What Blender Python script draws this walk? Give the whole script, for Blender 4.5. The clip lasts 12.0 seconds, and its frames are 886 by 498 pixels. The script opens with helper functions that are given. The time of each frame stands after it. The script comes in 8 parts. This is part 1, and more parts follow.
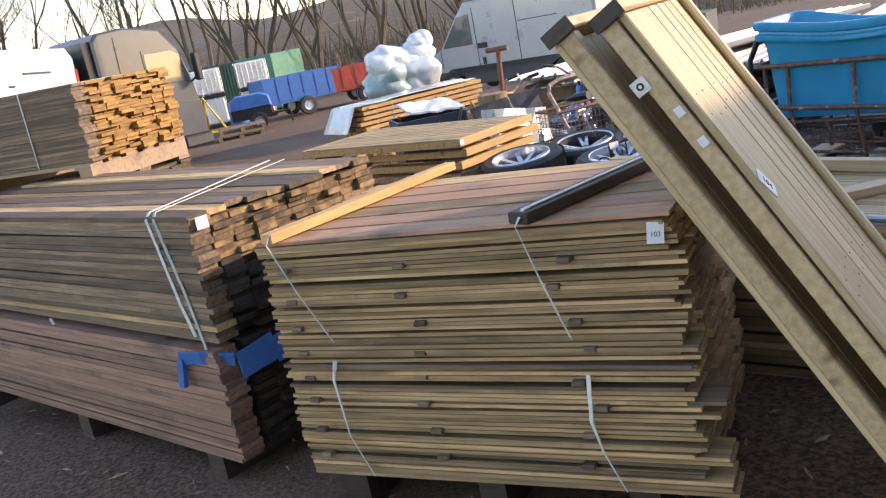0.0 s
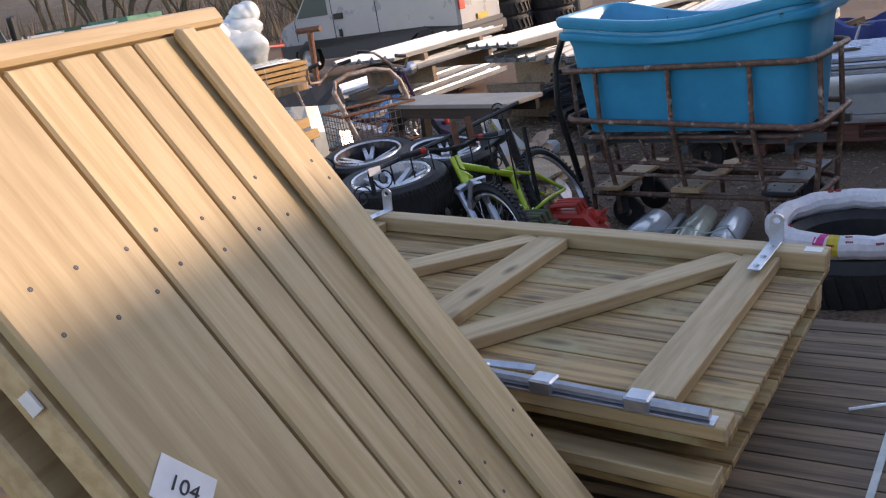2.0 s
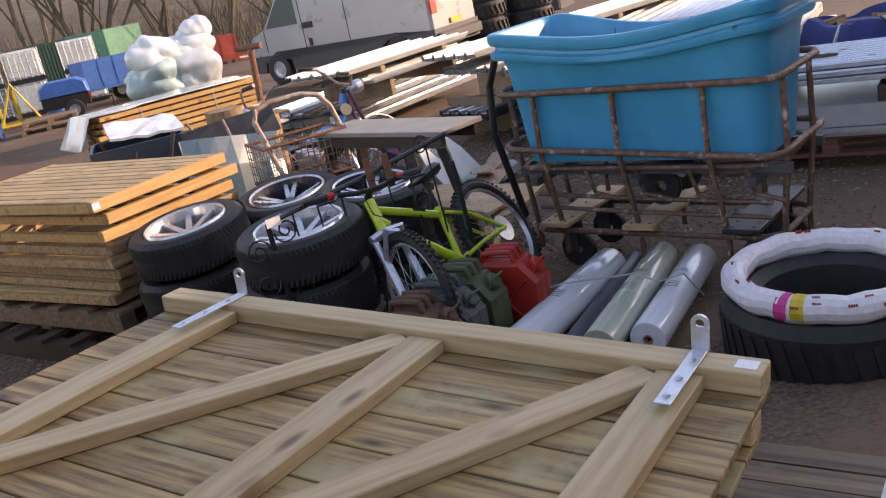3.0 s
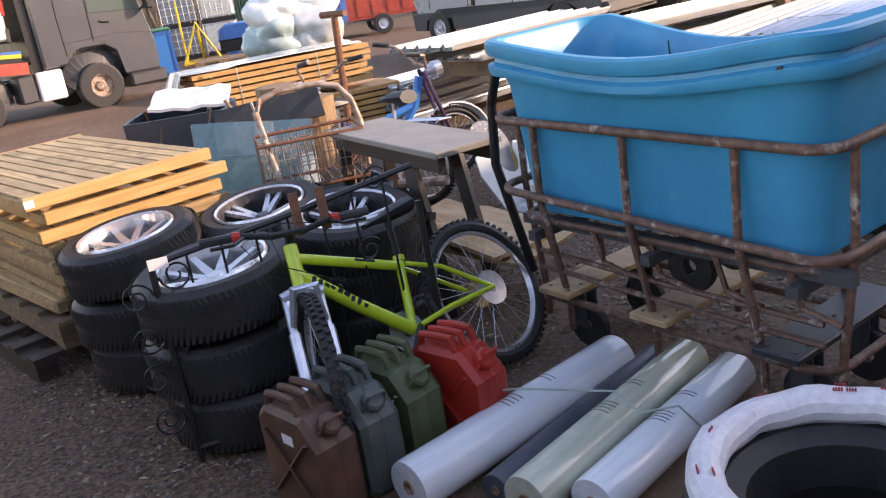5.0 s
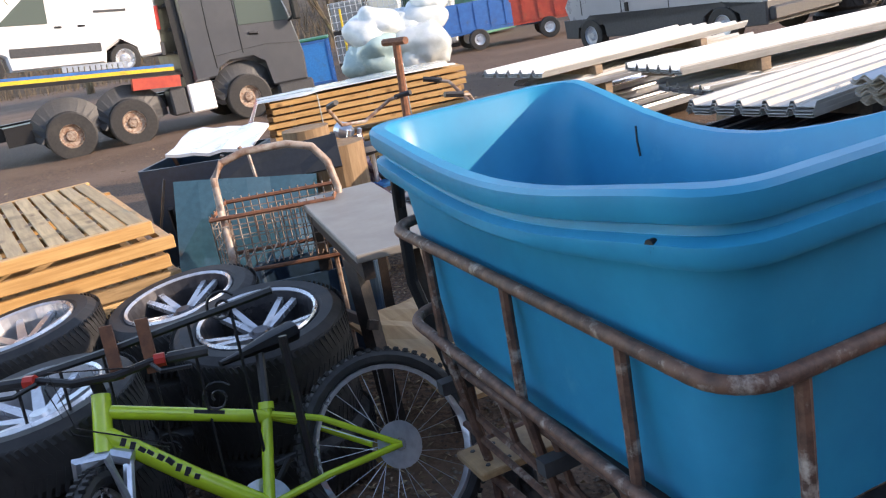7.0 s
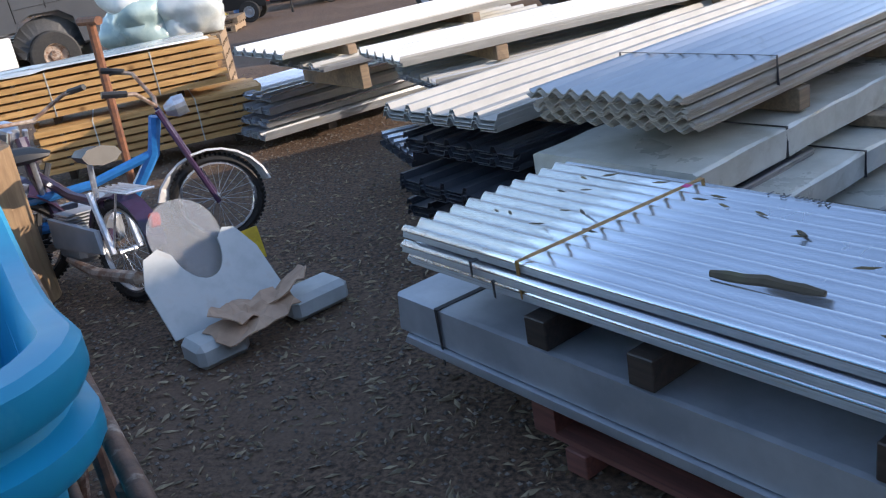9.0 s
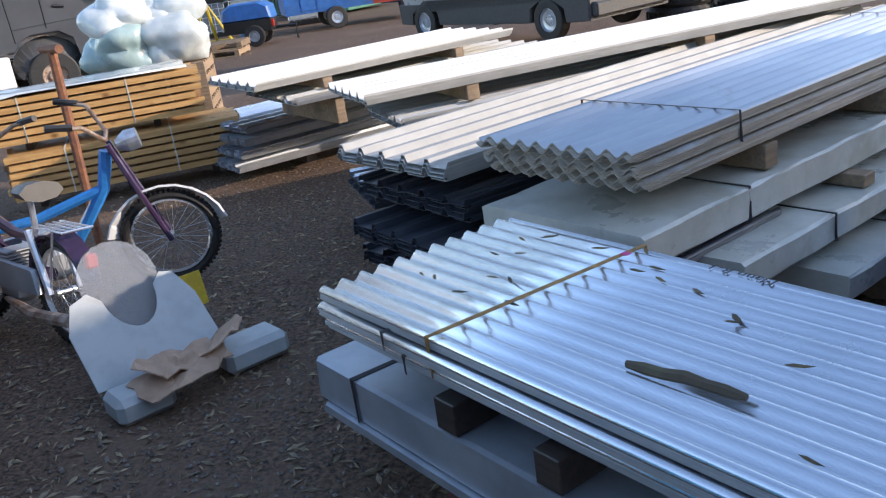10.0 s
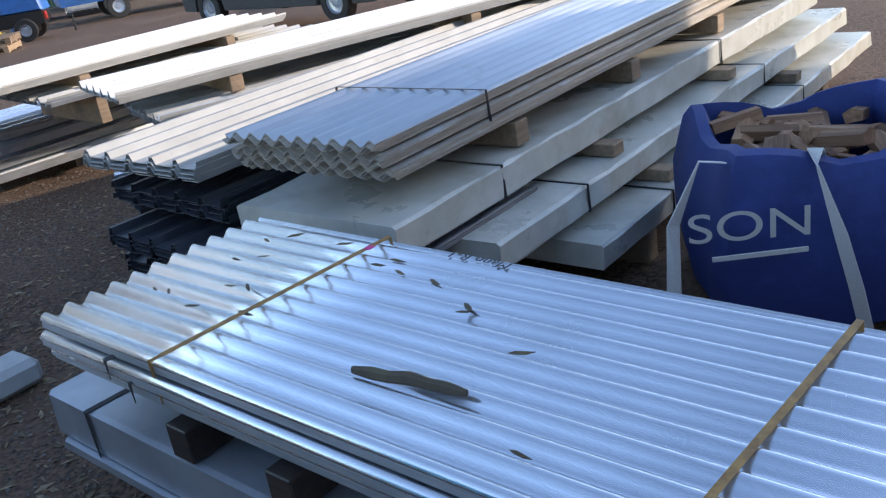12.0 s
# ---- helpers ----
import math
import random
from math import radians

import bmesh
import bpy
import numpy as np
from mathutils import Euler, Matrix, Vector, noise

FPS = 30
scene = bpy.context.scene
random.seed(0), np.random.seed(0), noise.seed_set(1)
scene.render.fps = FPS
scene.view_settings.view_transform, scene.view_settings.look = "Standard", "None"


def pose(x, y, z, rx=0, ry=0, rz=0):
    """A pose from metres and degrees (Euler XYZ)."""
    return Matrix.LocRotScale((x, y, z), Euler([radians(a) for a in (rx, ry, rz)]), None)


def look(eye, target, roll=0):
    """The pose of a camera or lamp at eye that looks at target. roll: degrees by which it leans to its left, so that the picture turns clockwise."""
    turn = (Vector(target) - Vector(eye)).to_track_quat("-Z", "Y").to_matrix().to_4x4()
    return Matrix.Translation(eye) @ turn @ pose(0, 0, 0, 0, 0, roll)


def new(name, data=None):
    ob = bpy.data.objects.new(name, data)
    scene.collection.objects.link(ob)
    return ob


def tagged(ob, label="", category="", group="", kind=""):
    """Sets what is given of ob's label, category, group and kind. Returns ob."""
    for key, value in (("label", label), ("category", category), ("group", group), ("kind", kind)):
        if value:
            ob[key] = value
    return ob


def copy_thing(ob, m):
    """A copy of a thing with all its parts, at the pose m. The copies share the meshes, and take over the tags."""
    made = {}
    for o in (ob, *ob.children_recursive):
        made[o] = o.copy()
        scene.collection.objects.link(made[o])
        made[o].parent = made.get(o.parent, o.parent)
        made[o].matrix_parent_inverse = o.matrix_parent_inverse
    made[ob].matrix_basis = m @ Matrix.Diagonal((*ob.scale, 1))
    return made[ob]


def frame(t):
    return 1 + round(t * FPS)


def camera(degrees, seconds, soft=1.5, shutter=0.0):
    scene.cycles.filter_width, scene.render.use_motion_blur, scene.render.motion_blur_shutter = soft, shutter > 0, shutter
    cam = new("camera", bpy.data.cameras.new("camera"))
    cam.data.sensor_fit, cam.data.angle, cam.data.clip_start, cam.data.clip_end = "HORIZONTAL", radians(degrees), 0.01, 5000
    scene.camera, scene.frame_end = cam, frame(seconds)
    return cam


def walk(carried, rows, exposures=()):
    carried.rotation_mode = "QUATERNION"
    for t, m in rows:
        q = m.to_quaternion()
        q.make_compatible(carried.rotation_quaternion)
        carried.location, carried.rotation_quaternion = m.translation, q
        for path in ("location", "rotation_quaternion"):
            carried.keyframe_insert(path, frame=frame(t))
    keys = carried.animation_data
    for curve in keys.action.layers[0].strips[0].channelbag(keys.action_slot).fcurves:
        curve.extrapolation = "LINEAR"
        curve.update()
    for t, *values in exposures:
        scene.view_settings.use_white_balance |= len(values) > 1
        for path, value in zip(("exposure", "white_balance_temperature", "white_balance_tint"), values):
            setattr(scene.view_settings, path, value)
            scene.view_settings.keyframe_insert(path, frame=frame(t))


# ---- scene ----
cam = camera(53.2, 12.0, soft=1.2)
PATH = [
    (0, (0.177, -0.117, 1.73), (0.009, 1.815, 1.24), -11.1),
    (0.5, (0.38, 0.172, 1.724), (0.262, 2.092, 1.175), -11.5),
    (1, (0.577, 0.496, 1.727), (0.513, 2.409, 1.149), -11.8),
    (1.5, (0.843, 0.795, 1.702), (0.856, 2.709, 1.121), -10.7),
    (2, (1.072, 1.118, 1.705), (1.111, 3.025, 1.101), -9.7),
    (2.5, (1.259, 1.442, 1.725), (1.303, 3.348, 1.121), -11.2),
    (3, (1.523, 1.742, 1.7), (1.559, 3.648, 1.095), -11.6),
    (3.2, (1.625, 1.849, 1.709), (1.653, 3.751, 1.093), -11.4),
    (4.8, (2.429, 2.711, 1.665), (2.06, 4.573, 1.036), -9.1),
    (5, (2.499, 2.831, 1.652), (2.096, 4.688, 1.025), -9.0),
    (5.5, (2.651, 3.135, 1.662), (2.153, 4.971, 1.046), -9.0),
    (6, (2.862, 3.428, 1.65), (2.208, 5.221, 1.052), -9.6),
    (6.5, (3.039, 3.712, 1.648), (2.252, 5.458, 1.07), -9.9),
    (7, (3.218, 4.065, 1.658), (2.404, 5.802, 1.092), -10.5),
    (7.5, (3.463, 4.382, 1.651), (2.709, 6.139, 1.062), -10.6),
    (7.7, (3.549, 4.493, 1.657), (2.829, 6.26, 1.057), -10.6),
    (9.3, (4.166, 5.324, 1.643), (3.56, 7.084, 0.912), -9.6),
    (9.5, (4.209, 5.393, 1.64), (3.586, 7.146, 0.906), -9.2),
    (10, (4.282, 5.519, 1.644), (3.65, 7.298, 0.982), -8.2),
    (10.5, (4.33, 5.653, 1.645), (3.711, 7.456, 1.038), -9.0),
    (11, (4.382, 5.683, 1.642), (3.783, 7.483, 1.009), -11.1),
    (11.5, (4.404, 5.72, 1.626), (3.86, 7.511, 0.923), -12.2),
    (12, (4.498, 5.686, 1.617), (4.245, 7.52, 0.86), -9.3),
]
walk(cam, [(t, look(eye, target, roll)) for t, eye, target, roll in PATH], exposures=((0.0, 1.65, 7150, 24), (0.5, 1.8, 7050, 24), (1.0, 2.15, 6550, 18), (1.5, 1.7, 6850, 22), (2.0, 1.25, 7400, 26), (3.2, 1.65, 8400, 32), (4.8, 1.9, 8000, 31), (6.5, 1.8, 7400, 26), (7.7, 1.55, 6700, 16), (9.3, 1.4, 6450, 17), (12.0, 1.4, 6350, 16)))

# ---- world, sun, exposure ----
SUN_AZ, SUN_EL = 79.0, 17.0   # degrees right of +y, degrees above the ground
# roof line of the unseen shading building, set from where its shadow edge falls
ROOF_A, ROOF_B, ROOF_H = (0.51, -14.0, 0), (17.72, 12.9, 0), 5.0
world = bpy.data.worlds.new("world")
scene.world = world
world.use_nodes = True
wn = world.node_tree.nodes
sky = wn.new("ShaderNodeTexSky")
sky.sky_type, sky.sun_disc = "NISHITA", False
sky.sun_elevation, sky.sun_rotation = radians(SUN_EL), radians(SUN_AZ)
sky.air_density, sky.dust_density, sky.ozone_density = 1.0, 0.35, 1.0
wn["Background"].inputs["Strength"].default_value = 0.15
world.node_tree.links.new(sky.outputs["Color"], wn["Background"].inputs["Color"])
sun_data = bpy.data.lights.new("sun", "SUN")
sun_data.energy, sun_data.angle, sun_data.color = 2.0, radians(0.5), (1.0, 0.86, 0.68)
sun_ob = new("sun", sun_data)
sa, se = radians(SUN_AZ), radians(SUN_EL)
sun_ob.matrix_world = look((0, 0, 0), (-math.sin(sa) * math.cos(se), -math.cos(sa) * math.cos(se), -math.sin(se)))

# ---- materials ----
def mat(name, c1, c2=None, rough=0.6, metal=0.0, grain=(30, 30, 30), bump=0.15, stain=None, stain_scale=2.5, stain_at=0.55, vary=0.12, detail=5.0, coat=0.0, island=False, knots=None):
    """Two colours mixed by fine noise, a third in large stains, brightness varied from piece to piece, fine relief."""
    m = bpy.data.materials.new(name)
    m.use_nodes = True
    nt = m.node_tree
    N, K = nt.nodes, nt.links
    b = N["Principled BSDF"]
    tc = N.new("ShaderNodeTexCoord")
    info = N.new("ShaderNodeObjectInfo")
    geo = N.new("ShaderNodeNewGeometry")
    rnd = geo.outputs["Random Per Island"] if island else info.outputs["Random"]
    shift = N.new("ShaderNodeVectorMath")
    shift.operation = "MULTIPLY_ADD"
    K.new(rnd, shift.inputs[0])
    shift.inputs[1].default_value = (7.3, 3.1, 5.7)
    K.new(tc.outputs["Object"], shift.inputs[2])
    mp = N.new("ShaderNodeMapping")
    mp.inputs["Scale"].default_value = grain
    K.new(shift.outputs[0], mp.inputs["Vector"])
    n1 = N.new("ShaderNodeTexNoise")
    n1.inputs["Scale"].default_value = 1.0
    n1.inputs["Detail"].default_value = detail
    n1.inputs["Roughness"].default_value = 0.6
    K.new(mp.outputs[0], n1.inputs["Vector"])
    r1 = N.new("ShaderNodeValToRGB")
    r1.color_ramp.elements[0].position, r1.color_ramp.elements[1].position = 0.38, 0.62
    c2 = c2 or tuple(v * 0.8 for v in c1)
    r1.color_ramp.elements[0].color, r1.color_ramp.elements[1].color = (*c2, 1), (*c1, 1)
    K.new(n1.outputs["Fac"], r1.inputs["Fac"])
    col = r1.outputs["Color"]
    n2 = N.new("ShaderNodeTexNoise")
    n2.inputs["Scale"].default_value = stain_scale
    n2.inputs["Detail"].default_value = 6.0
    n2.inputs["Roughness"].default_value = 0.65
    K.new(shift.outputs[0], n2.inputs["Vector"])
    if stain:
        r2 = N.new("ShaderNodeValToRGB")
        r2.color_ramp.elements[0].position, r2.color_ramp.elements[1].position = stain_at, stain_at + 0.14
        r2.color_ramp.elements[0].color, r2.color_ramp.elements[1].color = (0, 0, 0, 1), (1, 1, 1, 1)
        K.new(n2.outputs["Fac"], r2.inputs["Fac"])
        mx = N.new("ShaderNodeMix")
        mx.data_type = "RGBA"
        K.new(r2.outputs["Color"], mx.inputs["Factor"])
        K.new(col, mx.inputs[6])
        mx.inputs[7].default_value = (*stain, 1)
        col = mx.outputs[2]
    if knots:
        km = N.new("ShaderNodeMapping")
        km.inputs["Scale"].default_value = knots
        K.new(shift.outputs[0], km.inputs["Vector"])
        vo = N.new("ShaderNodeTexVoronoi")
        vo.inputs["Scale"].default_value = 1.0
        K.new(km.outputs[0], vo.inputs["Vector"])
        kr = N.new("ShaderNodeValToRGB")
        kr.color_ramp.elements[0].position, kr.color_ramp.elements[1].position = 0.06, 0.20
        kr.color_ramp.elements[0].color, kr.color_ramp.elements[1].color = (1, 1, 1, 1), (0, 0, 0, 1)
        K.new(vo.outputs["Distance"], kr.inputs["Fac"])
        kx = N.new("ShaderNodeMix")
        kx.data_type = "RGBA"
        K.new(kr.outputs["Color"], kx.inputs["Factor"])
        K.new(col, kx.inputs[6])
        kx.inputs[7].default_value = (c2[0] * 0.45, c2[1] * 0.38, c2[2] * 0.34, 1)
        col = kx.outputs[2]
    if vary:
        mr = N.new("ShaderNodeMapRange")
        mr.inputs["To Min"].default_value, mr.inputs["To Max"].default_value = 1 - vary, 1 + vary
        K.new(rnd, mr.inputs["Value"])
        hs = N.new("ShaderNodeHueSaturation")
        K.new(mr.outputs[0], hs.inputs["Value"])
        K.new(col, hs.inputs["Color"])
        col = hs.outputs["Color"]
    K.new(col, b.inputs["Base Color"])
    rr = N.new("ShaderNodeMapRange")
    rr.inputs["To Min"].default_value, rr.inputs["To Max"].default_value = max(0.02, rough - 0.12), min(1.0, rough + 0.12)
    K.new(n2.outputs["Fac"], rr.inputs["Value"])
    K.new(rr.outputs[0], b.inputs["Roughness"])
    b.inputs["Metallic"].default_value = metal
    b.inputs["Coat Weight"].default_value = coat
    if bump:
        bp = N.new("ShaderNodeBump")
        bp.inputs["Strength"].default_value = bump
        bp.inputs["Distance"].default_value = 0.01
        K.new(n1.outputs["Fac"], bp.inputs["Height"])
        K.new(bp.outputs[0], b.inputs["Normal"])
    return m


GR = (3, 45, 45)      # grain along local x
W_NEW = mat("pale_treated_pine", (0.56, 0.42, 0.24), (0.44, 0.31, 0.16), 0.55, grain=GR, stain=(0.26, 0.20, 0.10), stain_scale=3.2, stain_at=0.66, vary=0.1, knots=(3.5, 11, 5))
W_WARM = mat("warm_pine", (0.62, 0.38, 0.15), (0.48, 0.27, 0.095), 0.55, grain=GR, stain=(0.33, 0.20, 0.07), stain_at=0.66, knots=(3, 10, 6))
W_TAN = mat("tan_board", (0.50, 0.335, 0.165), (0.27, 0.175, 0.08), 0.65, grain=GR, stain=(0.20, 0.135, 0.06), stain_at=0.56, vary=0.42)
W_TANI = mat("tan_board_mass", (0.46, 0.30, 0.165), (0.30, 0.19, 0.10), 0.65, grain=GR, stain=(0.18, 0.12, 0.07), vary=0.3, island=True)
W_RED = mat("reddish_board", (0.46, 0.26, 0.15), (0.33, 0.18, 0.10), 0.6, grain=GR, stain=(0.16, 0.10, 0.07), vary=0.2)
W_BROWN = mat("weathered_brown_board", (0.22, 0.15, 0.095), (0.10, 0.068, 0.043), 0.7, grain=GR, stain=(0.27, 0.20, 0.12), stain_at=0.6, vary=0.45)
W_BROWNI = mat("weathered_board_mass", (0.16, 0.11, 0.055), (0.06, 0.042, 0.026), 0.7, grain=GR, stain=(0.34, 0.22, 0.07), stain_scale=5, vary=0.5, island=True)
W_PINK = mat("pinkish_board", (0.317, 0.182, 0.130), (0.216, 0.122, 0.086), 0.65, grain=GR, stain=(0.122, 0.084, 0.065), vary=0.25)
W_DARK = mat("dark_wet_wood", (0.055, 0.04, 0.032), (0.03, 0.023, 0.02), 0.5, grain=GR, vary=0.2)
W_ENDI = mat("sawn_ends_mass", (0.374, 0.209, 0.050), (0.258, 0.133, 0.030), 0.7, grain=(25, 25, 25), stain=(0.150, 0.075, 0.025), stain_scale=6, vary=0.3, island=True)
W_ENDB = mat("weathered_sawn_end", (0.30, 0.19, 0.085), (0.12, 0.075, 0.035), 0.75, grain=(22, 22, 22), stain=(0.05, 0.035, 0.022), stain_scale=7, stain_at=0.5, vary=0.4, island=True)
# Near black: rot plus the shade between the stacks, put into the colour.
W_ROT_SHADE = mat("rotted_shaded_board", (0.045, 0.033, 0.022), (0.02, 0.015, 0.011), 0.8, grain=(20, 20, 20), stain=(0.085, 0.05, 0.025), stain_scale=5, stain_at=0.6, vary=0.5, island=True)
W_PLY = mat("plywood", (0.50, 0.33, 0.17), (0.40, 0.25, 0.12), 0.55, grain=GR, stain=(0.25, 0.16, 0.09))
W_PALLET = mat("pallet_wood", (0.34, 0.24, 0.15), (0.24, 0.17, 0.11), 0.7, grain=GR, stain=(0.15, 0.11, 0.08), vary=0.25)
W_PALRED = mat("reddish_pallet_wood", (0.23, 0.09, 0.07), (0.15, 0.06, 0.05), 0.7, grain=GR)
STRAP_W = mat("white_strapping", (0.62, 0.64, 0.60), (0.5, 0.53, 0.5), 0.4, bump=0.0)
STRAP_B = mat("black_strapping", (0.025, 0.025, 0.028), None, 0.4, bump=0.0)
STRAP_Y = mat("rusty_yellow_strapping", (0.36, 0.20, 0.05), (0.22, 0.11, 0.03), 0.5, stain=(0.1, 0.05, 0.03))
GALV = mat("galvanised_sheet", (0.72, 0.76, 0.82), (0.68, 0.72, 0.78), 0.24, 0.9, grain=(2, 2, 2), bump=0.0, stain=(0.64, 0.68, 0.74), vary=0.04)
GALV_PALE = mat("pale_galvanised_sheet", (0.66, 0.69, 0.73), (0.58, 0.61, 0.66), 0.42, 0.45, grain=(2, 9, 9), bump=0.02, stain=(0.50, 0.51, 0.52), stain_at=0.62, vary=0.05)
GALV_OLD = mat("dull_galvanised_sheet", (0.50, 0.53, 0.57), (0.40, 0.43, 0.47), 0.45, 0.6, grain=(5, 5, 5), bump=0.03, stain=(0.40, 0.36, 0.28), stain_at=0.6, vary=0.08)
CREAM = mat("goosewing_coated_sheet", (0.46, 0.46, 0.44), (0.39, 0.39, 0.37), 0.62, 0.0, grain=(4, 4, 4), bump=0.02, stain=(0.40, 0.37, 0.31), stain_at=0.62, vary=0.06)
WHITE_SHEET = mat("white_coated_sheet", (0.78, 0.78, 0.76), (0.70, 0.70, 0.68), 0.38, 0.0, grain=(4, 4, 4), bump=0.02, stain=(0.55, 0.54, 0.5), stain_at=0.64, vary=0.05)
DARK_SHEET = mat("anthracite_sheet", (0.085, 0.095, 0.115), (0.06, 0.068, 0.085), 0.35, 0.2, grain=(5, 5, 5), bump=0.02, vary=0.1)
WRAP = mat("dirty_polythene_wrap", (0.60, 0.60, 0.54), (0.50, 0.50, 0.44), 0.3, 0.0, grain=(7, 7, 7), bump=0.25, stain=(0.42, 0.40, 0.32), vary=0.05)
STEEL = mat("zinc_fitting", (0.62, 0.66, 0.72), (0.5, 0.54, 0.6), 0.35, 0.8, bump=0.02)
RUST = mat("rusty_painted_tube", (0.17, 0.085, 0.055), (0.08, 0.042, 0.03), 0.6, 0.0, grain=(30, 30, 30), bump=0.3, stain=(0.46, 0.38, 0.32), stain_scale=14, stain_at=0.56, vary=0.1)
RUSTW = mat("rusty_white_tube", (0.42, 0.36, 0.30), (0.20, 0.11, 0.07), 0.55, 0.1, grain=(16, 16, 16), bump=0.2, stain=(0.18, 0.08, 0.04), stain_scale=8)
RUSTO = mat("orange_rust", (0.24, 0.10, 0.05), (0.15, 0.065, 0.04), 0.75, 0.0, grain=(25, 25, 25), bump=0.3)
BLUE = mat("blue_plastic", (0.003, 0.285, 0.49), (0.003, 0.235, 0.42), 0.42, 0.0, grain=(3, 3, 3), bump=0.03, stain=(0.05, 0.33, 0.50), stain_scale=4, stain_at=0.62, vary=0)
RUBBER = mat("black_rubber", (0.026, 0.025, 0.025), (0.016, 0.016, 0.016), 0.6, 0.0, grain=(20, 20, 20), bump=0.08, stain=(0.035, 0.033, 0.03), vary=0.1)
ALLOY = mat("silver_alloy", (0.70, 0.71, 0.73), (0.6, 0.61, 0.63), 0.28, 0.7, bump=0.02, vary=0.08)
BRASS = mat("brassy_sprocket", (0.45, 0.33, 0.12), (0.3, 0.22, 0.1), 0.35, 0.8, bump=0.02)
ALLOY_D = mat("dark_alloy", (0.10, 0.10, 0.11), (0.07, 0.07, 0.08), 0.3, 0.6, bump=0.02)
BLACK = mat("black_painted_metal", (0.015, 0.015, 0.016), (0.01, 0.01, 0.011), 0.4, 0.0, bump=0.03, vary=0.1)
BLACKP = mat("black_plastic", (0.02, 0.021, 0.024), (0.015, 0.016, 0.018), 0.45, 0.0, bump=0.05, stain=(0.05, 0.048, 0.045))
LIME = mat("lime_gloss_paint", (0.50, 0.68, 0.03), (0.46, 0.62, 0.03), 0.22, 0.0, bump=0.0, coat=0.6, vary=0)
RED = mat("red_enamel", (0.50, 0.035, 0.02), (0.42, 0.03, 0.018), 0.38, 0.0, grain=(8, 8, 8), bump=0.03, stain=(0.30, 0.03, 0.02), vary=0.05)
OLIVE = mat("olive_enamel", (0.085, 0.11, 0.045), (0.065, 0.085, 0.035), 0.45, 0.0, grain=(9, 9, 9), bump=0.05, stain=(0.12, 0.11, 0.07), vary=0.05)
GREYGREEN = mat("grey_green_enamel", (0.075, 0.10, 0.09), (0.06, 0.08, 0.07), 0.45, 0.0, grain=(9, 9, 9), bump=0.05, stain=(0.13, 0.12, 0.10), vary=0.05)
BROWNCAN = mat("rusty_brown_enamel", (0.14, 0.065, 0.04), (0.09, 0.045, 0.03), 0.55, 0.0, grain=(12, 12, 12), bump=0.1, stain=(0.21, 0.11, 0.06), vary=0.05)
FILM = mat("clear_film_roll", (0.74, 0.78, 0.81), (0.64, 0.69, 0.73), 0.16, 0.0, grain=(2, 40, 40), bump=0.05, stain=(0.72, 0.74, 0.76), stain_scale=5, coat=0.6, vary=0.06)
FILM_Y = mat("yellowish_film_roll", (0.52, 0.54, 0.42), (0.42, 0.45, 0.36), 0.16, 0.0, grain=(2, 40, 40), bump=0.05, stain=(0.62, 0.63, 0.50), stain_scale=5, coat=0.6, vary=0.06)
POLY = mat("milky_polythene", (0.66, 0.70, 0.70), (0.52, 0.58, 0.58), 0.22, 0.0, grain=(5, 5, 5), bump=0.5, coat=0.5, vary=0.06)
POLY_T = mat("turquoise_polythene", (0.36, 0.48, 0.48), (0.28, 0.40, 0.41), 0.25, 0.0, grain=(5, 5, 5), bump=0.5, coat=0.5, vary=0.06)
PAPER = mat("white_label", (0.80, 0.80, 0.79), (0.74, 0.74, 0.73), 0.6, bump=0.0, vary=0)
INK = mat("black_ink", (0.02, 0.02, 0.025), None, 0.6, bump=0.0, vary=0)
INKRED = mat("red_print", (0.45, 0.05, 0.05), None, 0.6, bump=0.0, vary=0)
PINKP = mat("pink_label", (0.70, 0.05, 0.25), None, 0.5, bump=0.0, vary=0)
YELP = mat("yellow_paint", (0.62, 0.45, 0.03), (0.5, 0.35, 0.03), 0.5, bump=0.05, stain=(0.3, 0.2, 0.05))
GREY_T = mat("grey_truck_paint", (0.085, 0.09, 0.10), (0.075, 0.08, 0.09), 0.32, 0.2, grain=(2, 2, 2), bump=0.0, coat=0.5, vary=0)
VANGREY = mat("silver_grey_van_paint", (0.40, 0.42, 0.45), (0.37, 0.39, 0.42), 0.3, 0.2, grain=(2, 2, 2), bump=0.0, coat=0.5, vary=0)
WHITEP = mat("white_vehicle_paint", (0.78, 0.79, 0.80), (0.74, 0.75, 0.76), 0.28, 0.0, grain=(2, 2, 2), bump=0.0, coat=0.5, vary=0)
DGREY = mat("dark_grey_trim", (0.06, 0.062, 0.066), (0.045, 0.047, 0.05), 0.55, 0.0, bump=0.03)
BLUEP = mat("blue_machine_paint", (0.03, 0.14, 0.42), (0.025, 0.11, 0.34), 0.45, 0.0, grain=(6, 6, 6), bump=0.05, stain=(0.05, 0.10, 0.22))
BLUEF = mat("bright_blue_frame_paint", (0.03, 0.22, 0.58), (0.025, 0.18, 0.5), 0.35, 0.0, bump=0.02, stain=(0.06, 0.16, 0.34))
PURPLE = mat("dark_purple_paint", (0.055, 0.03, 0.075), (0.045, 0.025, 0.06), 0.3, 0.0, bump=0.02, coat=0.4)
REDP = mat("faded_red_paint", (0.45, 0.07, 0.04), (0.36, 0.05, 0.035), 0.5, 0.0, grain=(6, 6, 6), bump=0.05, stain=(0.28, 0.08, 0.05))
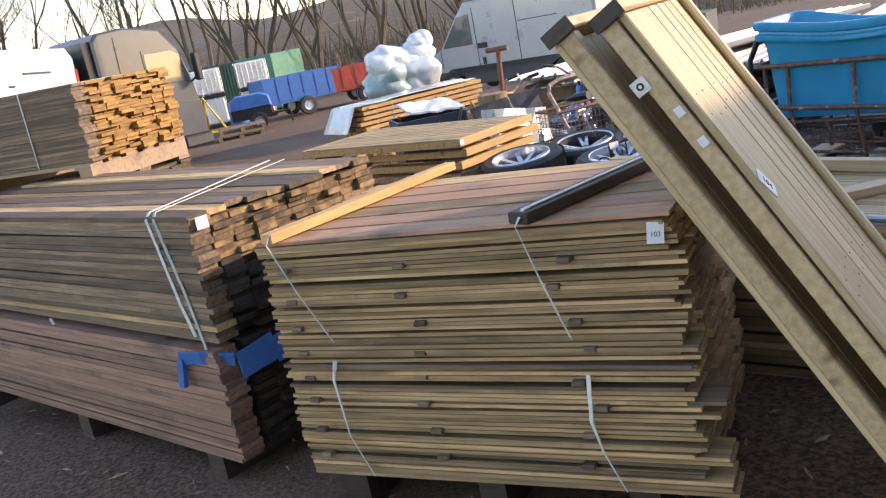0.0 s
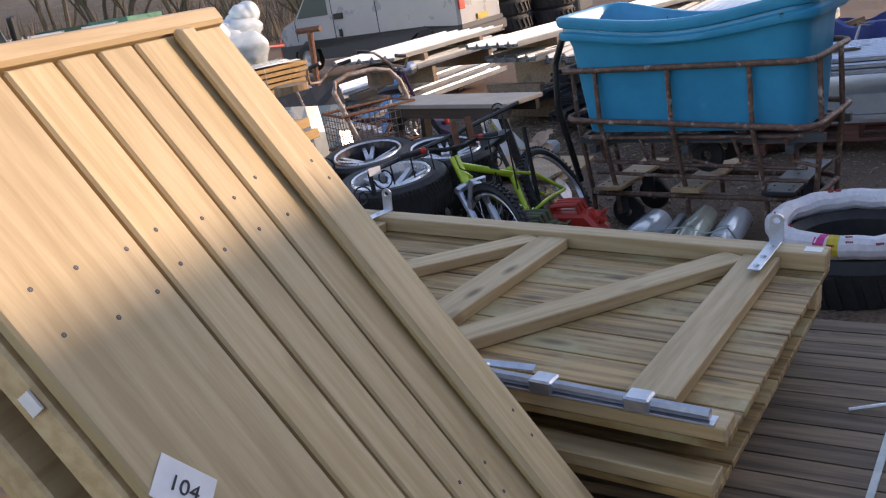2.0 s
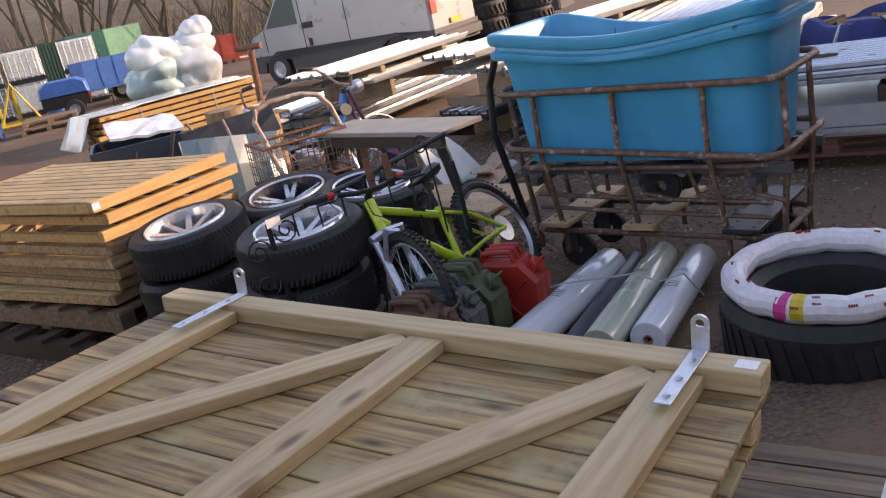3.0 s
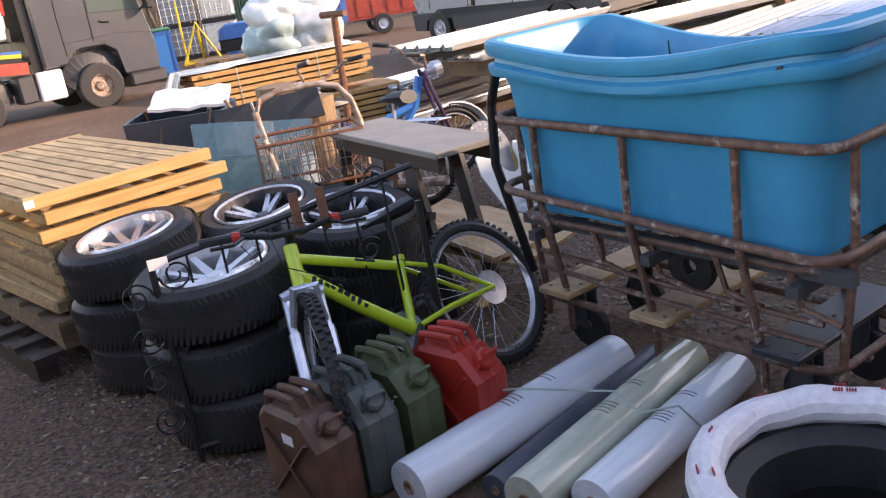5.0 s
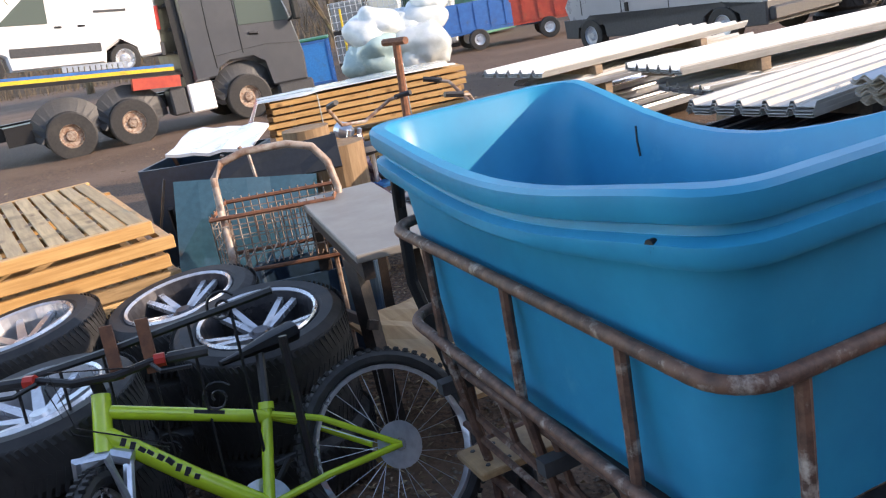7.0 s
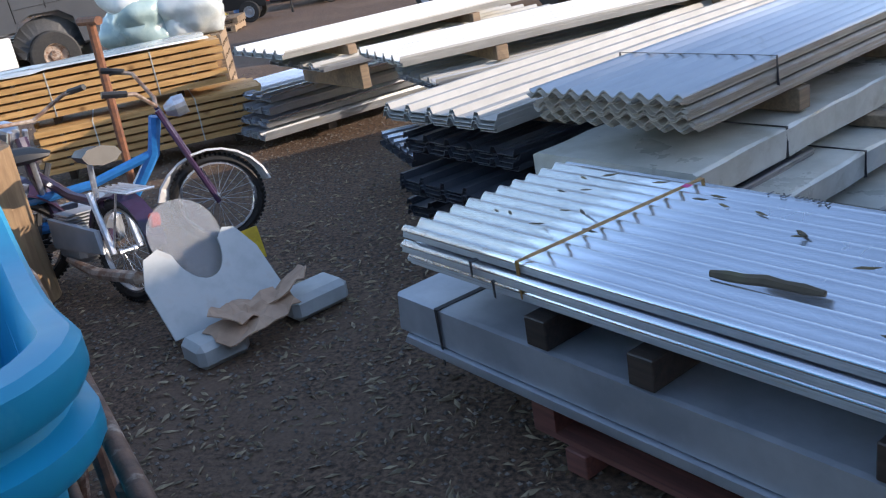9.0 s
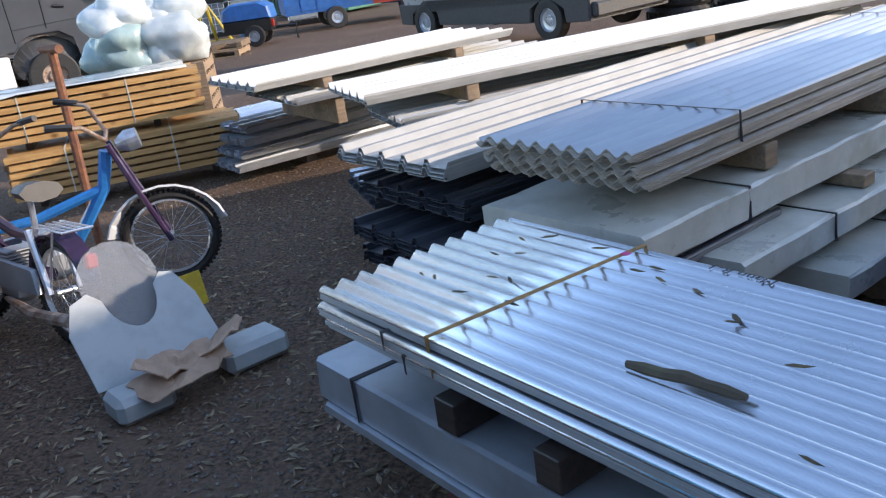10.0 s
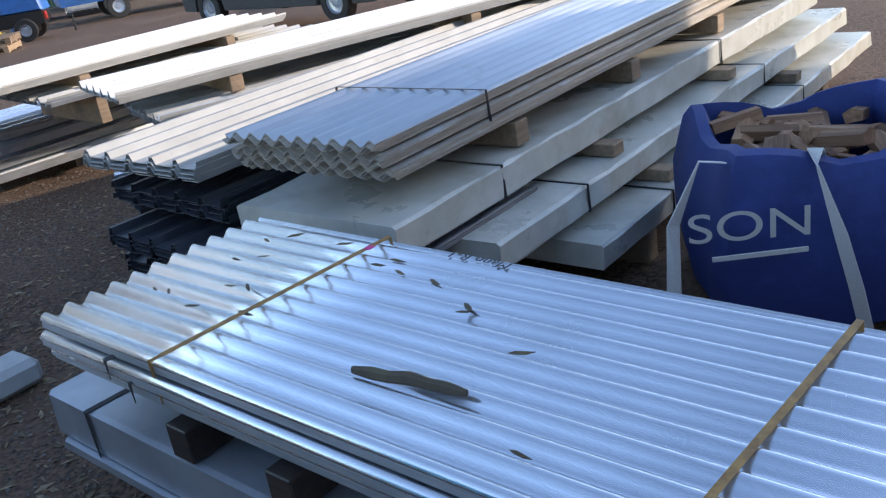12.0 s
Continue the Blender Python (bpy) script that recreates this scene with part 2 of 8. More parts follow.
GREENP = mat("green_container_paint", (0.04, 0.20, 0.13), (0.03, 0.16, 0.10), 0.5, 0.0, grain=(4, 4, 4), bump=0.05, stain=(0.05, 0.12, 0.09))
TEAL = mat("dark_teal_car_paint", (0.02, 0.07, 0.10), (0.015, 0.055, 0.08), 0.25, 0.0, bump=0.0, coat=0.6)
BOARD_G = mat("grey_laminate", (0.24, 0.225, 0.20), (0.20, 0.185, 0.165), 0.5, 0.0, grain=(6, 6, 6), bump=0.03, stain=(0.22, 0.20, 0.17))
CARD = mat("torn_brown_cardboard", (0.46, 0.31, 0.21), (0.38, 0.25, 0.17), 0.8, 0.0, grain=(9, 9, 9), bump=0.2, stain=(0.26, 0.17, 0.11), stain_scale=5)
FAIRING = mat("scuffed_white_fairing", (0.47, 0.50, 0.50), (0.38, 0.41, 0.41), 0.4, 0.0, grain=(6, 6, 6), bump=0.03, stain=(0.42, 0.42, 0.40), stain_scale=6)
NAVY = mat("navy_woven_bag", (0.022, 0.045, 0.20), (0.016, 0.034, 0.15), 0.65, 0.0, grain=(260, 260, 260), bump=0.25, stain=(0.035, 0.06, 0.24), vary=0.05)
WEB = mat("white_webbing", (0.60, 0.60, 0.58), (0.5, 0.5, 0.48), 0.7, 0.0, grain=(200, 200, 200), bump=0.3)
WHITEBAG = mat("white_woven_bag", (0.70, 0.72, 0.76), (0.62, 0.64, 0.68), 0.6, 0.0, grain=(200, 200, 200), bump=0.2)
TARP = mat("blue_tarpaulin", (0.05, 0.17, 0.46), (0.04, 0.14, 0.38), 0.35, 0.0, grain=(20, 20, 20), bump=0.3)
TWINE = mat("pale_green_twine", (0.40, 0.47, 0.42), (0.33, 0.40, 0.35), 0.7, bump=0.1)
LEAF = mat("fallen_willow_leaf", (0.12, 0.085, 0.035), (0.06, 0.045, 0.025), 0.6, 0.0, bump=0.1, vary=0.5)
LEAFG = mat("litter_leaf", (0.34, 0.27, 0.17), (0.20, 0.15, 0.09), 0.7, 0.0, bump=0.1, vary=0.5, island=True)
STONE = mat("gravel_stone", (0.22, 0.19, 0.16), (0.13, 0.11, 0.095), 0.85, 0.0, grain=(40, 40, 40), bump=0.2, vary=0.4, island=True)
BARK = mat("tree_bark", (0.13, 0.105, 0.07), (0.08, 0.065, 0.045), 0.85, 0.0, grain=(8, 8, 2), bump=0.5, stain=(0.15, 0.15, 0.08), vary=0.2)
TWIG = mat("bare_twig", (0.15, 0.115, 0.075), (0.10, 0.075, 0.05), 0.85, 0.0, bump=0.1, vary=0.2)
HEDGE = mat("bare_brown_hedge", (0.13, 0.095, 0.06), (0.065, 0.05, 0.035), 0.95, 0.0, grain=(3, 3, 1.2), bump=0.8, stain=(0.19, 0.14, 0.08), stain_scale=0.4, vary=0.2)
IBC = mat("milky_tank_plastic", (0.66, 0.66, 0.60), (0.60, 0.60, 0.54), 0.4, 0.0, bump=0.03, stain=(0.52, 0.50, 0.42))
BRICK = mat("brick_wall", (0.25, 0.13, 0.09), (0.19, 0.10, 0.075), 0.85, 0.0, grain=(6, 6, 14), bump=0.3)
GLASS = bpy.data.materials.new("tinted_glass")
GLASS.use_nodes = True
gb = GLASS.node_tree.nodes["Principled BSDF"]
gb.inputs["Base Color"].default_value = (0.10, 0.13, 0.12, 1)
gb.inputs["Roughness"].default_value, gb.inputs["Coat Weight"].default_value = 0.05, 1.0
CLEAR = bpy.data.materials.new("clear_plastic")
CLEAR.use_nodes = True
cb = CLEAR.node_tree.nodes["Principled BSDF"]
cb.inputs["Base Color"].default_value = (0.72, 0.75, 0.78, 1)
cb.inputs["Roughness"].default_value, cb.inputs["Transmission Weight"].default_value, cb.inputs["IOR"].default_value = 0.12, 0.8, 1.2
EDGE_T = mat("dusty_tan_sheet", (0.40, 0.345, 0.28), (0.30, 0.255, 0.20), 0.6, 0.1, grain=(5, 30, 30), bump=0.05, stain=(0.46, 0.46, 0.46), vary=0.12)
GROUND = mat("trodden_dark_earth", (0.20, 0.121, 0.074), (0.038, 0.023, 0.015), 0.85, 0.0, grain=(46, 46, 46), bump=1.0, stain=(0.165, 0.105, 0.070), stain_scale=0.45, stain_at=0.5, vary=0, detail=8.0)

# ---- mesh helpers ----
def part(name, bm, material, parent=None, label="", smooth=False):
    me = bpy.data.meshes.new(name)
    if smooth:
        for f in bm.faces:
            f.smooth = True
    bm.to_mesh(me)
    bm.free()
    if smooth:
        me.set_sharp_from_angle(angle=radians(38))
    me.materials.append(material)
    ob = new(name, me)
    if parent:
        ob.parent = parent
    if label:
        ob["label"] = label
    return ob


def thing(name, m, label, category, group="", kind=""):
    ob = new(name)
    ob.empty_display_size = 0.1
    ob.matrix_world = m
    return tagged(ob, label, category, group, kind)


def share(name, src, m, parent):
    """Another piece on the same mesh."""
    ob = new(name, src.data)
    ob.parent = parent
    ob.matrix_local = m
    return ob


def box(bm, x0, y0, z0, x1, y1, z1, m=None, bevel=0.0):
    vs = [bm.verts.new((x, y, z)) for x in (x0, x1) for y in (y0, y1) for z in (z0, z1)]
    fs = [bm.faces.new([vs[i] for i in q]) for q in ((0, 1, 3, 2), (4, 6, 7, 5), (0, 4, 5, 1), (2, 3, 7, 6), (0, 2, 6, 4), (1, 5, 7, 3))]
    if bevel:
        es = list({e for f in fs for e in f.edges})
        r = bmesh.ops.bevel(bm, geom=es, offset=bevel, segments=1, affect="EDGES", profile=0.5)
        vs = list({v for f in r["faces"] for v in f.verts} | {v for v in vs if v.is_valid})
    if m is not None:
        bmesh.ops.transform(bm, matrix=m, verts=[v for v in vs if v.is_valid])
    return bm


def cbox(bm, c, s, m=None, bevel=0.0):
    return box(bm, c[0] - s[0] / 2, c[1] - s[1] / 2, c[2] - s[2] / 2, c[0] + s[0] / 2, c[1] + s[1] / 2, c[2] + s[2] / 2, m, bevel)


def sweep(bm, pts, r, seg=6, closed=False, radii=None, flat=None):
    """A tube along points; flat=(w, h) gives a flat band."""
    P = [Vector(p) for p in pts]
    n = len(P)
    rings, up = [], Vector((0.13, 0.29, 0.95)).normalized()
    for i, p in enumerate(P):
        a = P[i - 1] if i or closed else p
        b = P[(i + 1) % n] if i < n - 1 or closed else p
        d = (b - a).normalized()
        s = d.cross(up)
        s = s.normalized() if s.length > 1e-4 else Vector((1, 0, 0))
        u = s.cross(d)
        rr = radii[i] if radii else r
        ring = []
        for k in range(seg):
            t = 2 * math.pi * (k + 0.5) / seg
            if flat:
                q = s * math.copysign(flat[0] / 2, math.cos(t)) + u * math.copysign(flat[1] / 2, math.sin(t))
            else:
                q = (s * math.cos(t) + u * math.sin(t)) * rr
            ring.append(bm.verts.new(p + q))
        rings.append(ring)
    for i in range(n if closed else n - 1):
        A, B = rings[i], rings[(i + 1) % n]
        for k in range(seg):
            bm.faces.new((A[k], A[(k + 1) % seg], B[(k + 1) % seg], B[k]))
    if not closed:
        bm.faces.new(rings[0][::-1])
        bm.faces.new(rings[-1])
    return bm


def strap(bm, pts, w=0.015, h=0.003):
    return sweep(bm, pts, 0, 4, flat=(w, h))


def lathe(bm, prof, seg=24, m=None, close=True):
    """Spins (r, z) round z."""
    rings = [[bm.verts.new((r * math.cos(2 * math.pi * k / seg), r * math.sin(2 * math.pi * k / seg), z)) for k in range(seg)] for r, z in prof]
    n = len(rings)
    for i in range(n if close else n - 1):
        A, B = rings[i], rings[(i + 1) % n]
        for k in range(seg):
            bm.faces.new((A[k], A[(k + 1) % seg], B[(k + 1) % seg], B[k]))
    if m is not None:
        bmesh.ops.transform(bm, matrix=m, verts=[v for R in rings for v in R])
    return bm


def extrude_poly(bm, pts, y0, y1, m=None):
    """A prism: the outline in x and z, from y0 to y1."""
    A = [bm.verts.new((x, y0, z)) for x, z in pts]
    B = [bm.verts.new((x, y1, z)) for x, z in pts]
    bm.faces.new(A[::-1])
    bm.faces.new(B)
    n = len(pts)
    for i in range(n):
        bm.faces.new((A[i], A[(i + 1) % n], B[(i + 1) % n], B[i]))
    if m is not None:
        bmesh.ops.transform(bm, matrix=m, verts=A + B)
    bmesh.ops.recalc_face_normals(bm, faces=bm.faces[:])
    return bm


def BM():
    return bmesh.new()


def heading(dx, dy):
    return math.degrees(math.atan2(dy, dx))


def text_mesh(name, body, size, material, m, parent=None, label=""):
    cu = bpy.data.curves.new(name, "FONT")
    cu.body, cu.size, cu.extrude, cu.align_x, cu.align_y = body, size, 0.0004, "CENTER", "CENTER"
    tmp = bpy.data.objects.new(name, cu)
    me = bpy.data.meshes.new_from_object(tmp)
    bpy.data.objects.remove(tmp)
    me.materials.append(material)
    ob = new(name, me)
    ob.parent = parent
    ob.matrix_local = m
    if label:
        ob["label"] = label
    return ob


# ---- ground ----
def ground_z(x, y):
    s = min(1, max(0, (y - 3.2) / 2.2))
    return 0.2 * (1 - s * s * (3 - 2 * s)) if y < 5.4 else -0.0125 * max(0, min(y, 60) - 8)


def build_ground():
    xs = sorted(set([-400, -150, -70, -40, -25] + [round(-18 + 0.5 * i, 2) for i in range(78)] + [25, 40, 70, 150, 400]))
    ys = sorted(set([-400, -150, -60, -25] + [round(-12 + 0.5 * i, 2) for i in range(110)] + [50, 70, 120, 220, 500]))
    bm = BM()
    grid = [[bm.verts.new((x, y, ground_z(x, y) + (0.018 * noise.noise((x * 0.9, y * 0.9, 0)) if abs(x) < 25 and -12 < y < 42 else 0))) for x in xs] for y in ys]
    for j in range(len(ys) - 1):
        for i in range(len(xs) - 1):
            bm.faces.new((grid[j][i], grid[j][i + 1], grid[j + 1][i + 1], grid[j + 1][i]))
    g = part("ground", bm, GROUND, smooth=True)
    tagged(g, "dark trodden earth yard with wood chips and leaf litter", "ground", kind="structure")


build_ground()

# ---- unseen building, added to cast the shade over the near half of the yard ----
def build_shade_building():
    t = thing("warehouse", Matrix(), "unseen plain brick building with a long straight roof edge, added to cast shade", "building")
    a, b = Vector(ROOF_A), Vector(ROOF_B)
    d = (b - a)
    L = d.length
    t.matrix_world = pose(a.x, a.y, 0, 0, 0, heading(d.x, d.y))
    bm = BM()
    box(bm, 0, -8, -0.3, L, -0.02, ROOF_H - 0.25)
    part("wall", bm, BRICK, t)
    bm = BM()
    box(bm, -0.2, -8.2, ROOF_H - 0.245, L + 0.2, 0.02, ROOF_H)
    part("roof", bm, DGREY, t)


build_shade_building()

# ---- far side: bank, hedge and bare trees ----
def build_bank():
    bm = BM()
    rows = []
    for j, (y, z) in enumerate(((46, -1.0), (50, 0.6), (56, 2.6), (70, 5.0), (110, 9.0))):
        rows.append([bm.verts.new((-90 + 4 * i, y + 1.5 * noise.noise((i * 0.35, j, 3)) + 0.0006 * (i - 22) ** 2, z * (0.8 + 0.35 * noise.noise((i * 0.22, j * 0.7, 9))))) for i in range(50)])
    for A, B in zip(rows, rows[1:]):
        for i in range(49):
            bm.faces.new((A[i], A[i + 1], B[i + 1], B[i]))
    tagged(part("backdrop_bank", bm, HEDGE, smooth=True), "far brown bank of bare scrub behind the yard", "bank", kind="structure")
    rng = random.Random(5)
    V, F = [], []
    for _ in range(9000):
        x, y = rng.uniform(-55, 45), rng.uniform(42, 54)
        h = rng.uniform(0.8, 2.6) * (0.75 + 0.5 * noise.noise((x * 0.08, 0, 1)))
        z = -1.0 + max(0, (y - 46) * 0.3)
        a, w = rng.uniform(0, 3.14), rng.uniform(0.015, 0.05)
        lx, ly = rng.gauss(0, 0.45), rng.gauss(0, 0.3)
        k = len(V)
        dx, dy = w * math.cos(a), w * math.sin(a)
        V += [(x - dx, y - dy, z), (x + dx, y + dy, z), (x + lx, y + ly, z + h)]
        F.append((k, k + 1, k + 2))
    me = bpy.data.meshes.new("scrub")
    me.from_pydata(V, [], F)
    me.materials.append(TWIG)
    tagged(new("scrub", me), "thicket of bare brown scrub along the yard's far edge", "scrub", kind="stuff")


build_bank()


def build_tree(x, y, h, seed, lean=0.0):
    rng = random.Random(seed)
    t = thing("bare_tree", pose(x, y, -0.6), "tall bare winter tree with several thin upright stems", "tree", "bare trees behind the yard")
    trunk, crown = BM(), BM()

    def grow(p, d, r, L, depth, bm):
        pts, rad = [p], [r]
        n = 4
        q = Vector(p)
        dd = Vector(d)
        for i in range(n):
            dd = (dd + Vector((rng.gauss(0, 0.10), rng.gauss(0, 0.10), 0.04))).normalized()
            q = q + dd * L / n
            pts.append(q.copy())
            rad.append(r * (1 - 0.62 * (i + 1) / n))
        sweep(bm, pts, r, 6 if depth == 0 else 4 if depth < 3 else 3, radii=rad)
        if depth >= 4:
            return
        for _ in range((4, 5, 5, 4)[depth]):
            i = rng.choice((2, 3, 4)) if depth else rng.choice((1, 2, 3, 4))
            a = rng.uniform(0, 6.28)
            side = Vector((math.cos(a), math.sin(a), rng.uniform(0.2, 1.2)))
            nd = (dd * rng.uniform(0.5, 1.1) + side * rng.uniform(0.5, 0.9)).normalized()
            grow(pts[i], nd, max(0.008, rad[i] * rng.uniform(0.5, 0.75)), L * rng.uniform(0.48, 0.75), depth + 1, crown)

    for k in range(rng.choice((2, 3, 3))):
        a = rng.uniform(0, 6.28)
        grow(Vector((0.25 * math.cos(a), 0.25 * math.sin(a), 0)), Vector((0.22 * math.cos(a) + lean, 0.22 * math.sin(a), 1)).normalized(), rng.uniform(0.10, 0.17), h * rng.uniform(0.45, 0.6), 0, trunk)
    part("trunk", trunk, BARK, t, smooth=True)
    part("crown", crown, TWIG, t)


for k, (x, y, h) in enumerate(((-24, 40, 11), (-20, 37, 12), (-17, 41, 10), (-14.5, 38, 12), (-12, 40, 13), (-9.5, 37.5, 12), (-7, 39.5, 12), (-4.5, 37.5, 11), (-2, 40, 12), (0.5, 38, 12), (3.5, 39.5, 11), (-29, 37, 12), (7, 41, 11))):
    build_tree(x, y, h, 40 + k)

# ---- vehicles ----
def wheel_part(parent, x, y, r, w, side, hub=ALLOY, rr=0.6):
    """A road wheel with its axle along y; side is the sign of its outer face."""
    bm = BM()
    lathe(bm, [(r * rr, -w / 2), (r * 0.94, -w / 2), (r, -w / 2 + 0.05 * w), (r, w / 2 - 0.05 * w), (r * 0.94, w / 2), (r * rr, w / 2)], 28, pose(0, 0, 0, 90))
    wh = part("wheel", bm, RUBBER, parent, smooth=False)
    wh.location = (x, y, r)
    bm = BM()
    s = 1 if side > 0 else -1
    m = pose(0, 0, 0, -90 * s)
    lathe(bm, [(r * rr, w * 0.42), (r * rr * 0.93, w * 0.44), (r * rr * 0.85, w * 0.25), (r * rr * 0.5, w * 0.2), (r * rr * 0.42, w * 0.36), (r * rr * 0.15, w * 0.4), (0.001, w * 0.4), (0.001, 0), (r * rr, 0)], 20, m)
    for k in range(8):
        a = 2 * math.pi * k / 8
        sweep(bm, [m @ Vector((r * rr * 0.33 * math.cos(a), r * rr * 0.33 * math.sin(a), w * 0.36)), m @ Vector((r * rr * 0.33 * math.cos(a), r * rr * 0.33 * math.sin(a), w * 0.46))], 0.012 + r * 0.02, 6)
    part("rim", bm, hub, wh)
    return wh


def panel_box(bm, pts, y0, y1, bev=0.04):
    """A body: outline in x and z, width y0 to y1, long edges softened."""
    n = len(pts)
    cx, cz = sum(p[0] for p in pts) / n, sum(p[1] for p in pts) / n
    inn = [(p[0] + (cx - p[0]) * bev / max(0.3, abs(cx - p[0]) + 0.3), p[1] + (cz - p[1]) * bev / max(0.3, abs(cz - p[1]) + 0.3)) for p in pts]
    loops = [[bm.verts.new((x, y, z)) for x, z in q] for q, y in ((inn, y0), (pts, y0 + bev), (pts, y1 - bev), (inn, y1))]
    bm.faces.new(loops[0])
    bm.faces.new(loops[3][::-1])
    for A, B in zip(loops, loops[1:]):
        for i in range(n):
            bm.faces.new((A[i], B[i], B[(i + 1) % n], A[(i + 1) % n]))
    bmesh.ops.recalc_face_normals(bm, faces=bm.faces[:])
    return bm


def arch(bm, x, r, y, z, w=0.06, d=0.06):
    sweep(bm, [(x + r * math.cos(a), y, z + r * math.sin(a)) for a in [math.pi * (0.02 + 0.96 * k / 14) for k in range(15)]], 0, 4, flat=(d, w))


TRUCK = pose(-8.99, 15.82, -0.15, 0, 0, heading(0.63, 0.78)) @ Matrix.Scale(0.85, 4)


def build_truck():
    t = thing("recovery_truck", TRUCK, "grey recovery truck with a yellow and blue striped loading bed, parked", "truck")
    # x forward, y to its left; near side is y < 0, wheel faces at y = 0
    for x in (0, 1.27, 3.84):
        wheel_part(t, x, -0.02, 0.5, 0.3, -1, RUSTW, 0.5)
        wheel_part(t, x, 2.2, 0.5, 0.3, 1, STEEL, 0.52)
    bm = BM()
    box(bm, -2.2, 0.5, 0.62, 4.9, 0.75, 0.9)
    box(bm, -2.2, 1.45, 0.62, 4.9, 1.7, 0.9)
    box(bm, -1.2, 0.2, 0.5, -0.65, 0.5, 0.9)
    part("chassis", bm, BLACK, t)
    bm = BM()
    panel_box(bm, [(2.75, 1.05), (3.2, 1.05), (3.3, 1.22), (3.55, 1.33), (4.15, 1.33), (4.42, 1.15), (4.5, 0.62), (5.3, 0.6), (5.33, 1.2), (5.15, 2.2), (4.95, 2.85), (4.55, 3.35), (3.6, 3.5), (2.9, 3.45), (2.75, 3.3)], -0.12, 2.3, 0.06)
    cab = part("cab", bm, GREY_T, t)
    bm = BM()
    panel_box(bm, [(3.95, 2.05), (5.12, 1.98), (4.98, 2.62), (4.72, 2.8), (3.98, 2.8)], -0.135, -0.11, 0.01)
    part("side_window", bm, GLASS, cab)
    bm = BM()
    for pts in ([(3.28, 1.25), (3.26, 2.05), (3.3, 3.3)], [(3.3, 1.5), (4.5, 1.55), (5.25, 1.45)], [(3.92, 1.45), (3.93, 2.9)]):
        strap(bm, [(x, -0.122, z) for x, z in pts], 0.02, 0.012)
    sweep(bm, [(4.15, -0.13, 1.85), (4.35, -0.13, 1.82)], 0.035, 6)
    part("door_seam", bm, BLACK, cab)
    bm = BM()
    box(bm, 2.55, 0.0, 0.9, 2.74, 2.18, 3.3)
    for z in (1.2, 1.7, 2.2, 2.7):
        box(bm, 2.5, 0.1, z, 2.55, 2.1, z + 0.06)
    part("cab_back", bm, BLACK, t)
    bm = BM()
    box(bm, 4.55, -0.1, 0.32, 5.42, 2.28, 0.62, bevel=0.05)
    part("bumper", bm, DGREY, t)
    bm = BM()
    sweep(bm, [(5.1, -0.15, 1.95), (5.25, -0.35, 2.1)], 0.03, 6)
    box(bm, 5.15, -0.48, 1.95, 5.3, -0.28, 2.65, bevel=0.03)
    part("mirror", bm, BLACK, t)
    bm = BM()
    for x in (0, 1.27):
        arch(bm, x, 0.62, 0.12, 0.42, 0.5, 0.05)
    part("mudguard", bm, DGREY, t)
    bm = BM()
    arch(bm, 3.84, 0.6, 0.1, 0.5, 0.4, 0.05)
    part("mudguard", bm, DGREY, t)
    bm = BM()
    box(bm, 2.15, -0.05, 0.42, 2.5, 0.5, 1.0, bevel=0.04)
    part("battery_box", bm, DGREY, t)
    bm = BM()
    box(bm, 2.55, -0.08, 0.4, 3.1, 0.5, 1.02, bevel=0.03)
    part("fuel_tank", bm, WHITEP, t, "dirty white side tank")
    # sloping bed with stripes
    tilt = pose(2.35, 0, 1.3, 0, 6)
    for nm, z0, z1, m in (("bed", 0, 0.08, BLACK), ("yellow_stripe", 0.082, 0.16, YELP), ("blue_stripe", 0.162, 0.22, BLUEP)):
        bm = BM()
        box(bm, -5.6, -0.12 - (0.004 if nm != "bed" else 0), z0, 0, 0.0 if nm != "bed" else 2.3, z1, tilt)
        part(nm, bm, m, t)
    bm = BM()
    box(bm, -0.9, -0.13, -0.26, 0.1, 0.1, -0.02, tilt)
    part("red_tool_box", bm, REDP, t)
    bm = BM()
    box(bm, -2.2, -0.05, 0.33, -0.91, 0.05, 0.36, tilt)
    for k in range(12):
        box(bm, -2.2 + 0.11 * k, -0.05, 0.23, -2.12 + 0.11 * k, 0.05, 0.335, tilt)
    part("bed_rail", bm, STEEL, t)


build_truck()


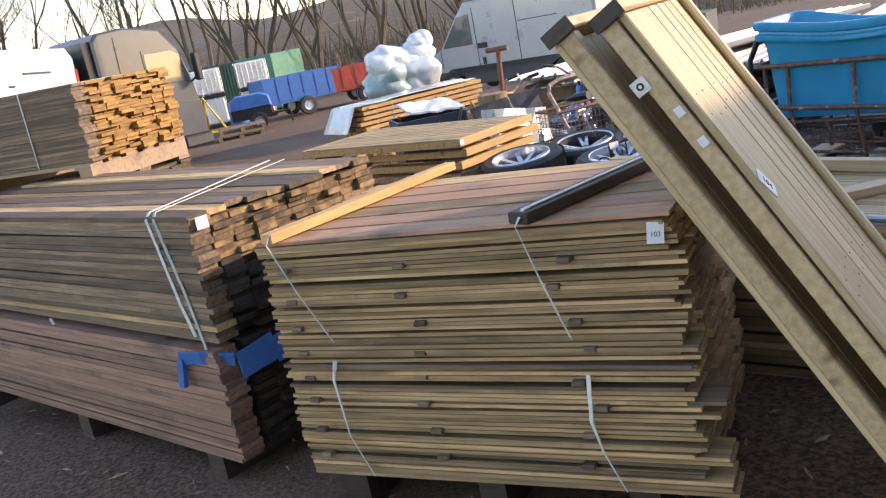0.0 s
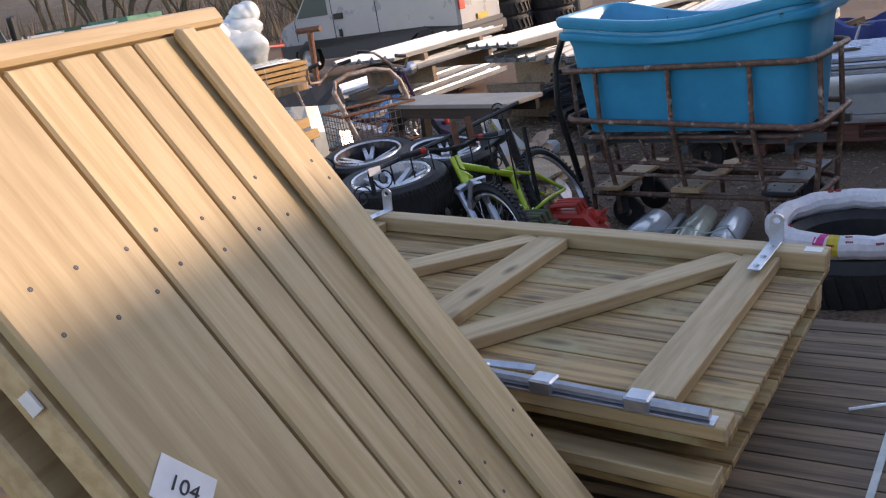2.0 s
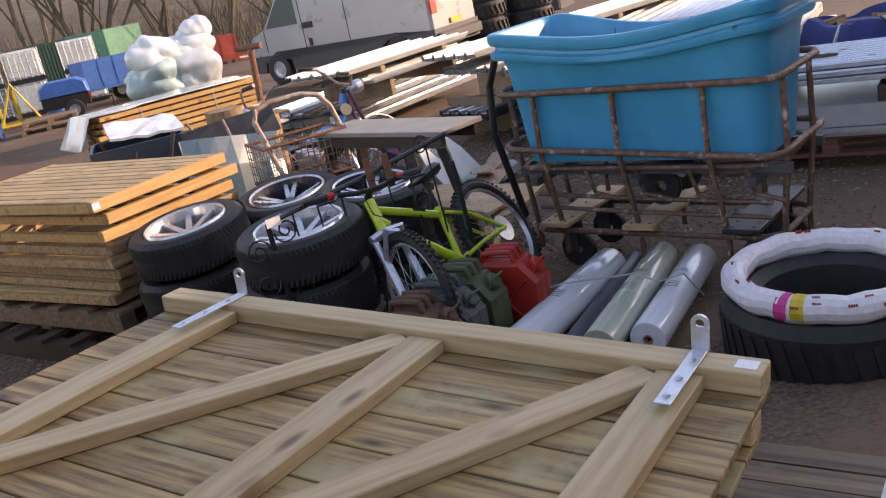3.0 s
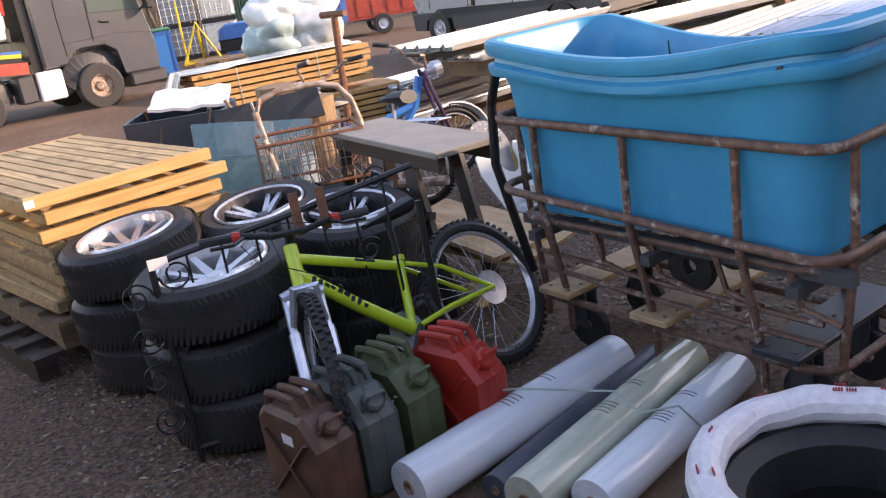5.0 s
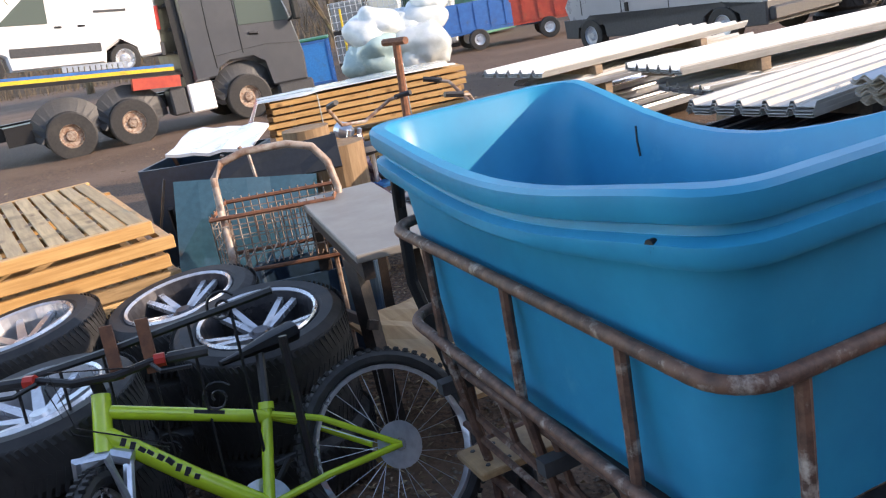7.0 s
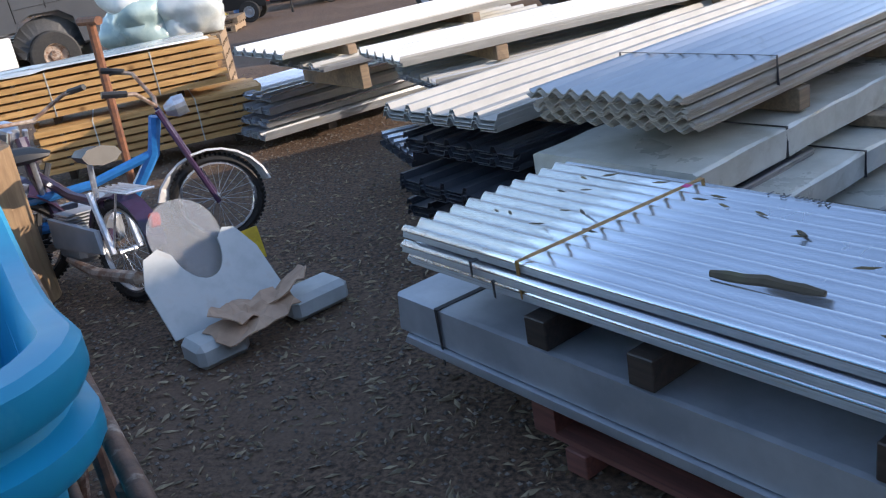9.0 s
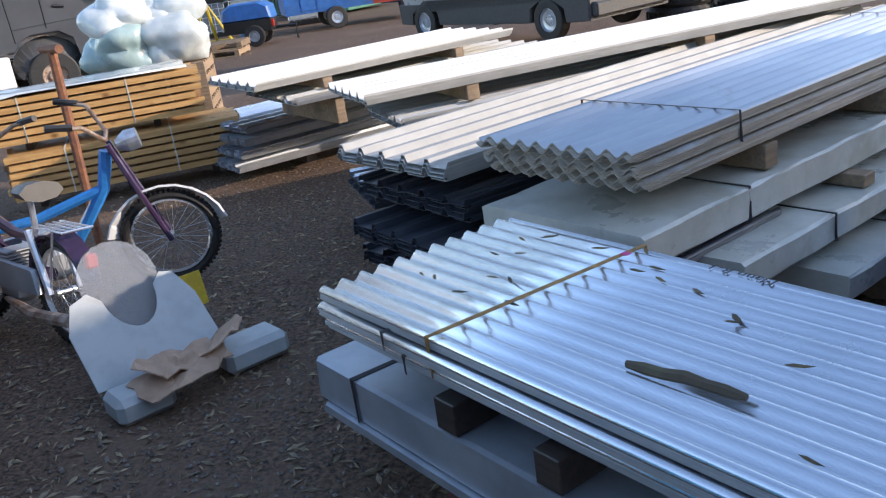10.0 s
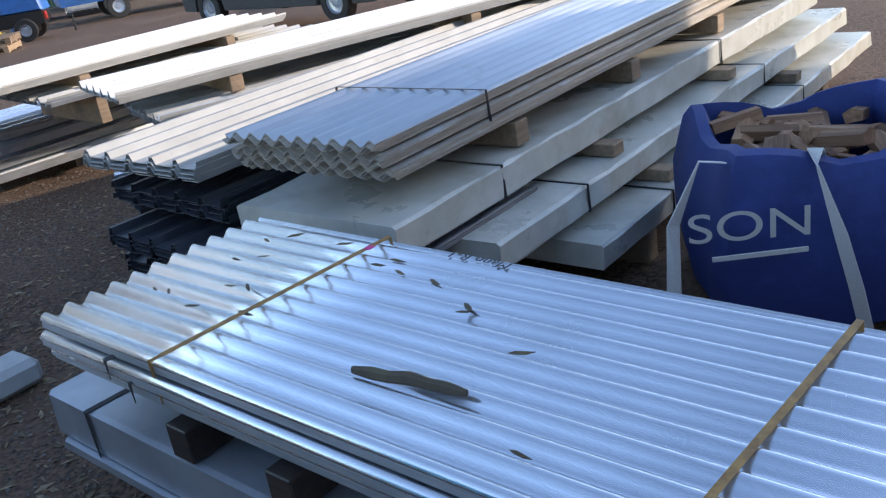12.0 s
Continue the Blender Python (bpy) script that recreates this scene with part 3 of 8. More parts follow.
def build_car_on_bed():
    t = thing("small_white_van", TRUCK @ pose(2.35, 0, 1.3, 0, 6) @ pose(-0.55, 0.14, 0.0, 0, 0, 180) @ pose(0, -1.8, 0.1), "small white panel van strapped on the truck's bed", "van")
    # x forward (away from the cab), near side at y = 1.8 after the half turn
    for x in (0.35, 3.0):
        wheel_part(t, x, 0.12, 0.31, 0.2, -1, ALLOY, 0.68)
        wheel_part(t, x, 1.68, 0.31, 0.2, 1, ALLOY, 0.68)
    bm = BM()
    panel_box(bm, [(-0.45, 0.35), (-0.02, 0.3), (0.02, 0.5), (0.35, 0.72), (0.7, 0.5), (0.74, 0.25), (2.6, 0.22), (2.65, 0.5), (3.0, 0.72), (3.35, 0.5), (3.38, 0.28), (3.85, 0.3), (3.9, 0.75), (3.5, 1.0), (2.85, 1.12), (2.2, 1.72), (1.6, 1.85), (-0.25, 1.83), (-0.42, 1.6)], 0.05, 1.78, 0.07)
    part("body", bm, WHITEP, t)
    for y in (1.782, 0.04):
        bm = BM()
        panel_box(bm, [(1.75, 1.12), (2.7, 1.12), (2.15, 1.62), (1.75, 1.66)], y - 0.01, y + 0.01, 0.004)
        part("side_window", bm, GLASS, t)
        bm = BM()
        box(bm, 0.8, y - 0.012, 0.5, 2.55, y + 0.012, 0.68)
        box(bm, 0.2, y - 0.01, 1.28, 0.85, y + 0.01, 1.33)
        part("side_moulding", bm, DGREY, t)
        bm = BM()
        box(bm, 1.5, y - 0.015, 1.02, 1.64, y + 0.015, 1.06)
        part("door_handle", bm, BLACK, t)
        bm = BM()
        box(bm, 1.05, y - 0.015, 1.02, 1.19, y + 0.015, 1.06)
        part("door_handle", bm, BLACK, t)
    bm = BM()
    box(bm, -0.46, 1.6, 0.85, -0.38, 1.78, 1.35, bevel=0.01)
    part("tail_light", bm, RED, t)
    bm = BM()
    box(bm, -0.5, 0.06, 0.3, -0.4, 1.77, 0.6, bevel=0.02)
    part("rear_bumper", bm, DGREY, t)


build_car_on_bed()


def build_van():
    t = thing("panel_van", pose(1.884, 18.5, 0.02, 0, 0, heading(-2.40, 1.685)) @ Matrix.Scale(0.82, 4), "silver-grey long panel van with dark lower trim, parked", "van")
    for x in (0, 3.6):
        wheel_part(t, x, 0.1, 0.35, 0.22, 1, STEEL, 0.6)
        wheel_part(t, x, -1.8, 0.35, 0.22, -1, STEEL, 0.6)
    # near side faces the camera: y = +0.12
    bm = BM()
    panel_box(bm, [(-0.95, 0.62), (4.3, 0.62), (4.45, 0.95), (4.3, 1.15), (3.9, 1.3), (3.2, 2.15), (2.9, 2.45), (-0.85, 2.5), (-0.95, 2.3)], -1.85, 0.17, 0.07)
    body = part("body", bm, VANGREY, t)
    bm = BM()
    panel_box(bm, [(-0.98, 0.32), (-0.46, 0.3), (-0.42, 0.55), (0, 0.8), (0.42, 0.55), (0.46, 0.3), (3.14, 0.3), (3.18, 0.55), (3.6, 0.8), (4.02, 0.55), (4.06, 0.3), (4.45, 0.32), (4.48, 0.72), (-0.98, 0.72)], -1.87, 0.19, 0.03)
    part("lower_trim", bm, DGREY, t)
    bm = BM()
    panel_box(bm, [(2.75, 1.35), (3.75, 1.35), (3.15, 2.1), (2.75, 2.15)], 0.165, 0.182, 0.005)
    part("side_window", bm, GLASS, body)
    bm = BM()
    for pts in ([(2.62, 0.75), (2.62, 2.3)], [(1.3, 0.75), (1.3, 2.35)], [(0.1, 1.75), (1.25, 1.75)], [(3.85, 0.8), (3.85, 1.3)]):
        strap(bm, [(x, 0.172, z) for x, z in pts], 0.015, 0.015)
    box(bm, 2.3, 0.17, 1.22, 2.58, 0.2, 1.36)
    box(bm, 2.4, 0.17, 0.8, 2.48, 0.21, 0.98)
    part("door_seam", bm, BLACK, body)
    bm = BM()
    box(bm, -0.985, -0.1, 1.05, -0.94, 0.15, 1.65, bevel=0.01)
    part("tail_light", bm, RED, body)
    bm = BM()
    box(bm, -1.1, -1.8, 0.38, -0.96, 0.12, 0.62, bevel=0.03)
    part("rear_bumper", bm, DGREY, t)
    bm = BM()
    box(bm, -0.99, -1.1, 0.75, -0.96, -0.6, 0.87)
    part("number_plate", bm, YELP, t, "yellow rear number plate")


build_van()


def build_dark_car():
    t = thing("dark_pickup", pose(5.0, 24.0, -0.2, 0, 0, heading(-2.6, 1.2)) @ Matrix.Scale(0.85, 4), "dark grey vehicle parked beyond the sheet stacks", "car")
    for x in (0, 2.8):
        wheel_part(t, x, 0.05, 0.36, 0.24, 1, STEEL, 0.6)
        wheel_part(t, x, -1.6, 0.36, 0.24, -1, STEEL, 0.6)
    bm = BM()
    panel_box(bm, [(-1.2, 0.35), (3.9, 0.35), (3.95, 0.9), (2.9, 1.1), (2.3, 1.75), (0.9, 1.8), (0.7, 1.1), (-1.2, 1.05)], -1.75, 0.15, 0.06)
    part("body", bm, DGREY, t)
    bm = BM()
    panel_box(bm, [(0.9, 1.15), (2.6, 1.15), (2.2, 1.65), (1.0, 1.68)], 0.145, 0.16, 0.004)
    part("side_window", bm, GLASS, t)


build_dark_car()


def build_tyre_pile(x, y, n, r=0.62, w=0.38):
    prof = [(r * 0.55, -w / 2), (r * 0.93, -w / 2), (r, -w * 0.35), (r, w * 0.35), (r * 0.93, w / 2), (r * 0.55, w / 2)]
    first = None
    for k in range(n):
        if first is None:
            bm = BM()
            lathe(bm, prof, 26)
            for i in range(26):
                a = 2 * math.pi * i / 26
                cbox(bm, (r * 1.01, 0, 0), (0.05, 0.05, w * 0.6), pose(0, 0, 0, 0, 0, math.degrees(a)) @ pose(0, 0, 0, 20))
            first = part("tractor_tyre", bm, RUBBER)
            first.matrix_world = pose(x, y, ground_z(x, y) + w / 2)
            tagged(first, "black lugged tractor tyre stacked flat in a pile", "tyre", "tractor tyre pile")
        else:
            copy_thing(first, pose(x + random.uniform(-0.04, 0.04), y, ground_z(x, y) + w / 2 + w * k))


build_tyre_pile(3.55, 20.0, 4, 0.5, 0.32)
build_tyre_pile(4.6, 20.4, 3, 0.5, 0.32)


def build_trailer(name, m, L, W, H, material, label, drop=0.55, mesh=False):
    t = thing(name, m, label, "trailer")
    bm = BM()
    box(bm, 0, 0, drop, L, W, drop + 0.1)
    part("deck", bm, material, t)
    n = int(L / 0.5)
    for y in (0, W):
        bm = BM()
        box(bm, 0, y - 0.02, drop + 0.102, L, y + 0.02, drop + 0.22)
        box(bm, 0, y - 0.02, drop + H - 0.1, L, y + 0.02, drop + H)
        for k in range(n + 1):
            box(bm, L * k / n - 0.03, y - 0.035, drop + 0.1, L * k / n + 0.03, y + 0.035, drop + H)
        if not mesh:
            box(bm, 0.01, y - 0.01, drop + 0.2, L - 0.01, y + 0.01, drop + H - 0.05)
        part("side", bm, material, t)
    for x in (0, L):
        bm = BM()
        box(bm, x - 0.02, 0.04, drop + 0.102, x + 0.02, W - 0.04, drop + H)
        part("end_board", bm, material, t)
    for y in (-0.06, W + 0.06):
        for x in (L * 0.5,) if L < 3.4 else (L * 0.45, L * 0.62):
            wheel_part(t, x, y, 0.33, 0.2, -1 if y < 0 else 1, STEEL, 0.55)
    bm = BM()
    sweep(bm, [(L, W * 0.2, drop), (L + 1.0, W / 2, drop - 0.1), (L, W * 0.8, drop)], 0.05, 6)
    sweep(bm, [(L + 0.9, W / 2, drop + 0.1), (L + 0.9, W / 2, 0.0)], 0.035, 6)
    part("drawbar", bm, material, t)


build_trailer("blue_trailer", pose(-6.55, 26.7, -0.24, 0, 0, 33) @ Matrix.Scale(0.85, 4), 3.0, 1.6, 0.95, BLUEP, "blue steel cage trailer with panelled sides", mesh=False)
build_trailer("red_trailer", pose(-4.75, 27.9, -0.25, 0, 0, 22) @ Matrix.Scale(0.85, 4), 2.6, 1.7, 0.85, REDP, "faded red tipping farm trailer")


def build_compressor():
    t = thing("compressor", pose(-7.05, 24.3, -0.2, 0, 0, 15) @ Matrix.Scale(0.8, 4), "blue towable compressor with black open side, on two wheels", "compressor")
    bm = BM()
    panel_box(bm, [(0, 0.75), (1.5, 0.75), (1.45, 1.1), (1.2, 1.24), (0.3, 1.24), (0.05, 1.08)], 0, 0.95, 0.08)
    part("hood", bm, BLUEP, t)
    bm = BM()
    box(bm, 0.05, 0.03, 0.4, 1.45, 0.92, 0.745)
    part("body", bm, BLACK, t)
    for y in (-0.08, 1.03):
        wheel_part(t, 0.95, y, 0.3, 0.18, -1 if y < 0 else 1, STEEL, 0.55)
    bm = BM()
    sweep(bm, [(1.5, 0.45, 0.45), (2.1, 0.45, 0.45), (2.1, 0.45, 0.05)], 0.04, 6)
    part("drawbar", bm, BLACK, t)
    bm = BM()
    box(bm, 1.46, 0.1, 0.5, 1.52, 0.25, 0.7)
    part("tail_light", bm, RED, t)


build_compressor()


def build_container():
    t = thing("shipping_container", pose(-11.6, 35.2, -0.33, 0, 0, -25) @ Matrix.Scale(0.8, 4), "dark green steel site container with a paler green end", "container")
    bm = BM()
    box(bm, 0, 0, 0.1, 3.2, 2.4, 2.6, bevel=0.03)
    body = part("body", bm, mat("dark_green_container_paint", (0.02, 0.075, 0.05), (0.015, 0.06, 0.04), 0.5, stain=(0.03, 0.06, 0.045)), t)
    bm = BM()
    box(bm, 0, -0.035, 0.2, 0.1, -0.002, 2.5)
    rib = part("rib", bm, body.data.materials[0], body)
    rib.location = (0.1, 0, 0)
    for k in range(1, 15):
        share("rib", rib, pose(0.1 + 0.2 * k, 0, 0), body)
    bm = BM()
    box(bm, 3.205, -0.02, 0.1, 5.4, 2.4, 2.65, bevel=0.03)
    box(bm, 4.0, -0.04, 1.6, 4.8, -0.02, 2.2)
    part("end_body", bm, GREENP, t)


build_container()


def build_ibc(m, col, full=True):
    t = thing("intermediate_bulk_tank", m, "milky plastic liquid tank in a wire cage", "tank", "liquid tanks")
    bm = BM()
    box(bm, 0.03, 0.03, 0.16, 1.17, 0.97, 1.13, bevel=0.07)
    part("tank", bm, col, t)
    bm = BM()
    for z in (0.2, 0.45, 0.7, 0.95, 1.12):
        sweep(bm, [(0, 0, z), (1.2, 0, z), (1.2, 1, z), (0, 1, z)], 0.012, 5, closed=True)
    for k in range(7):
        for y in (0, 1):
            sweep(bm, [(0.2 * k, y, 0.14), (0.2 * k, y, 1.13)], 0.012, 5)
    part("cage", bm, STEEL, t)
    bm = BM()
    box(bm, 0, 0, 0.0, 1.2, 1.0, 0.14)
    part("pallet_base", bm, BLACK, t)


DARKTANK = mat("grey_tank_plastic", (0.20, 0.22, 0.24), (0.16, 0.18, 0.2), 0.5)
for ix, iy, im in ((-10.6, 28.6, 0), (-9.5, 29.0, 1), (-8.1, 29.8, 1)):
    for iz in (-0.26, 0.72):
        build_ibc(pose(ix, iy, iz, 0, 0, 20) @ Matrix.Scale(0.85, 4), (DARKTANK, IBC)[im])


def build_crate(m):
    t = thing("blue_stillage", m, "blue steel stillage cage with a green tarpaulin on top", "stillage")
    bm = BM()
    for x in (0, 0.85, 1.7):
        for y in (0, 1.0):
            box(bm, x - 0.035, y - 0.035, 0, x + 0.035, y + 0.035, 1.35)
    for z in (0.12, 1.3):
        for y in (0, 1.0):
            box(bm, 0.036, y - 0.03, z, 1.664, y + 0.03, z + 0.07)
    part("frame", bm, BLUEP, t)
    bm = BM()
    box(bm, 0.04, -0.012, 0.2, 1.66, 0.012, 1.29)
    box(bm, 0.04, 0.99, 0.2, 1.66, 1.014, 1.29)
    box(bm, 0.04, 0.03, 0.1, 1.66, 0.97, 0.13)
    part("side_panel", bm, BLUEF, t)
    bm = BM()
    box(bm, -0.05, -0.05, 1.372, 1.75, 1.05, 1.45, bevel=0.03)
    part("tarpaulin", bm, GREENP, t, "crumpled green tarpaulin")


build_crate(pose(-8.6, 21.9, -0.17, 0, 0, 28) @ Matrix.Scale(0.8, 4))


def build_yellow_frame(m):
    t = thing("yellow_implement", m, "yellow steel A-frame farm implement with a blue drum", "implement")
    bm = BM()
    sweep(bm, [(0, 0, 0.1), (0.55, 0, 1.25), (1.1, 0, 0.1)], 0.05, 6)
    sweep(bm, [(0, 0, 0.1), (1.1, 0, 0.1), (1.1, 0.7, 0.1), (0, 0.7, 0.1)], 0.05, 6, closed=True)
    sweep(bm, [(0.55, 0, 1.25), (0.6, 0.7, 0.1)], 0.045, 6)
    sweep(bm, [(0.1, 0.35, 0.1), (0.1, 0.35, 1.9)], 0.035, 6)
    part("frame", bm, YELP, t)
    bm = BM()
    lathe(bm, [(0.001, 0.15), (0.3, 0.15), (0.31, 0.3), (0.3, 0.9), (0.001, 0.9)], 20, pose(1.6, 0.3, 0), close=False)
    part("drum", bm, BLUEP, t, smooth=True)


build_yellow_frame(pose(-8.5, 25.2, -0.21, 0, 0, 25) @ Matrix.Scale(0.9, 4))


def build_pallet(m, L=1.2, W=1.0, material=None, label="weathered wooden pallet on the ground", group="pallets"):
    t = thing("pallet", m, label, "pallet", group)
    material = material or W_PALLET
    bm = BM()
    box(bm, 0, 0, 0, L, 0.1, 0.022)
    slat = part("slat", bm, material, t)
    slat.location = (0, 0, 0.122)
    n = 6
    for k in range(1, n):
        share("slat", slat, pose(0, (W - 0.1) * k / (n - 1), 0.122), t)
    for k in range(3):
        share("slat", slat, pose(0, (W - 0.1) * k / 2, 0), t)
    bm = BM()
    box(bm, 0, 0, 0.0, 0.1, W, 0.099)
    bearer = part("bearer", bm, material, t)
    bearer.location = (0, 0, 0.0225)
    for x in (L / 2 - 0.05, L - 0.1):
        share("bearer", bearer, pose(x, 0, 0.0225), t)
    return t


build_pallet(pose(-6.9, 22.3, -0.18, 0, 0, 15))
build_pallet(pose(-6.85, 22.35, -0.03, 0, 0, 18))

# ---- timber stacks ----
def board_mass(name, parent, material, L, W, T, cells, jitter, rng, label=""):
    """Boards joined in one mesh; cells are (y, z) of their lower front corner."""
    V, F = [], []
    for y, z in cells:
        a, b = rng.uniform(-jitter, jitter), L + rng.uniform(-jitter, jitter)
        k = len(V)
        V += [(x, yy, zz) for x in (a, b) for yy in (y, y + W) for zz in (z, z + T)]
        F += [tuple(k + i for i in q) for q in ((0, 1, 3, 2), (4, 6, 7, 5), (0, 4, 5, 1), (2, 3, 7, 6), (0, 2, 6, 4), (1, 5, 7, 3))]
    me = bpy.data.meshes.new(name)
    me.from_pydata(V, [], F)
    me.materials.append(material)
    ob = new(name, me)
    ob.parent = parent
    ob["kind"] = "stuff"
    if label:
        ob["label"] = label
    return ob


def board_piece(parent, material, L, W, T, taper=1.0):
    bm = BM()
    vs = [bm.verts.new(p) for p in ((0, 0, 0), (L, 0, 0), (L, W, 0), (0, W, 0), (0, 0, T), (L, 0, T), (L, W, T * taper), (0, W, T * taper))]
    for q in ((0, 3, 2, 1), (4, 5, 6, 7), (0, 1, 5, 4), (1, 2, 6, 5), (2, 3, 7, 6), (3, 0, 4, 7)):
        bm.faces.new([vs[i] for i in q])
    return part("board", bm, material, parent)


def build_cladding_stack():
    """The pale stack with spacer sticks; local x along its front, y to the back."""
    rng = random.Random(3)
    z0, top = 0.34, 1.155
    t = thing("cladding_stack", pose(-0.635, 2.59, 0.005, 0, 0, heading(1.161, -0.478)), "banded stack of tan timber cladding boards on spacer sticks", "timber stack")
    L, W, T, D = 1.31, 0.128, 0.0112, 0.80
    protos = [board_piece(t, m, L, W, T, 0.75) for m in (W_TAN, W_TAN, W_TAN, W_RED, W_BROWN)]
    used = set()
    z, i, cells = z0, 0, []
    while z < top - 0.02:
        p = rng.choice(protos[:3] + ([protos[4]] if z < 0.75 else []))
        sx = 1 + rng.uniform(-0.012, 0.02) + (0.05 if z < 0.72 and rng.random() < 0.35 else 0)
        m = pose(rng.uniform(-0.02, 0.008), rng.uniform(-0.008, 0.008), z, rng.uniform(-1, 1), rng.uniform(-0.25, 0.25), rng.uniform(-0.3, 0.3)) @ Matrix.Diagonal((sx, 1, 1, 1))
        if p.name not in used:
            used.add(p.name)
            p.matrix_local = m
        else:
            share("board", p, m, t)
        for j in range(1, 6):
            cells.append((j * (W + 0.003), z))
        i += 1
        z += T + 0.0012
        if i % 6 == 0:
            z += 0.011
    for p in protos:
        if p.name not in used:
            p.matrix_local = pose(0.01, 0.14, z)
    nz = z
    for j in range(6):
        share("board", rng.choice(protos[:4]) if j > 1 else protos[3], pose(rng.uniform(-0.02, 0.01), j * (W + 0.004), nz + 0.001, 0, 0, rng.uniform(-0.4, 0.4)), t)
    board_mass("inner_board", t, W_TANI, L, W, T, cells, 0.02, rng, "joined inner boards of the stack")
    bm = BM()
    box(bm, 0, 0, 0, 0.04, 0.55, 0.016, bevel=0.003)
    stick = part("spacer_stick", bm, W_BROWN, t, "short brown spacer stick")
    first = True
    for zz in (0.42, 0.51, 0.60, 0.69, 0.78, 0.87, 0.96, 1.05):
        for x in (0.06, 0.48 + rng.uniform(-0.06, 0.06), 1.02 + rng.uniform(-0.08, 0.05)):
            m = pose(x, -0.012 - rng.uniform(0, 0.016), zz + rng.uniform(-0.01, 0.01), 0, 0, rng.uniform(-6, 6))
            if first:
                stick.matrix_local, first = m, False
            else:
                share("spacer_stick", stick, m, t)
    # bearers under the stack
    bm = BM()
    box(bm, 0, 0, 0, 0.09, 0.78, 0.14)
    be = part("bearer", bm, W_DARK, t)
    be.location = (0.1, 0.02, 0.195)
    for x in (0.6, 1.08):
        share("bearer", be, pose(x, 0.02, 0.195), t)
    zt = nz + T + 0.003
    # the two battens across the top
    bm = BM()
    box(bm, 0, 0, 0, 0.98, 0.05, 0.032, bevel=0.003)
    b1 = part("top_batten", bm, W_WARM, t, "bright yellow pine batten")
    b1.matrix_local = pose(0.075, -0.03, zt, 0, 0, 77)
    bm = BM()
    box(bm, 0, 0, 0, 0.72, 0.07, 0.034, bevel=0.003)
    b2 = part("top_batten", bm, W_DARK, t, "dark wet batten")
    b2.matrix_local = pose(0.93, -0.03, zt, 0, 0, 70)
    for pts in ([(0.07, -0.02, zt + 0.036), (0.06, -0.04, zt), (0.13, -0.035, zt - 0.16), (0.22, -0.03, zt - 0.33)],
                [(0.20, -0.02, 0.76), (0.19, -0.035, 0.70), (0.20, -0.03, 0.50), (0.26, -0.03, 0.36)],
                [(1.13, 0.62, zt + 0.038), (0.91, -0.0, zt + 0.038), (0.895, -0.04, zt), (0.94, -0.04, zt - 0.15), (1.0, -0.035, zt - 0.33)],
                [(1.13, 0.60, zt + 0.037), (1.2, 0.5, zt + 0.01)],
                [(1.03, -0.03, 0.72), (1.02, -0.035, 0.58), (1.04, -0.03, 0.48), (1.09, -0.03, 0.36)]):
        bm = BM()
        strap(bm, pts, 0.014, 0.003)
        part("strap", bm, STRAP_W, t, "white plastic strapping band")
    bm = BM()
    box(bm, -0.022, -0.002, -0.028, 0.022, 0.0, 0.028)
    tag = part("lot_label", bm, PAPER, t, "white paper lot label with number 103")
    tag.matrix_local = pose(1.262, -0.014, 1.11, -8, 6, 14)
    text_mesh("printed_number", "103", 0.018, INK, pose(0, -0.0026, -0.004, 90), tag)


build_cladding_stack()


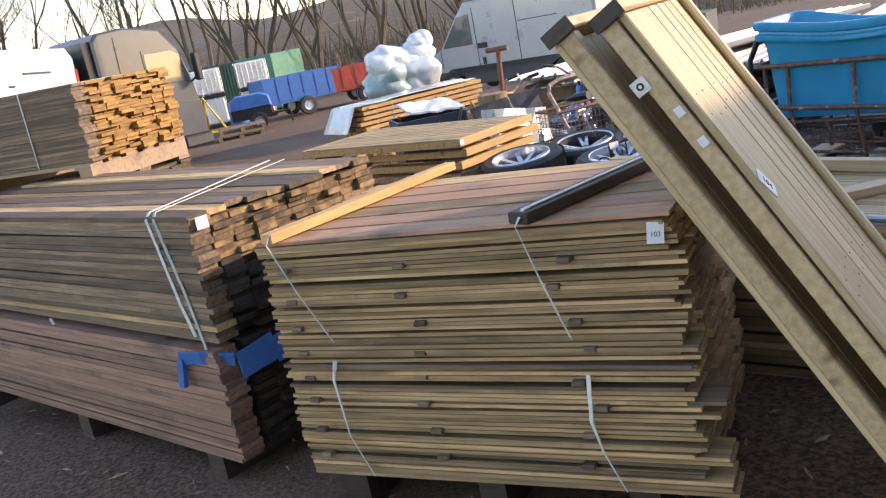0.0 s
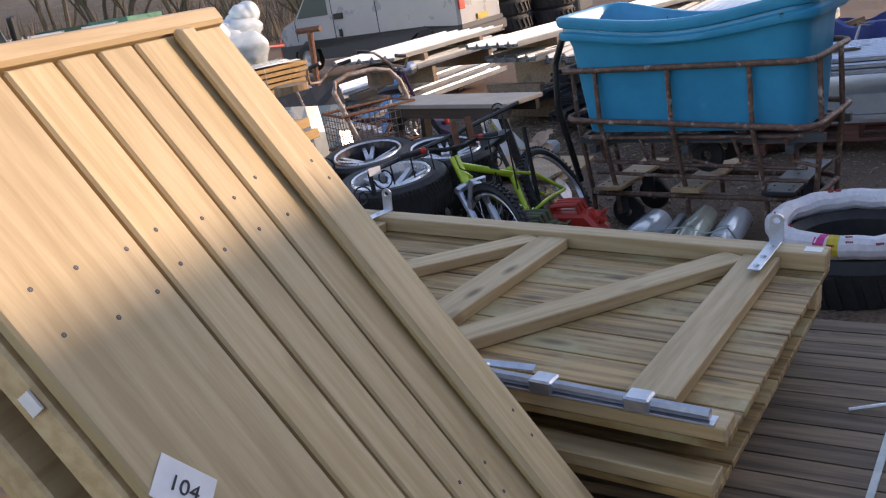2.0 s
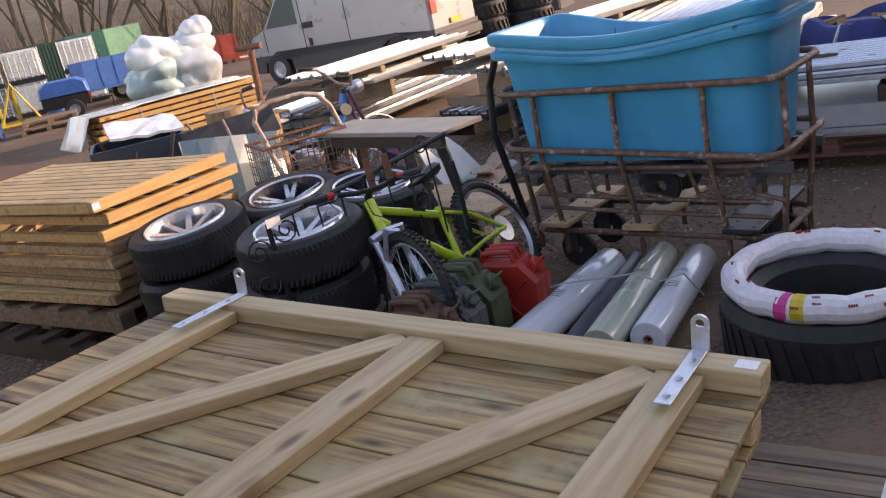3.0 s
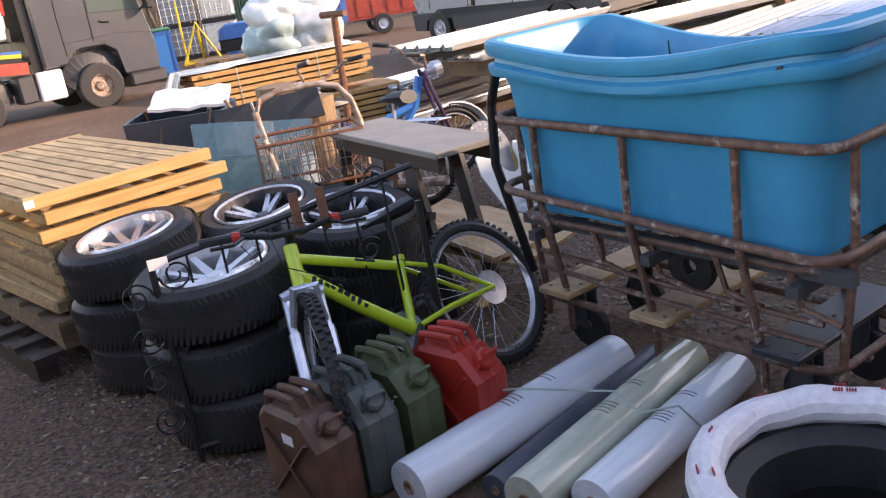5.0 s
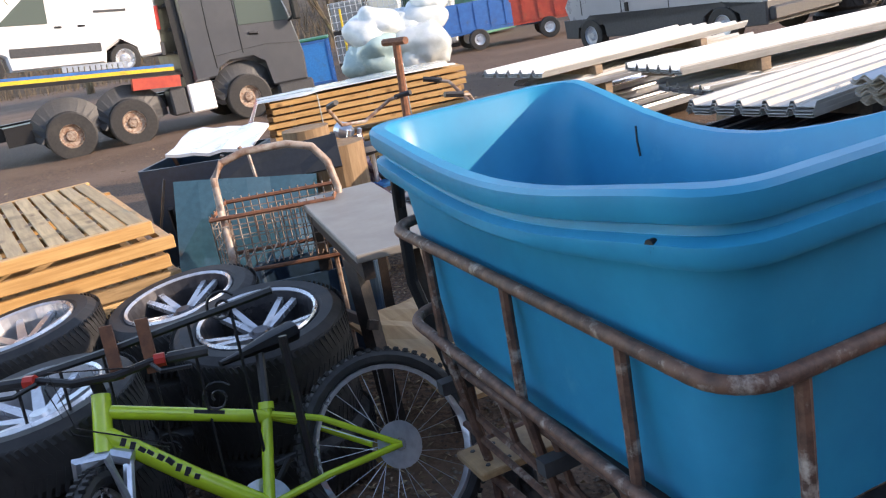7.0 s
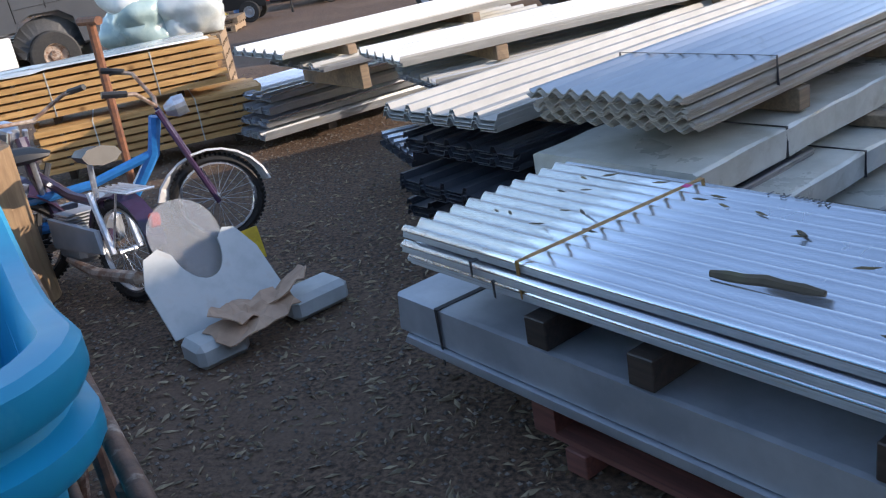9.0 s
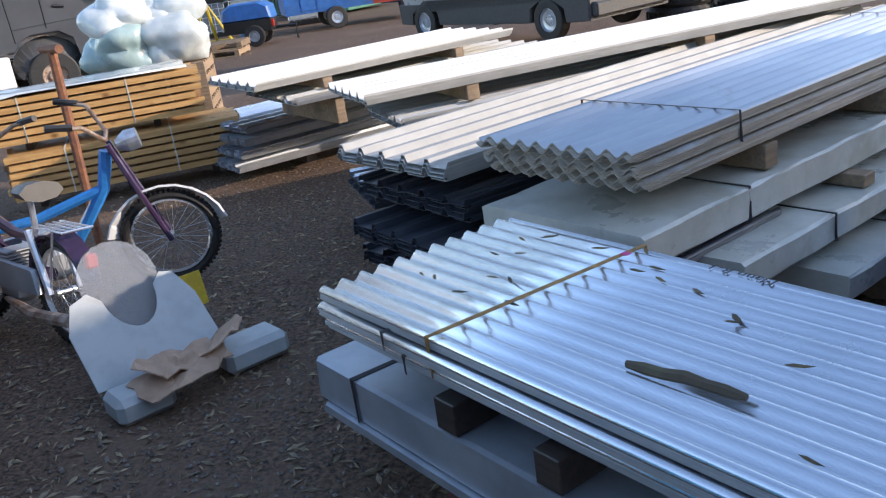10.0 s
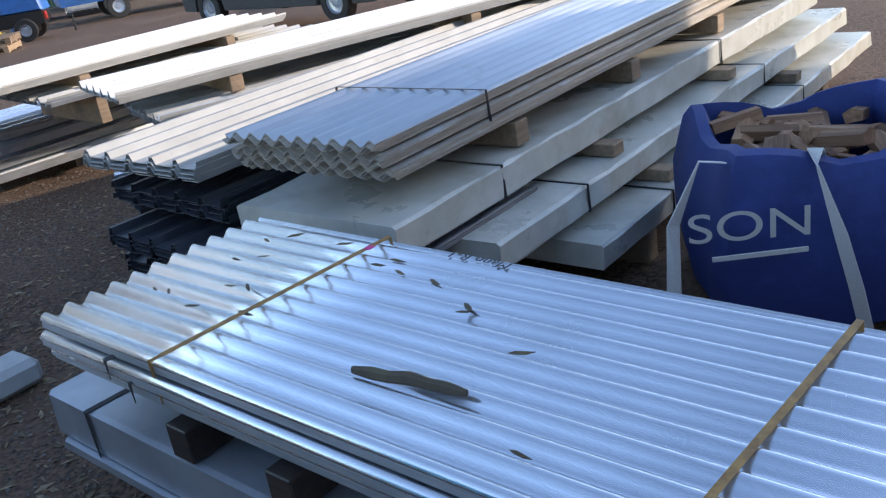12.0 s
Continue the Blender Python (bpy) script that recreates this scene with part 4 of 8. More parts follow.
def build_long_stack():
    """Banded long boards: dark upper bundle over a pinkish lower one; local x runs away from the sawn ends."""
    rng = random.Random(8)
    ang = heading(-0.78, 0.62)
    base = pose(-0.945, 2.85, 0.033, 0, 0, ang + 0.9)
    t = thing("board_bundle", base @ pose(0, 0, 0.74), "banded bundle of weathered brown fence boards with sawn ends", "timber stack")
    # local y now points to -v; the depth runs to negative y
    L, W, T = 2.7, 0.088, 0.021
    protos = [board_piece(t, m, L, W, T) for m in (W_BROWN, W_BROWN, W_TAN)]
    first = [True] * 3
    cells = []
    rows, cols = 21, 10
    for i in range(rows):
        z = i * (T + 0.0012)
        k = rng.choice((0, 1, 0, 1, 2))
        m = pose(rng.uniform(-0.02, 0.02), -W + rng.uniform(-0.006, 0.006), z, rng.uniform(-1, 1), rng.uniform(-0.2, 0.2), rng.uniform(-0.15, 0.15))
        if first[k]:
            protos[k].matrix_local, first[k] = m, False
        else:
            share("board", protos[k], m, t)
        for j in range(1, cols):
            if i < rows - 1:
                cells.append((-W - j * (W + 0.005) + rng.uniform(-0.003, 0.003), z + rng.uniform(-0.001, 0.001)))
    for k in range(3):
        if first[k]:
            protos[k].matrix_local = pose(0, -W * 3, rows * (T + 0.0012))
    for j in range(cols):
        share("board", protos[(j * 2) % 3], pose(rng.uniform(-0.03, 0.03), -W - j * (W + 0.005), (rows - 1) * (T + 0.0012) + rng.uniform(0.002, 0.016), rng.uniform(-2, 2), rng.uniform(-0.5, 0.3), rng.uniform(-0.5, 0.5)), t)
    # Lower rows use the near-black mass, holding rot and the neighbouring stack's shade.
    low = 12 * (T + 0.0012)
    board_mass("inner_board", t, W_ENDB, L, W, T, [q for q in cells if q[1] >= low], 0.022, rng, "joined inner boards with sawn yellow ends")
    board_mass("inner_board", t, W_ROT_SHADE, L, W, T, [q for q in cells if q[1] < low], 0.03, rng, "joined inner boards, ends coloured near black for rot and shade")
    h = rows * (T + 0.0012)
    for pts, m in (([(0.55, -0.92, h + 0.02), (0.22, -0.02, h + 0.022), (0.2, 0.004, h), (0.12, 0.006, h * 0.4), (0.08, 0.008, 0.0), (0.02, 0.02, -0.3), (0.0, 0.02, -0.46)], TWINE),
                   ([(0.66, -0.92, h + 0.02), (0.26, -0.02, h + 0.022), (0.25, 0.004, h), (0.17, 0.006, h * 0.3), (0.12, 0.01, 0.02)], STRAP_W),
                   ([(1.3, 0.006, 0.0), (1.16, 0.012, -0.2), (1.04, 0.02, -0.38)], STRAP_W)):
        bm = BM()
        strap(bm, pts, 0.012, 0.004)
        part("strap", bm, m, t, "pale baling twine")
    bm = BM()
    box(bm, -0.001, -0.05, -0.025, 0.001, 0.0, 0.02)
    lab = part("paper_label", bm, PAPER, t, "white paper label")
    lab.matrix_local = pose(-0.026, -0.02, h - 0.02, 0, 0, 0)
    # lower bundle
    t2 = thing("board_bundle", base @ pose(0.0, 0, 0.27), "banded bundle of pinkish sawn boards under the brown one", "timber stack")
    p = board_piece(t2, W_PINK, 2.7, 0.10, 0.020)
    cells = []
    for i in range(21):
        m = pose(rng.uniform(-0.015, 0.015) + 0.0, -0.10 + rng.uniform(-0.005, 0.005) + 0.03, i * 0.0212, rng.uniform(-1, 1), rng.uniform(-0.2, 0.2), 0)
        if i == 0:
            p.matrix_local = m
        else:
            share("board", p, m, t2)
        for j in range(1, 8):
            cells.append((-0.10 - j * 0.105, i * 0.0212))
    # This colour, too, carries the dark gap's shade along with rotten ends.
    board_mass("inner_board", t2, W_ROT_SHADE, 2.7, 0.10, 0.020, cells, 0.02, rng, "joined inner boards of the bundle")
    bm = BM()
    for x in (0.15, 1.2, 2.3):
        box(bm, x, -0.8, -0.13, x + 0.1, 0.02, -0.003)
    part("bearer", bm, W_DARK, t2)
    # blue tarpaulin scrap tucked between them
    bm = BM()
    pts = [(-0.035, -0.04), (-0.045, -0.2), (-0.06, -0.35), (-0.04, -0.5)]
    for k in range(len(pts) - 1):
        (x0, y0), (x1, y1) = pts[k], pts[k + 1]
        a = [bm.verts.new(q) for q in ((x0, y0, 0.42), (x1, y1, 0.44), (x1 - 0.01, y1, 0.335), (x0 - 0.01, y0, 0.32))]
        b = [bm.verts.new(Vector(q.co) + Vector((0.006, 0, 0))) for q in a]
        bm.faces.new(a)
        bm.faces.new(b[::-1])
        for i in range(4):
            bm.faces.new((a[i], b[i], b[(i + 1) % 4], a[(i + 1) % 4]))
    sweep(bm, [(-0.03, -0.03, 0.40), (0.08, 0.035, 0.42), (0.2, 0.045, 0.41)], 0, 4, flat=(0.012, 0.05))
    sweep(bm, [(0.2, 0.045, 0.41), (0.21, 0.06, 0.3)], 0.018, 5)
    tp = part("tarpaulin_scrap", bm, TARP)
    tp.matrix_world = base @ pose(0, 0, 0.27)
    tagged(tp, "torn scrap of blue tarpaulin tucked between the bundles", "tarpaulin")


build_long_stack()


def build_far_bundle():
    """Yellow-ended boards on a pallet above a lower bundle."""
    rng = random.Random(14)
    base = pose(-2.12, 4.96, 0.08, 0, 0, heading(-0.8, 0.307))
    for nm, z, rows, lab in (("board_bundle", 1.255, 22, "banded fence boards with bright yellow sawn ends on a pallet"), ("board_bundle", 0.26, 41, "lower bundle of brown boards under a pallet")):
        t = thing(nm, base @ pose(0, 0, z), lab, "timber stack")
        p = board_piece(t, W_BROWN, 2.4, 0.1, 0.0195)
        cells = []
        for i in range(rows):
            m = pose(rng.uniform(-0.015, 0.015), -0.1 + rng.uniform(-0.004, 0.004) + 0.1, i * 0.0206, 0, rng.uniform(-0.15, 0.15), 0)
            if i == 0:
                p.matrix_local = m
            else:
                share("board", p, m, t)
            for j in range(1, 8):
                cells.append((-j * 0.104, i * 0.0206))
        board_mass("inner_board", t, W_ENDI if z > 1 else W_BROWNI, 2.4, 0.10, 0.0195, cells, 0.03, rng, "joined inner boards with yellow sawn ends")
        if z > 1:
            h = rows * 0.0206
            for x in (0.42, 1.05):
                bm = BM()
                strap(bm, [(x, -0.8, h + 0.004), (x, 0.103, h + 0.004), (x, 0.106, 0.0)], 0.012, 0.003)
                part("strap", bm, STRAP_W, t, "white plastic strapping band")
            bm = BM()
            box(bm, 0, 0.106, 0, 0.08, 0.108, 0.1)
            q = part("paper_label", bm, PAPER, t, "torn white label")
            q.location = (0.78, 0, 0.2)
    pal = build_pallet(base @ pose(0.02, -0.75, 1.108, 0, 0, 0), 2.2, 0.85, W_PALLET, "pale wooden pallet between two board bundles")
    bm = BM()
    for x in (0.2, 1.1, 2.0):
        box(bm, x, -0.7, -0.07, x + 0.1, 0.08, 0.255)
    be = part("timber_bearer", bm, W_DARK)
    be.matrix_world = base
    tagged(be, "dark timber bearers under the board bundle", "bearer")


build_far_bundle()


# ---- gates ----
def build_leaning_gates():
    """Two gates of tongue-and-groove boards leaning side by side."""
    X = Vector((0.41, 0.91, 0.0)).normalized()
    Yd = Vector((-0.467, 0.198, 0.835))
    Yd = (Yd - X * Yd.dot(X)).normalized()
    Z = X.cross(Yd)
    rot = Matrix((X, Yd, Z)).transposed().to_4x4()
    top_left = Vector((0.478, 2.048, 1.69))
    H, W = 1.76, 0.70
    for k, off in enumerate((0.0, -0.115)):
        org = top_left - Yd * H + Z * off + (X * 0.0)
        if Z.z < 0:
            org = top_left - Yd * H - Z * off
        org += Yd * (0.05 * k)
        m = Matrix.Translation(org) @ rot
        t = thing("wooden_gate", m, ("new pale pine boarded gate leaning on its twin, lot number 104" if k == 0 else "second pale pine gate leaning behind the first"), "gate", "leaning gates")
        # frame
        bm = BM()
        box(bm, 0, 0.03, -0.05 + 0.02 * k, 0.045, H - 0.035, -0.005 + 0.02 * k, bevel=0.004)
        st = part("stile", bm, W_NEW, t)
        share("stile", st, pose(W - 0.045, 0, 0), t)
        bm = BM()
        box(bm, -0.012, H - 0.033, -0.052, W + 0.015, H, 0.028, bevel=0.006)
        part("top_rail", bm, W_NEW, t, "rounded yellow pine capping rail")
        bm = BM()
        box(bm, -0.016, H - 0.037, -0.055, -0.0125, H + 0.002, 0.03, bevel=0.0015)
        part("rail_end", bm, W_DARK, t, "dark rounded end of the capping rail")
        x = 0.0
        widths = [0.225, 0.09, 0.078, 0.078, 0.107, 0.122]
        for i, w in enumerate(widths):
            bm = BM()
            box(bm, x + 0.0035, 0.03, 0.002 - 0.05 * k, x + w - 0.0035, H - 0.036, 0.022 - 0.05 * k, bevel=0.004)
            part("board", bm, W_NEWY, t)
            x += w
        bm = BM()
        box(bm, 0.05, 0.03, -0.0045 - 0.05 * k, W - 0.05, H - 0.04, 0.0015 - 0.05 * k)
        part("backing", bm, W_NEWY, t)
        bm = BM()
        box(bm, 0.553, 0.03, 0.023, 0.598, H - 0.036, 0.045, bevel=0.008)
        part("cover_strip", bm, W_NEWY, t, "raised rounded cover strip")
        if k == 0:
            rng = random.Random(6)
            bm = BM()
            lathe(bm, [(0.0005, 0.0), (0.0032, 0.0), (0.0032, 0.0012), (0.0005, 0.0012)], 8, close=False)
            nail = part("nail", bm, DGREY, t)
            spots = [(xx + rng.uniform(-0.006, 0.006), yy + rng.uniform(-0.012, 0.012)) for yy in (0.30, 0.36, 0.86, 0.92, 1.40, 1.46) for xx in (0.05, 0.12, 0.195, 0.26, 0.345, 0.425, 0.50, 0.66)]
            nail.location = (*spots[0], 0.0215)
            for q in spots[1:]:
                share("nail", nail, pose(q[0], q[1], 0.0215), t)
        if k == 0:
            bm = BM()
            box(bm, -0.004, 0, 0, 0.0, 0.05, 0.05, bevel=0.001)
            ey = part("hinge_eye", bm, STEEL, t, "bright zinc hinge plate")
            ey.location = (-0.002, H - 0.215, -0.075)
            ey.scale = (1, 0.8, 0.8)
            bm = BM()
            lathe(bm, [(0.006, -0.003), (0.012, -0.003), (0.012, 0.003), (0.006, 0.003)], 12, pose(-0.004, 0.025, 0.025, 0, 90))
            part("eye_hole", bm, BLACK, ey)
            for yy in (0.40, 0.31):
                bm = BM()
                box(bm, -0.003, 0, -0.02, 0, 0.025, 0.0)
                q = part("paper_scrap", bm, PAPER, t, "torn scrap of white paper")
                q.location = (-0.002, H - yy, -0.01)
            bm = BM()
            box(bm, -0.036, -0.026, 0, 0.036, 0.026, 0.0012)
            tag = part("lot_label", bm, PAPER, t, "white paper lot label with number 104")
            tag.matrix_local = pose(0.04, H - 0.555, 0.0235, 0, 0, -62)
            text_mesh("printed_number", "104", 0.026, INK, pose(0, -0.002, 0.0022, 0, 0, 0), tag)


W_NEWY = mat("pale_treated_pine_upright", (0.56, 0.43, 0.24), (0.44, 0.32, 0.16), 0.55, grain=(45, 3, 45), stain=(0.28, 0.22, 0.11), stain_scale=3.2, stain_at=0.66, vary=0.1, knots=(9, 3, 5))
build_leaning_gates()


def build_flat_gates():
    """Two framed, braced gates lying flat on one another; local x along the long hinge rail, y across to the near edge."""
    A, B = Vector((2.165, 3.36, 0)), Vector((0.740, 4.402, 0))     # far corners of the hinge rail
    d = (B - A)
    L = d.length
    rot = heading(d.x, d.y)
    Wd = 1.06
    for k, z in enumerate((0.0, -0.10)):
        t = thing("braced_gate", pose(A.x, A.y, 0.738, 0, 0, rot) @ pose(0.02 * k, 0.03 * k, z, 2.8, -3.4), ("ledged and braced pine gate lying flat, brace side up" if k == 0 else "second pine gate lying flat under the first"), "gate", "flat gates")
        bm = BM()
        bw = Wd / 8
        box(bm, 0.0, 0.003, 0, L, bw - 0.003, 0.018, bevel=0.002)
        b0 = part("board", bm, W_NEW2, t)
        for i in range(1, 8):
            share("board", b0, pose(0, bw * i, 0), t)
        def rail(nm, x0, y0, x1, y1, w, h=0.045, zz=0.019, material=None):
            dx, dy = x1 - x0, y1 - y0
            ln = math.hypot(dx, dy)
            bm2 = BM()
            box(bm2, 0, -w / 2, 0, ln, w / 2, h, bevel=0.003)
            o = part(nm, bm2, material or W_NEW, t)
            o.matrix_local = pose(x0, y0, zz, 0, 0, math.degrees(math.atan2(dy, dx)))
            return o
        rail("stile", 0, 0.04, L, 0.04, 0.08, 0.05)
        rail("stile", 0, Wd - 0.035, L, Wd - 0.035, 0.07, 0.03)
        if k == 0:
            for x in (0.165, 0.80, 1.50):
                rail("ledge", x, 0.082, x, Wd - 0.072, 0.10, 0.035)
            rail("brace", 0.23, 0.09, 0.74, Wd - 0.09, 0.085, 0.034)
            rail("brace", 0.86, 0.09, 1.44, Wd - 0.09, 0.085, 0.034)
            for x in (0.145, 1.50):
                bm = BM()
                box(bm, -0.017, 0.0, 0, 0.017, 0.26, 0.004, bevel=0.001)
                hp = part("hinge_strap", bm, STEEL, t, "zinc strap hinge with bolts")
                hp.location = (x, 0.0, 0.0695)
                bm = BM()
                box(bm, -0.02, -0.006, 0.0, 0.02, 0.0, 0.055, bevel=0.001)
                lathe(bm, [(0.01, -0.004), (0.02, -0.004), (0.02, 0.004), (0.01, 0.004)], 14, pose(0, -0.003, 0.062, 90))
                part("hinge_eye", bm, STEEL, hp)
                bm = BM()
                for y in (0.06, 0.15, 0.23):
                    lathe(bm, [(0.001, 0.004), (0.009, 0.004), (0.007, 0.009), (0.001, 0.010)], 10, pose(0, y, 0), close=False)
                part("bolt", bm, STEEL, hp)
            bm = BM()
            box(bm, 0.02, Wd - 0.034, 0.0495, 0.60, Wd + 0.004, 0.054, bevel=0.001)
            sweep(bm, [(0.03, Wd - 0.012, 0.066), (0.60, Wd - 0.012, 0.066)], 0.012, 8)
            for x in (0.14, 0.34, 0.50):
                box(bm, x, Wd - 0.036, 0.05, x + 0.05, Wd + 0.012, 0.082, bevel=0.004)
            part("bolt_latch", bm, STEEL, t, "zinc sliding bolt")
            bm = BM()
            sweep(bm, [(0.58, Wd - 0.01, 0.062), (0.60, Wd - 0.01, 0.10)], 0.012, 8)
            sweep(bm, [(0.58, Wd - 0.06, 0.06), (0.42, Wd - 0.08, 0.06)], 0, 4, flat=(0.02, 0.005))
            part("bolt_handle", bm, STEEL, t)
            bm = BM()
            box(bm, 0.015, 0.02, 0.0695, 0.06, 0.06, 0.0705)
            part("lot_label", bm, PAPER, t, "white paper lot label")
        else:
            bm = BM()
            box(bm, 0.33, Wd + 0.0, 0.0, 0.39, Wd + 0.004, 0.05, bevel=0.001)
            lathe(bm, [(0.008, -0.003), (0.014, -0.003), (0.014, 0.003), (0.008, 0.003)], 12, pose(0.36, Wd + 0.006, 0.025, 90))
            part("hinge_eye", bm, STEEL, t, "zinc hinge plate")
    return rot


W_NEW2 = mat("knotty_treated_pine", (0.45, 0.295, 0.12), (0.17, 0.10, 0.038), 0.55, grain=(2.4, 46, 30), stain=(0.40, 0.33, 0.17), stain_scale=3.0, stain_at=0.5, vary=0.18, detail=7, knots=(3, 9, 5))
FG = build_flat_gates()


def build_batten_stack():
    """Banded dark battens under the flat gates."""
    rng = random.Random(22)
    t = thing("batten_bundle", pose(2.18, 3.455, 0.12, 0, 0, FG) @ pose(-0.42, -0.02, 0), "banded bundle of dark weathered decking battens", "timber stack")
    p = board_piece(t, W_BROWN, 2.2, 0.07, 0.028)
    cells = []
    for i in range(13):
        for j in range(13):
            m = pose(rng.uniform(-0.02, 0.02), j * 0.076, i * 0.0295 + (0.012 * (i // 4)), 0, 0, rng.uniform(-0.2, 0.2))
            if i == 0 and j == 0:
                p.matrix_local = m
            elif i == 12 or j in (0, 12):
                share("board", p, m, t)
            else:
                cells.append((j * 0.076, i * 0.0295 + 0.012 * (i // 4)))
    board_mass("inner_board", t, W_BROWNI, 2.2, 0.07, 0.028, cells, 0.02, rng, "joined inner battens")
    zt = 12 * 0.0295 + 0.036 + 0.028
    bm = BM()
    strap(bm, [(0.18, 1.0, zt - 0.3), (0.18, 1.0, zt + 0.003), (0.16, -0.01, zt + 0.004), (0.16, -0.012, 0)], 0.016, 0.003)
    part("strap", bm, STRAP_W, t, "white plastic strapping band with a wire buckle")
    bm = BM()
    sweep(bm, [(0.10, 0.42, zt + 0.006), (0.17, 0.47, zt + 0.012), (0.27, 0.52, zt + 0.006)], 0.004, 5)
    part("buckle", bm, STEEL, t)


build_batten_stack()

# ---- blue tub in its wheeled cage ----
TUB = pose(2.01, 6.25, 0, 0, 0, heading(0.734, -0.678))   # x along the near long side, y to the back
TL, TW = 1.46, 0.69


def rounded_loop(x0, y0, x1, y1, r, n=6):
    out = []
    for cx, cy, a0 in ((x1 - r, y0 + r, -90), (x1 - r, y1 - r, 0), (x0 + r, y1 - r, 90), (x0 + r, y0 + r, 180)):
        for k in range(n + 1):
            a = radians(a0 + 90 * k / n)
            out.append((cx + r * math.cos(a), cy + r * math.sin(a)))
    pts = []
    m = len(out)
    for i in range(m):
        p, q = out[i], out[(i + 1) % m]
        steps = 1 if i % (n + 1) != n else (5 if (i // (n + 1)) % 2 == 0 else 12)
        for k in range(steps):
            pts.append((p[0] + (q[0] - p[0]) * k / steps, p[1] + (q[1] - p[1]) * k / steps))
    return pts


def build_tub():
    t = thing("plastic_tub", TUB @ pose(-0.03, 0, 0.012), "large bright blue moulded plastic tub with a double dipped rim", "tub")
    bm = BM()
    # (inset, height, dip share)
    prof = [(0.13, 0.612, 0), (0.105, 0.62, 0), (0.10, 0.66, 0), (0.058, 1.12, 0.5), (0.045, 1.165, 0.9), (0.008, 1.172, 0.9), (0.0, 1.185, 0.95), (0.0, 1.212, 1), (0.022, 1.222, 1), (0.024, 1.238, 1), (0.004, 1.246, 1), (-0.004, 1.262, 1), (-0.004, 1.292, 1), (0.004, 1.302, 1), (0.034, 1.302, 1), (0.042, 1.292, 1), (0.055, 1.18, 0.9), (0.115, 0.66, 0), (0.15, 0.635, 0)]
    loops = []
    for inset, z, dip in prof:
        loop = []
        for x, y in rounded_loop(inset, inset, TL - inset, TW - inset, 0.13 - min(0.09, inset * 0.35)):
            s = min(1, max(0, (x - 0.1) / (TL - 0.2)))
            side = min(1, abs(y - TW / 2) / (TW / 2 - 0.06)) ** 3
            d = (0.065 if y < TW / 2 else 0.11) * math.sin(math.pi * s) ** 1.2 * side
            loop.append(bm.verts.new((x, y, z - d * dip)))
        loops.append(loop)
    n = len(loops[0])
    for A, B in zip(loops, loops[1:]):
        for i in range(n):
            bm.faces.new((A[i], A[(i + 1) % n], B[(i + 1) % n], B[i]))
    bm.faces.new(loops[0][::-1])
    bm.faces.new(loops[-1])
    bmesh.ops.recalc_face_normals(bm, faces=bm.faces[:])
    part("shell", bm, BLUE, t, smooth=True)
    bm = BM()
    lathe(bm, [(0.001, 0.0), (0.012, 0.0), (0.012, 0.012), (0.001, 0.012)], 14, pose(1.31, 0.012, 1.203, 90), close=False)
    part("drain_hole", bm, BLACKP, t)
    bm = BM()
    sweep(bm, [(0.42, TW - 0.048, 1.19), (0.425, TW - 0.052, 1.15), (0.44, TW - 0.058, 1.11)], 0.003, 5)
    part("crack", bm, BLACKP, t)

    c = thing("cage_trolley", TUB, "rusty tubular steel cage trolley holding the blue tub", "trolley")
    def loop_rail(z, r, dz=0.0, x0=-0.03, y0=0.036, x1=1.405, y1=TW + 0.02):
        bm2 = BM()
        sweep(bm2, [(x, y, z + dz * x) for x, y in rounded_loop(x0, y0, x1, y1, 0.1)], r, 10, closed=True)
        return part("rail", bm2, RUST, c, smooth=True)
    loop_rail(1.008, 0.0165, -0.016)
    loop_rail(0.722, 0.0165, -0.05)
    loop_rail(0.255, 0.016, 0, 0.03, 0.115, 1.36, TW - 0.08)
    loop_rail(0.60, 0.013, 0, 0.03, 0.085, 1.36, TW - 0.05)
    def upright(x, y, bx, by):
        bm2 = BM()
        sweep(bm2, [(x, y, 1.002 - 0.016 * x), (x, y, 0.70 - 0.04 * x), (bx, by, 0.255), (bx, by, 0.13)], 0.0145, 8)
        part("upright", bm2, RUST, c, smooth=True)
    for x in (0.205, 0.645, 1.09):
        upright(x, 0.048, x + 0.03, 0.117)
        upright(x, TW + 0.008, x + 0.03, TW - 0.082)
    for y in (0.18, 0.54):
        upright(1.395, y, 1.355, y)
        upright(-0.02, y, 0.035, y)
    # ladder rungs between the two base rails
    for k in range(5):
        x = 0.16 + 0.27 * k
        bm = BM()
        sweep(bm, [(x, 0.086, 0.595), (x + 0.03, 0.1, 0.47), (x + 0.16, 0.1, 0.44)], 0.011, 6)
        part("stay", bm, RUST, c, smooth=True)
    for z in (0.44, 0.37):
        bm = BM()
        sweep(bm, [(0.12, 0.1, z + 0.02), (0.7, 0.1, z), (1.34, 0.1, z - 0.01)], 0.011, 6)
        part("lower_bar", bm, RUST, c, smooth=True)
    bm = BM()
    for y in (0.12, TW - 0.12):
        box(bm, 0.03, y - 0.02, 0.565, TL - 0.03, y + 0.02, 0.607)
    for x in (0.15, 0.72, 1.28):
        box(bm, x - 0.02, 0.03, 0.525, x + 0.02, TW - 0.03, 0.564)
    part("bearer_frame", bm, DGREY, c)
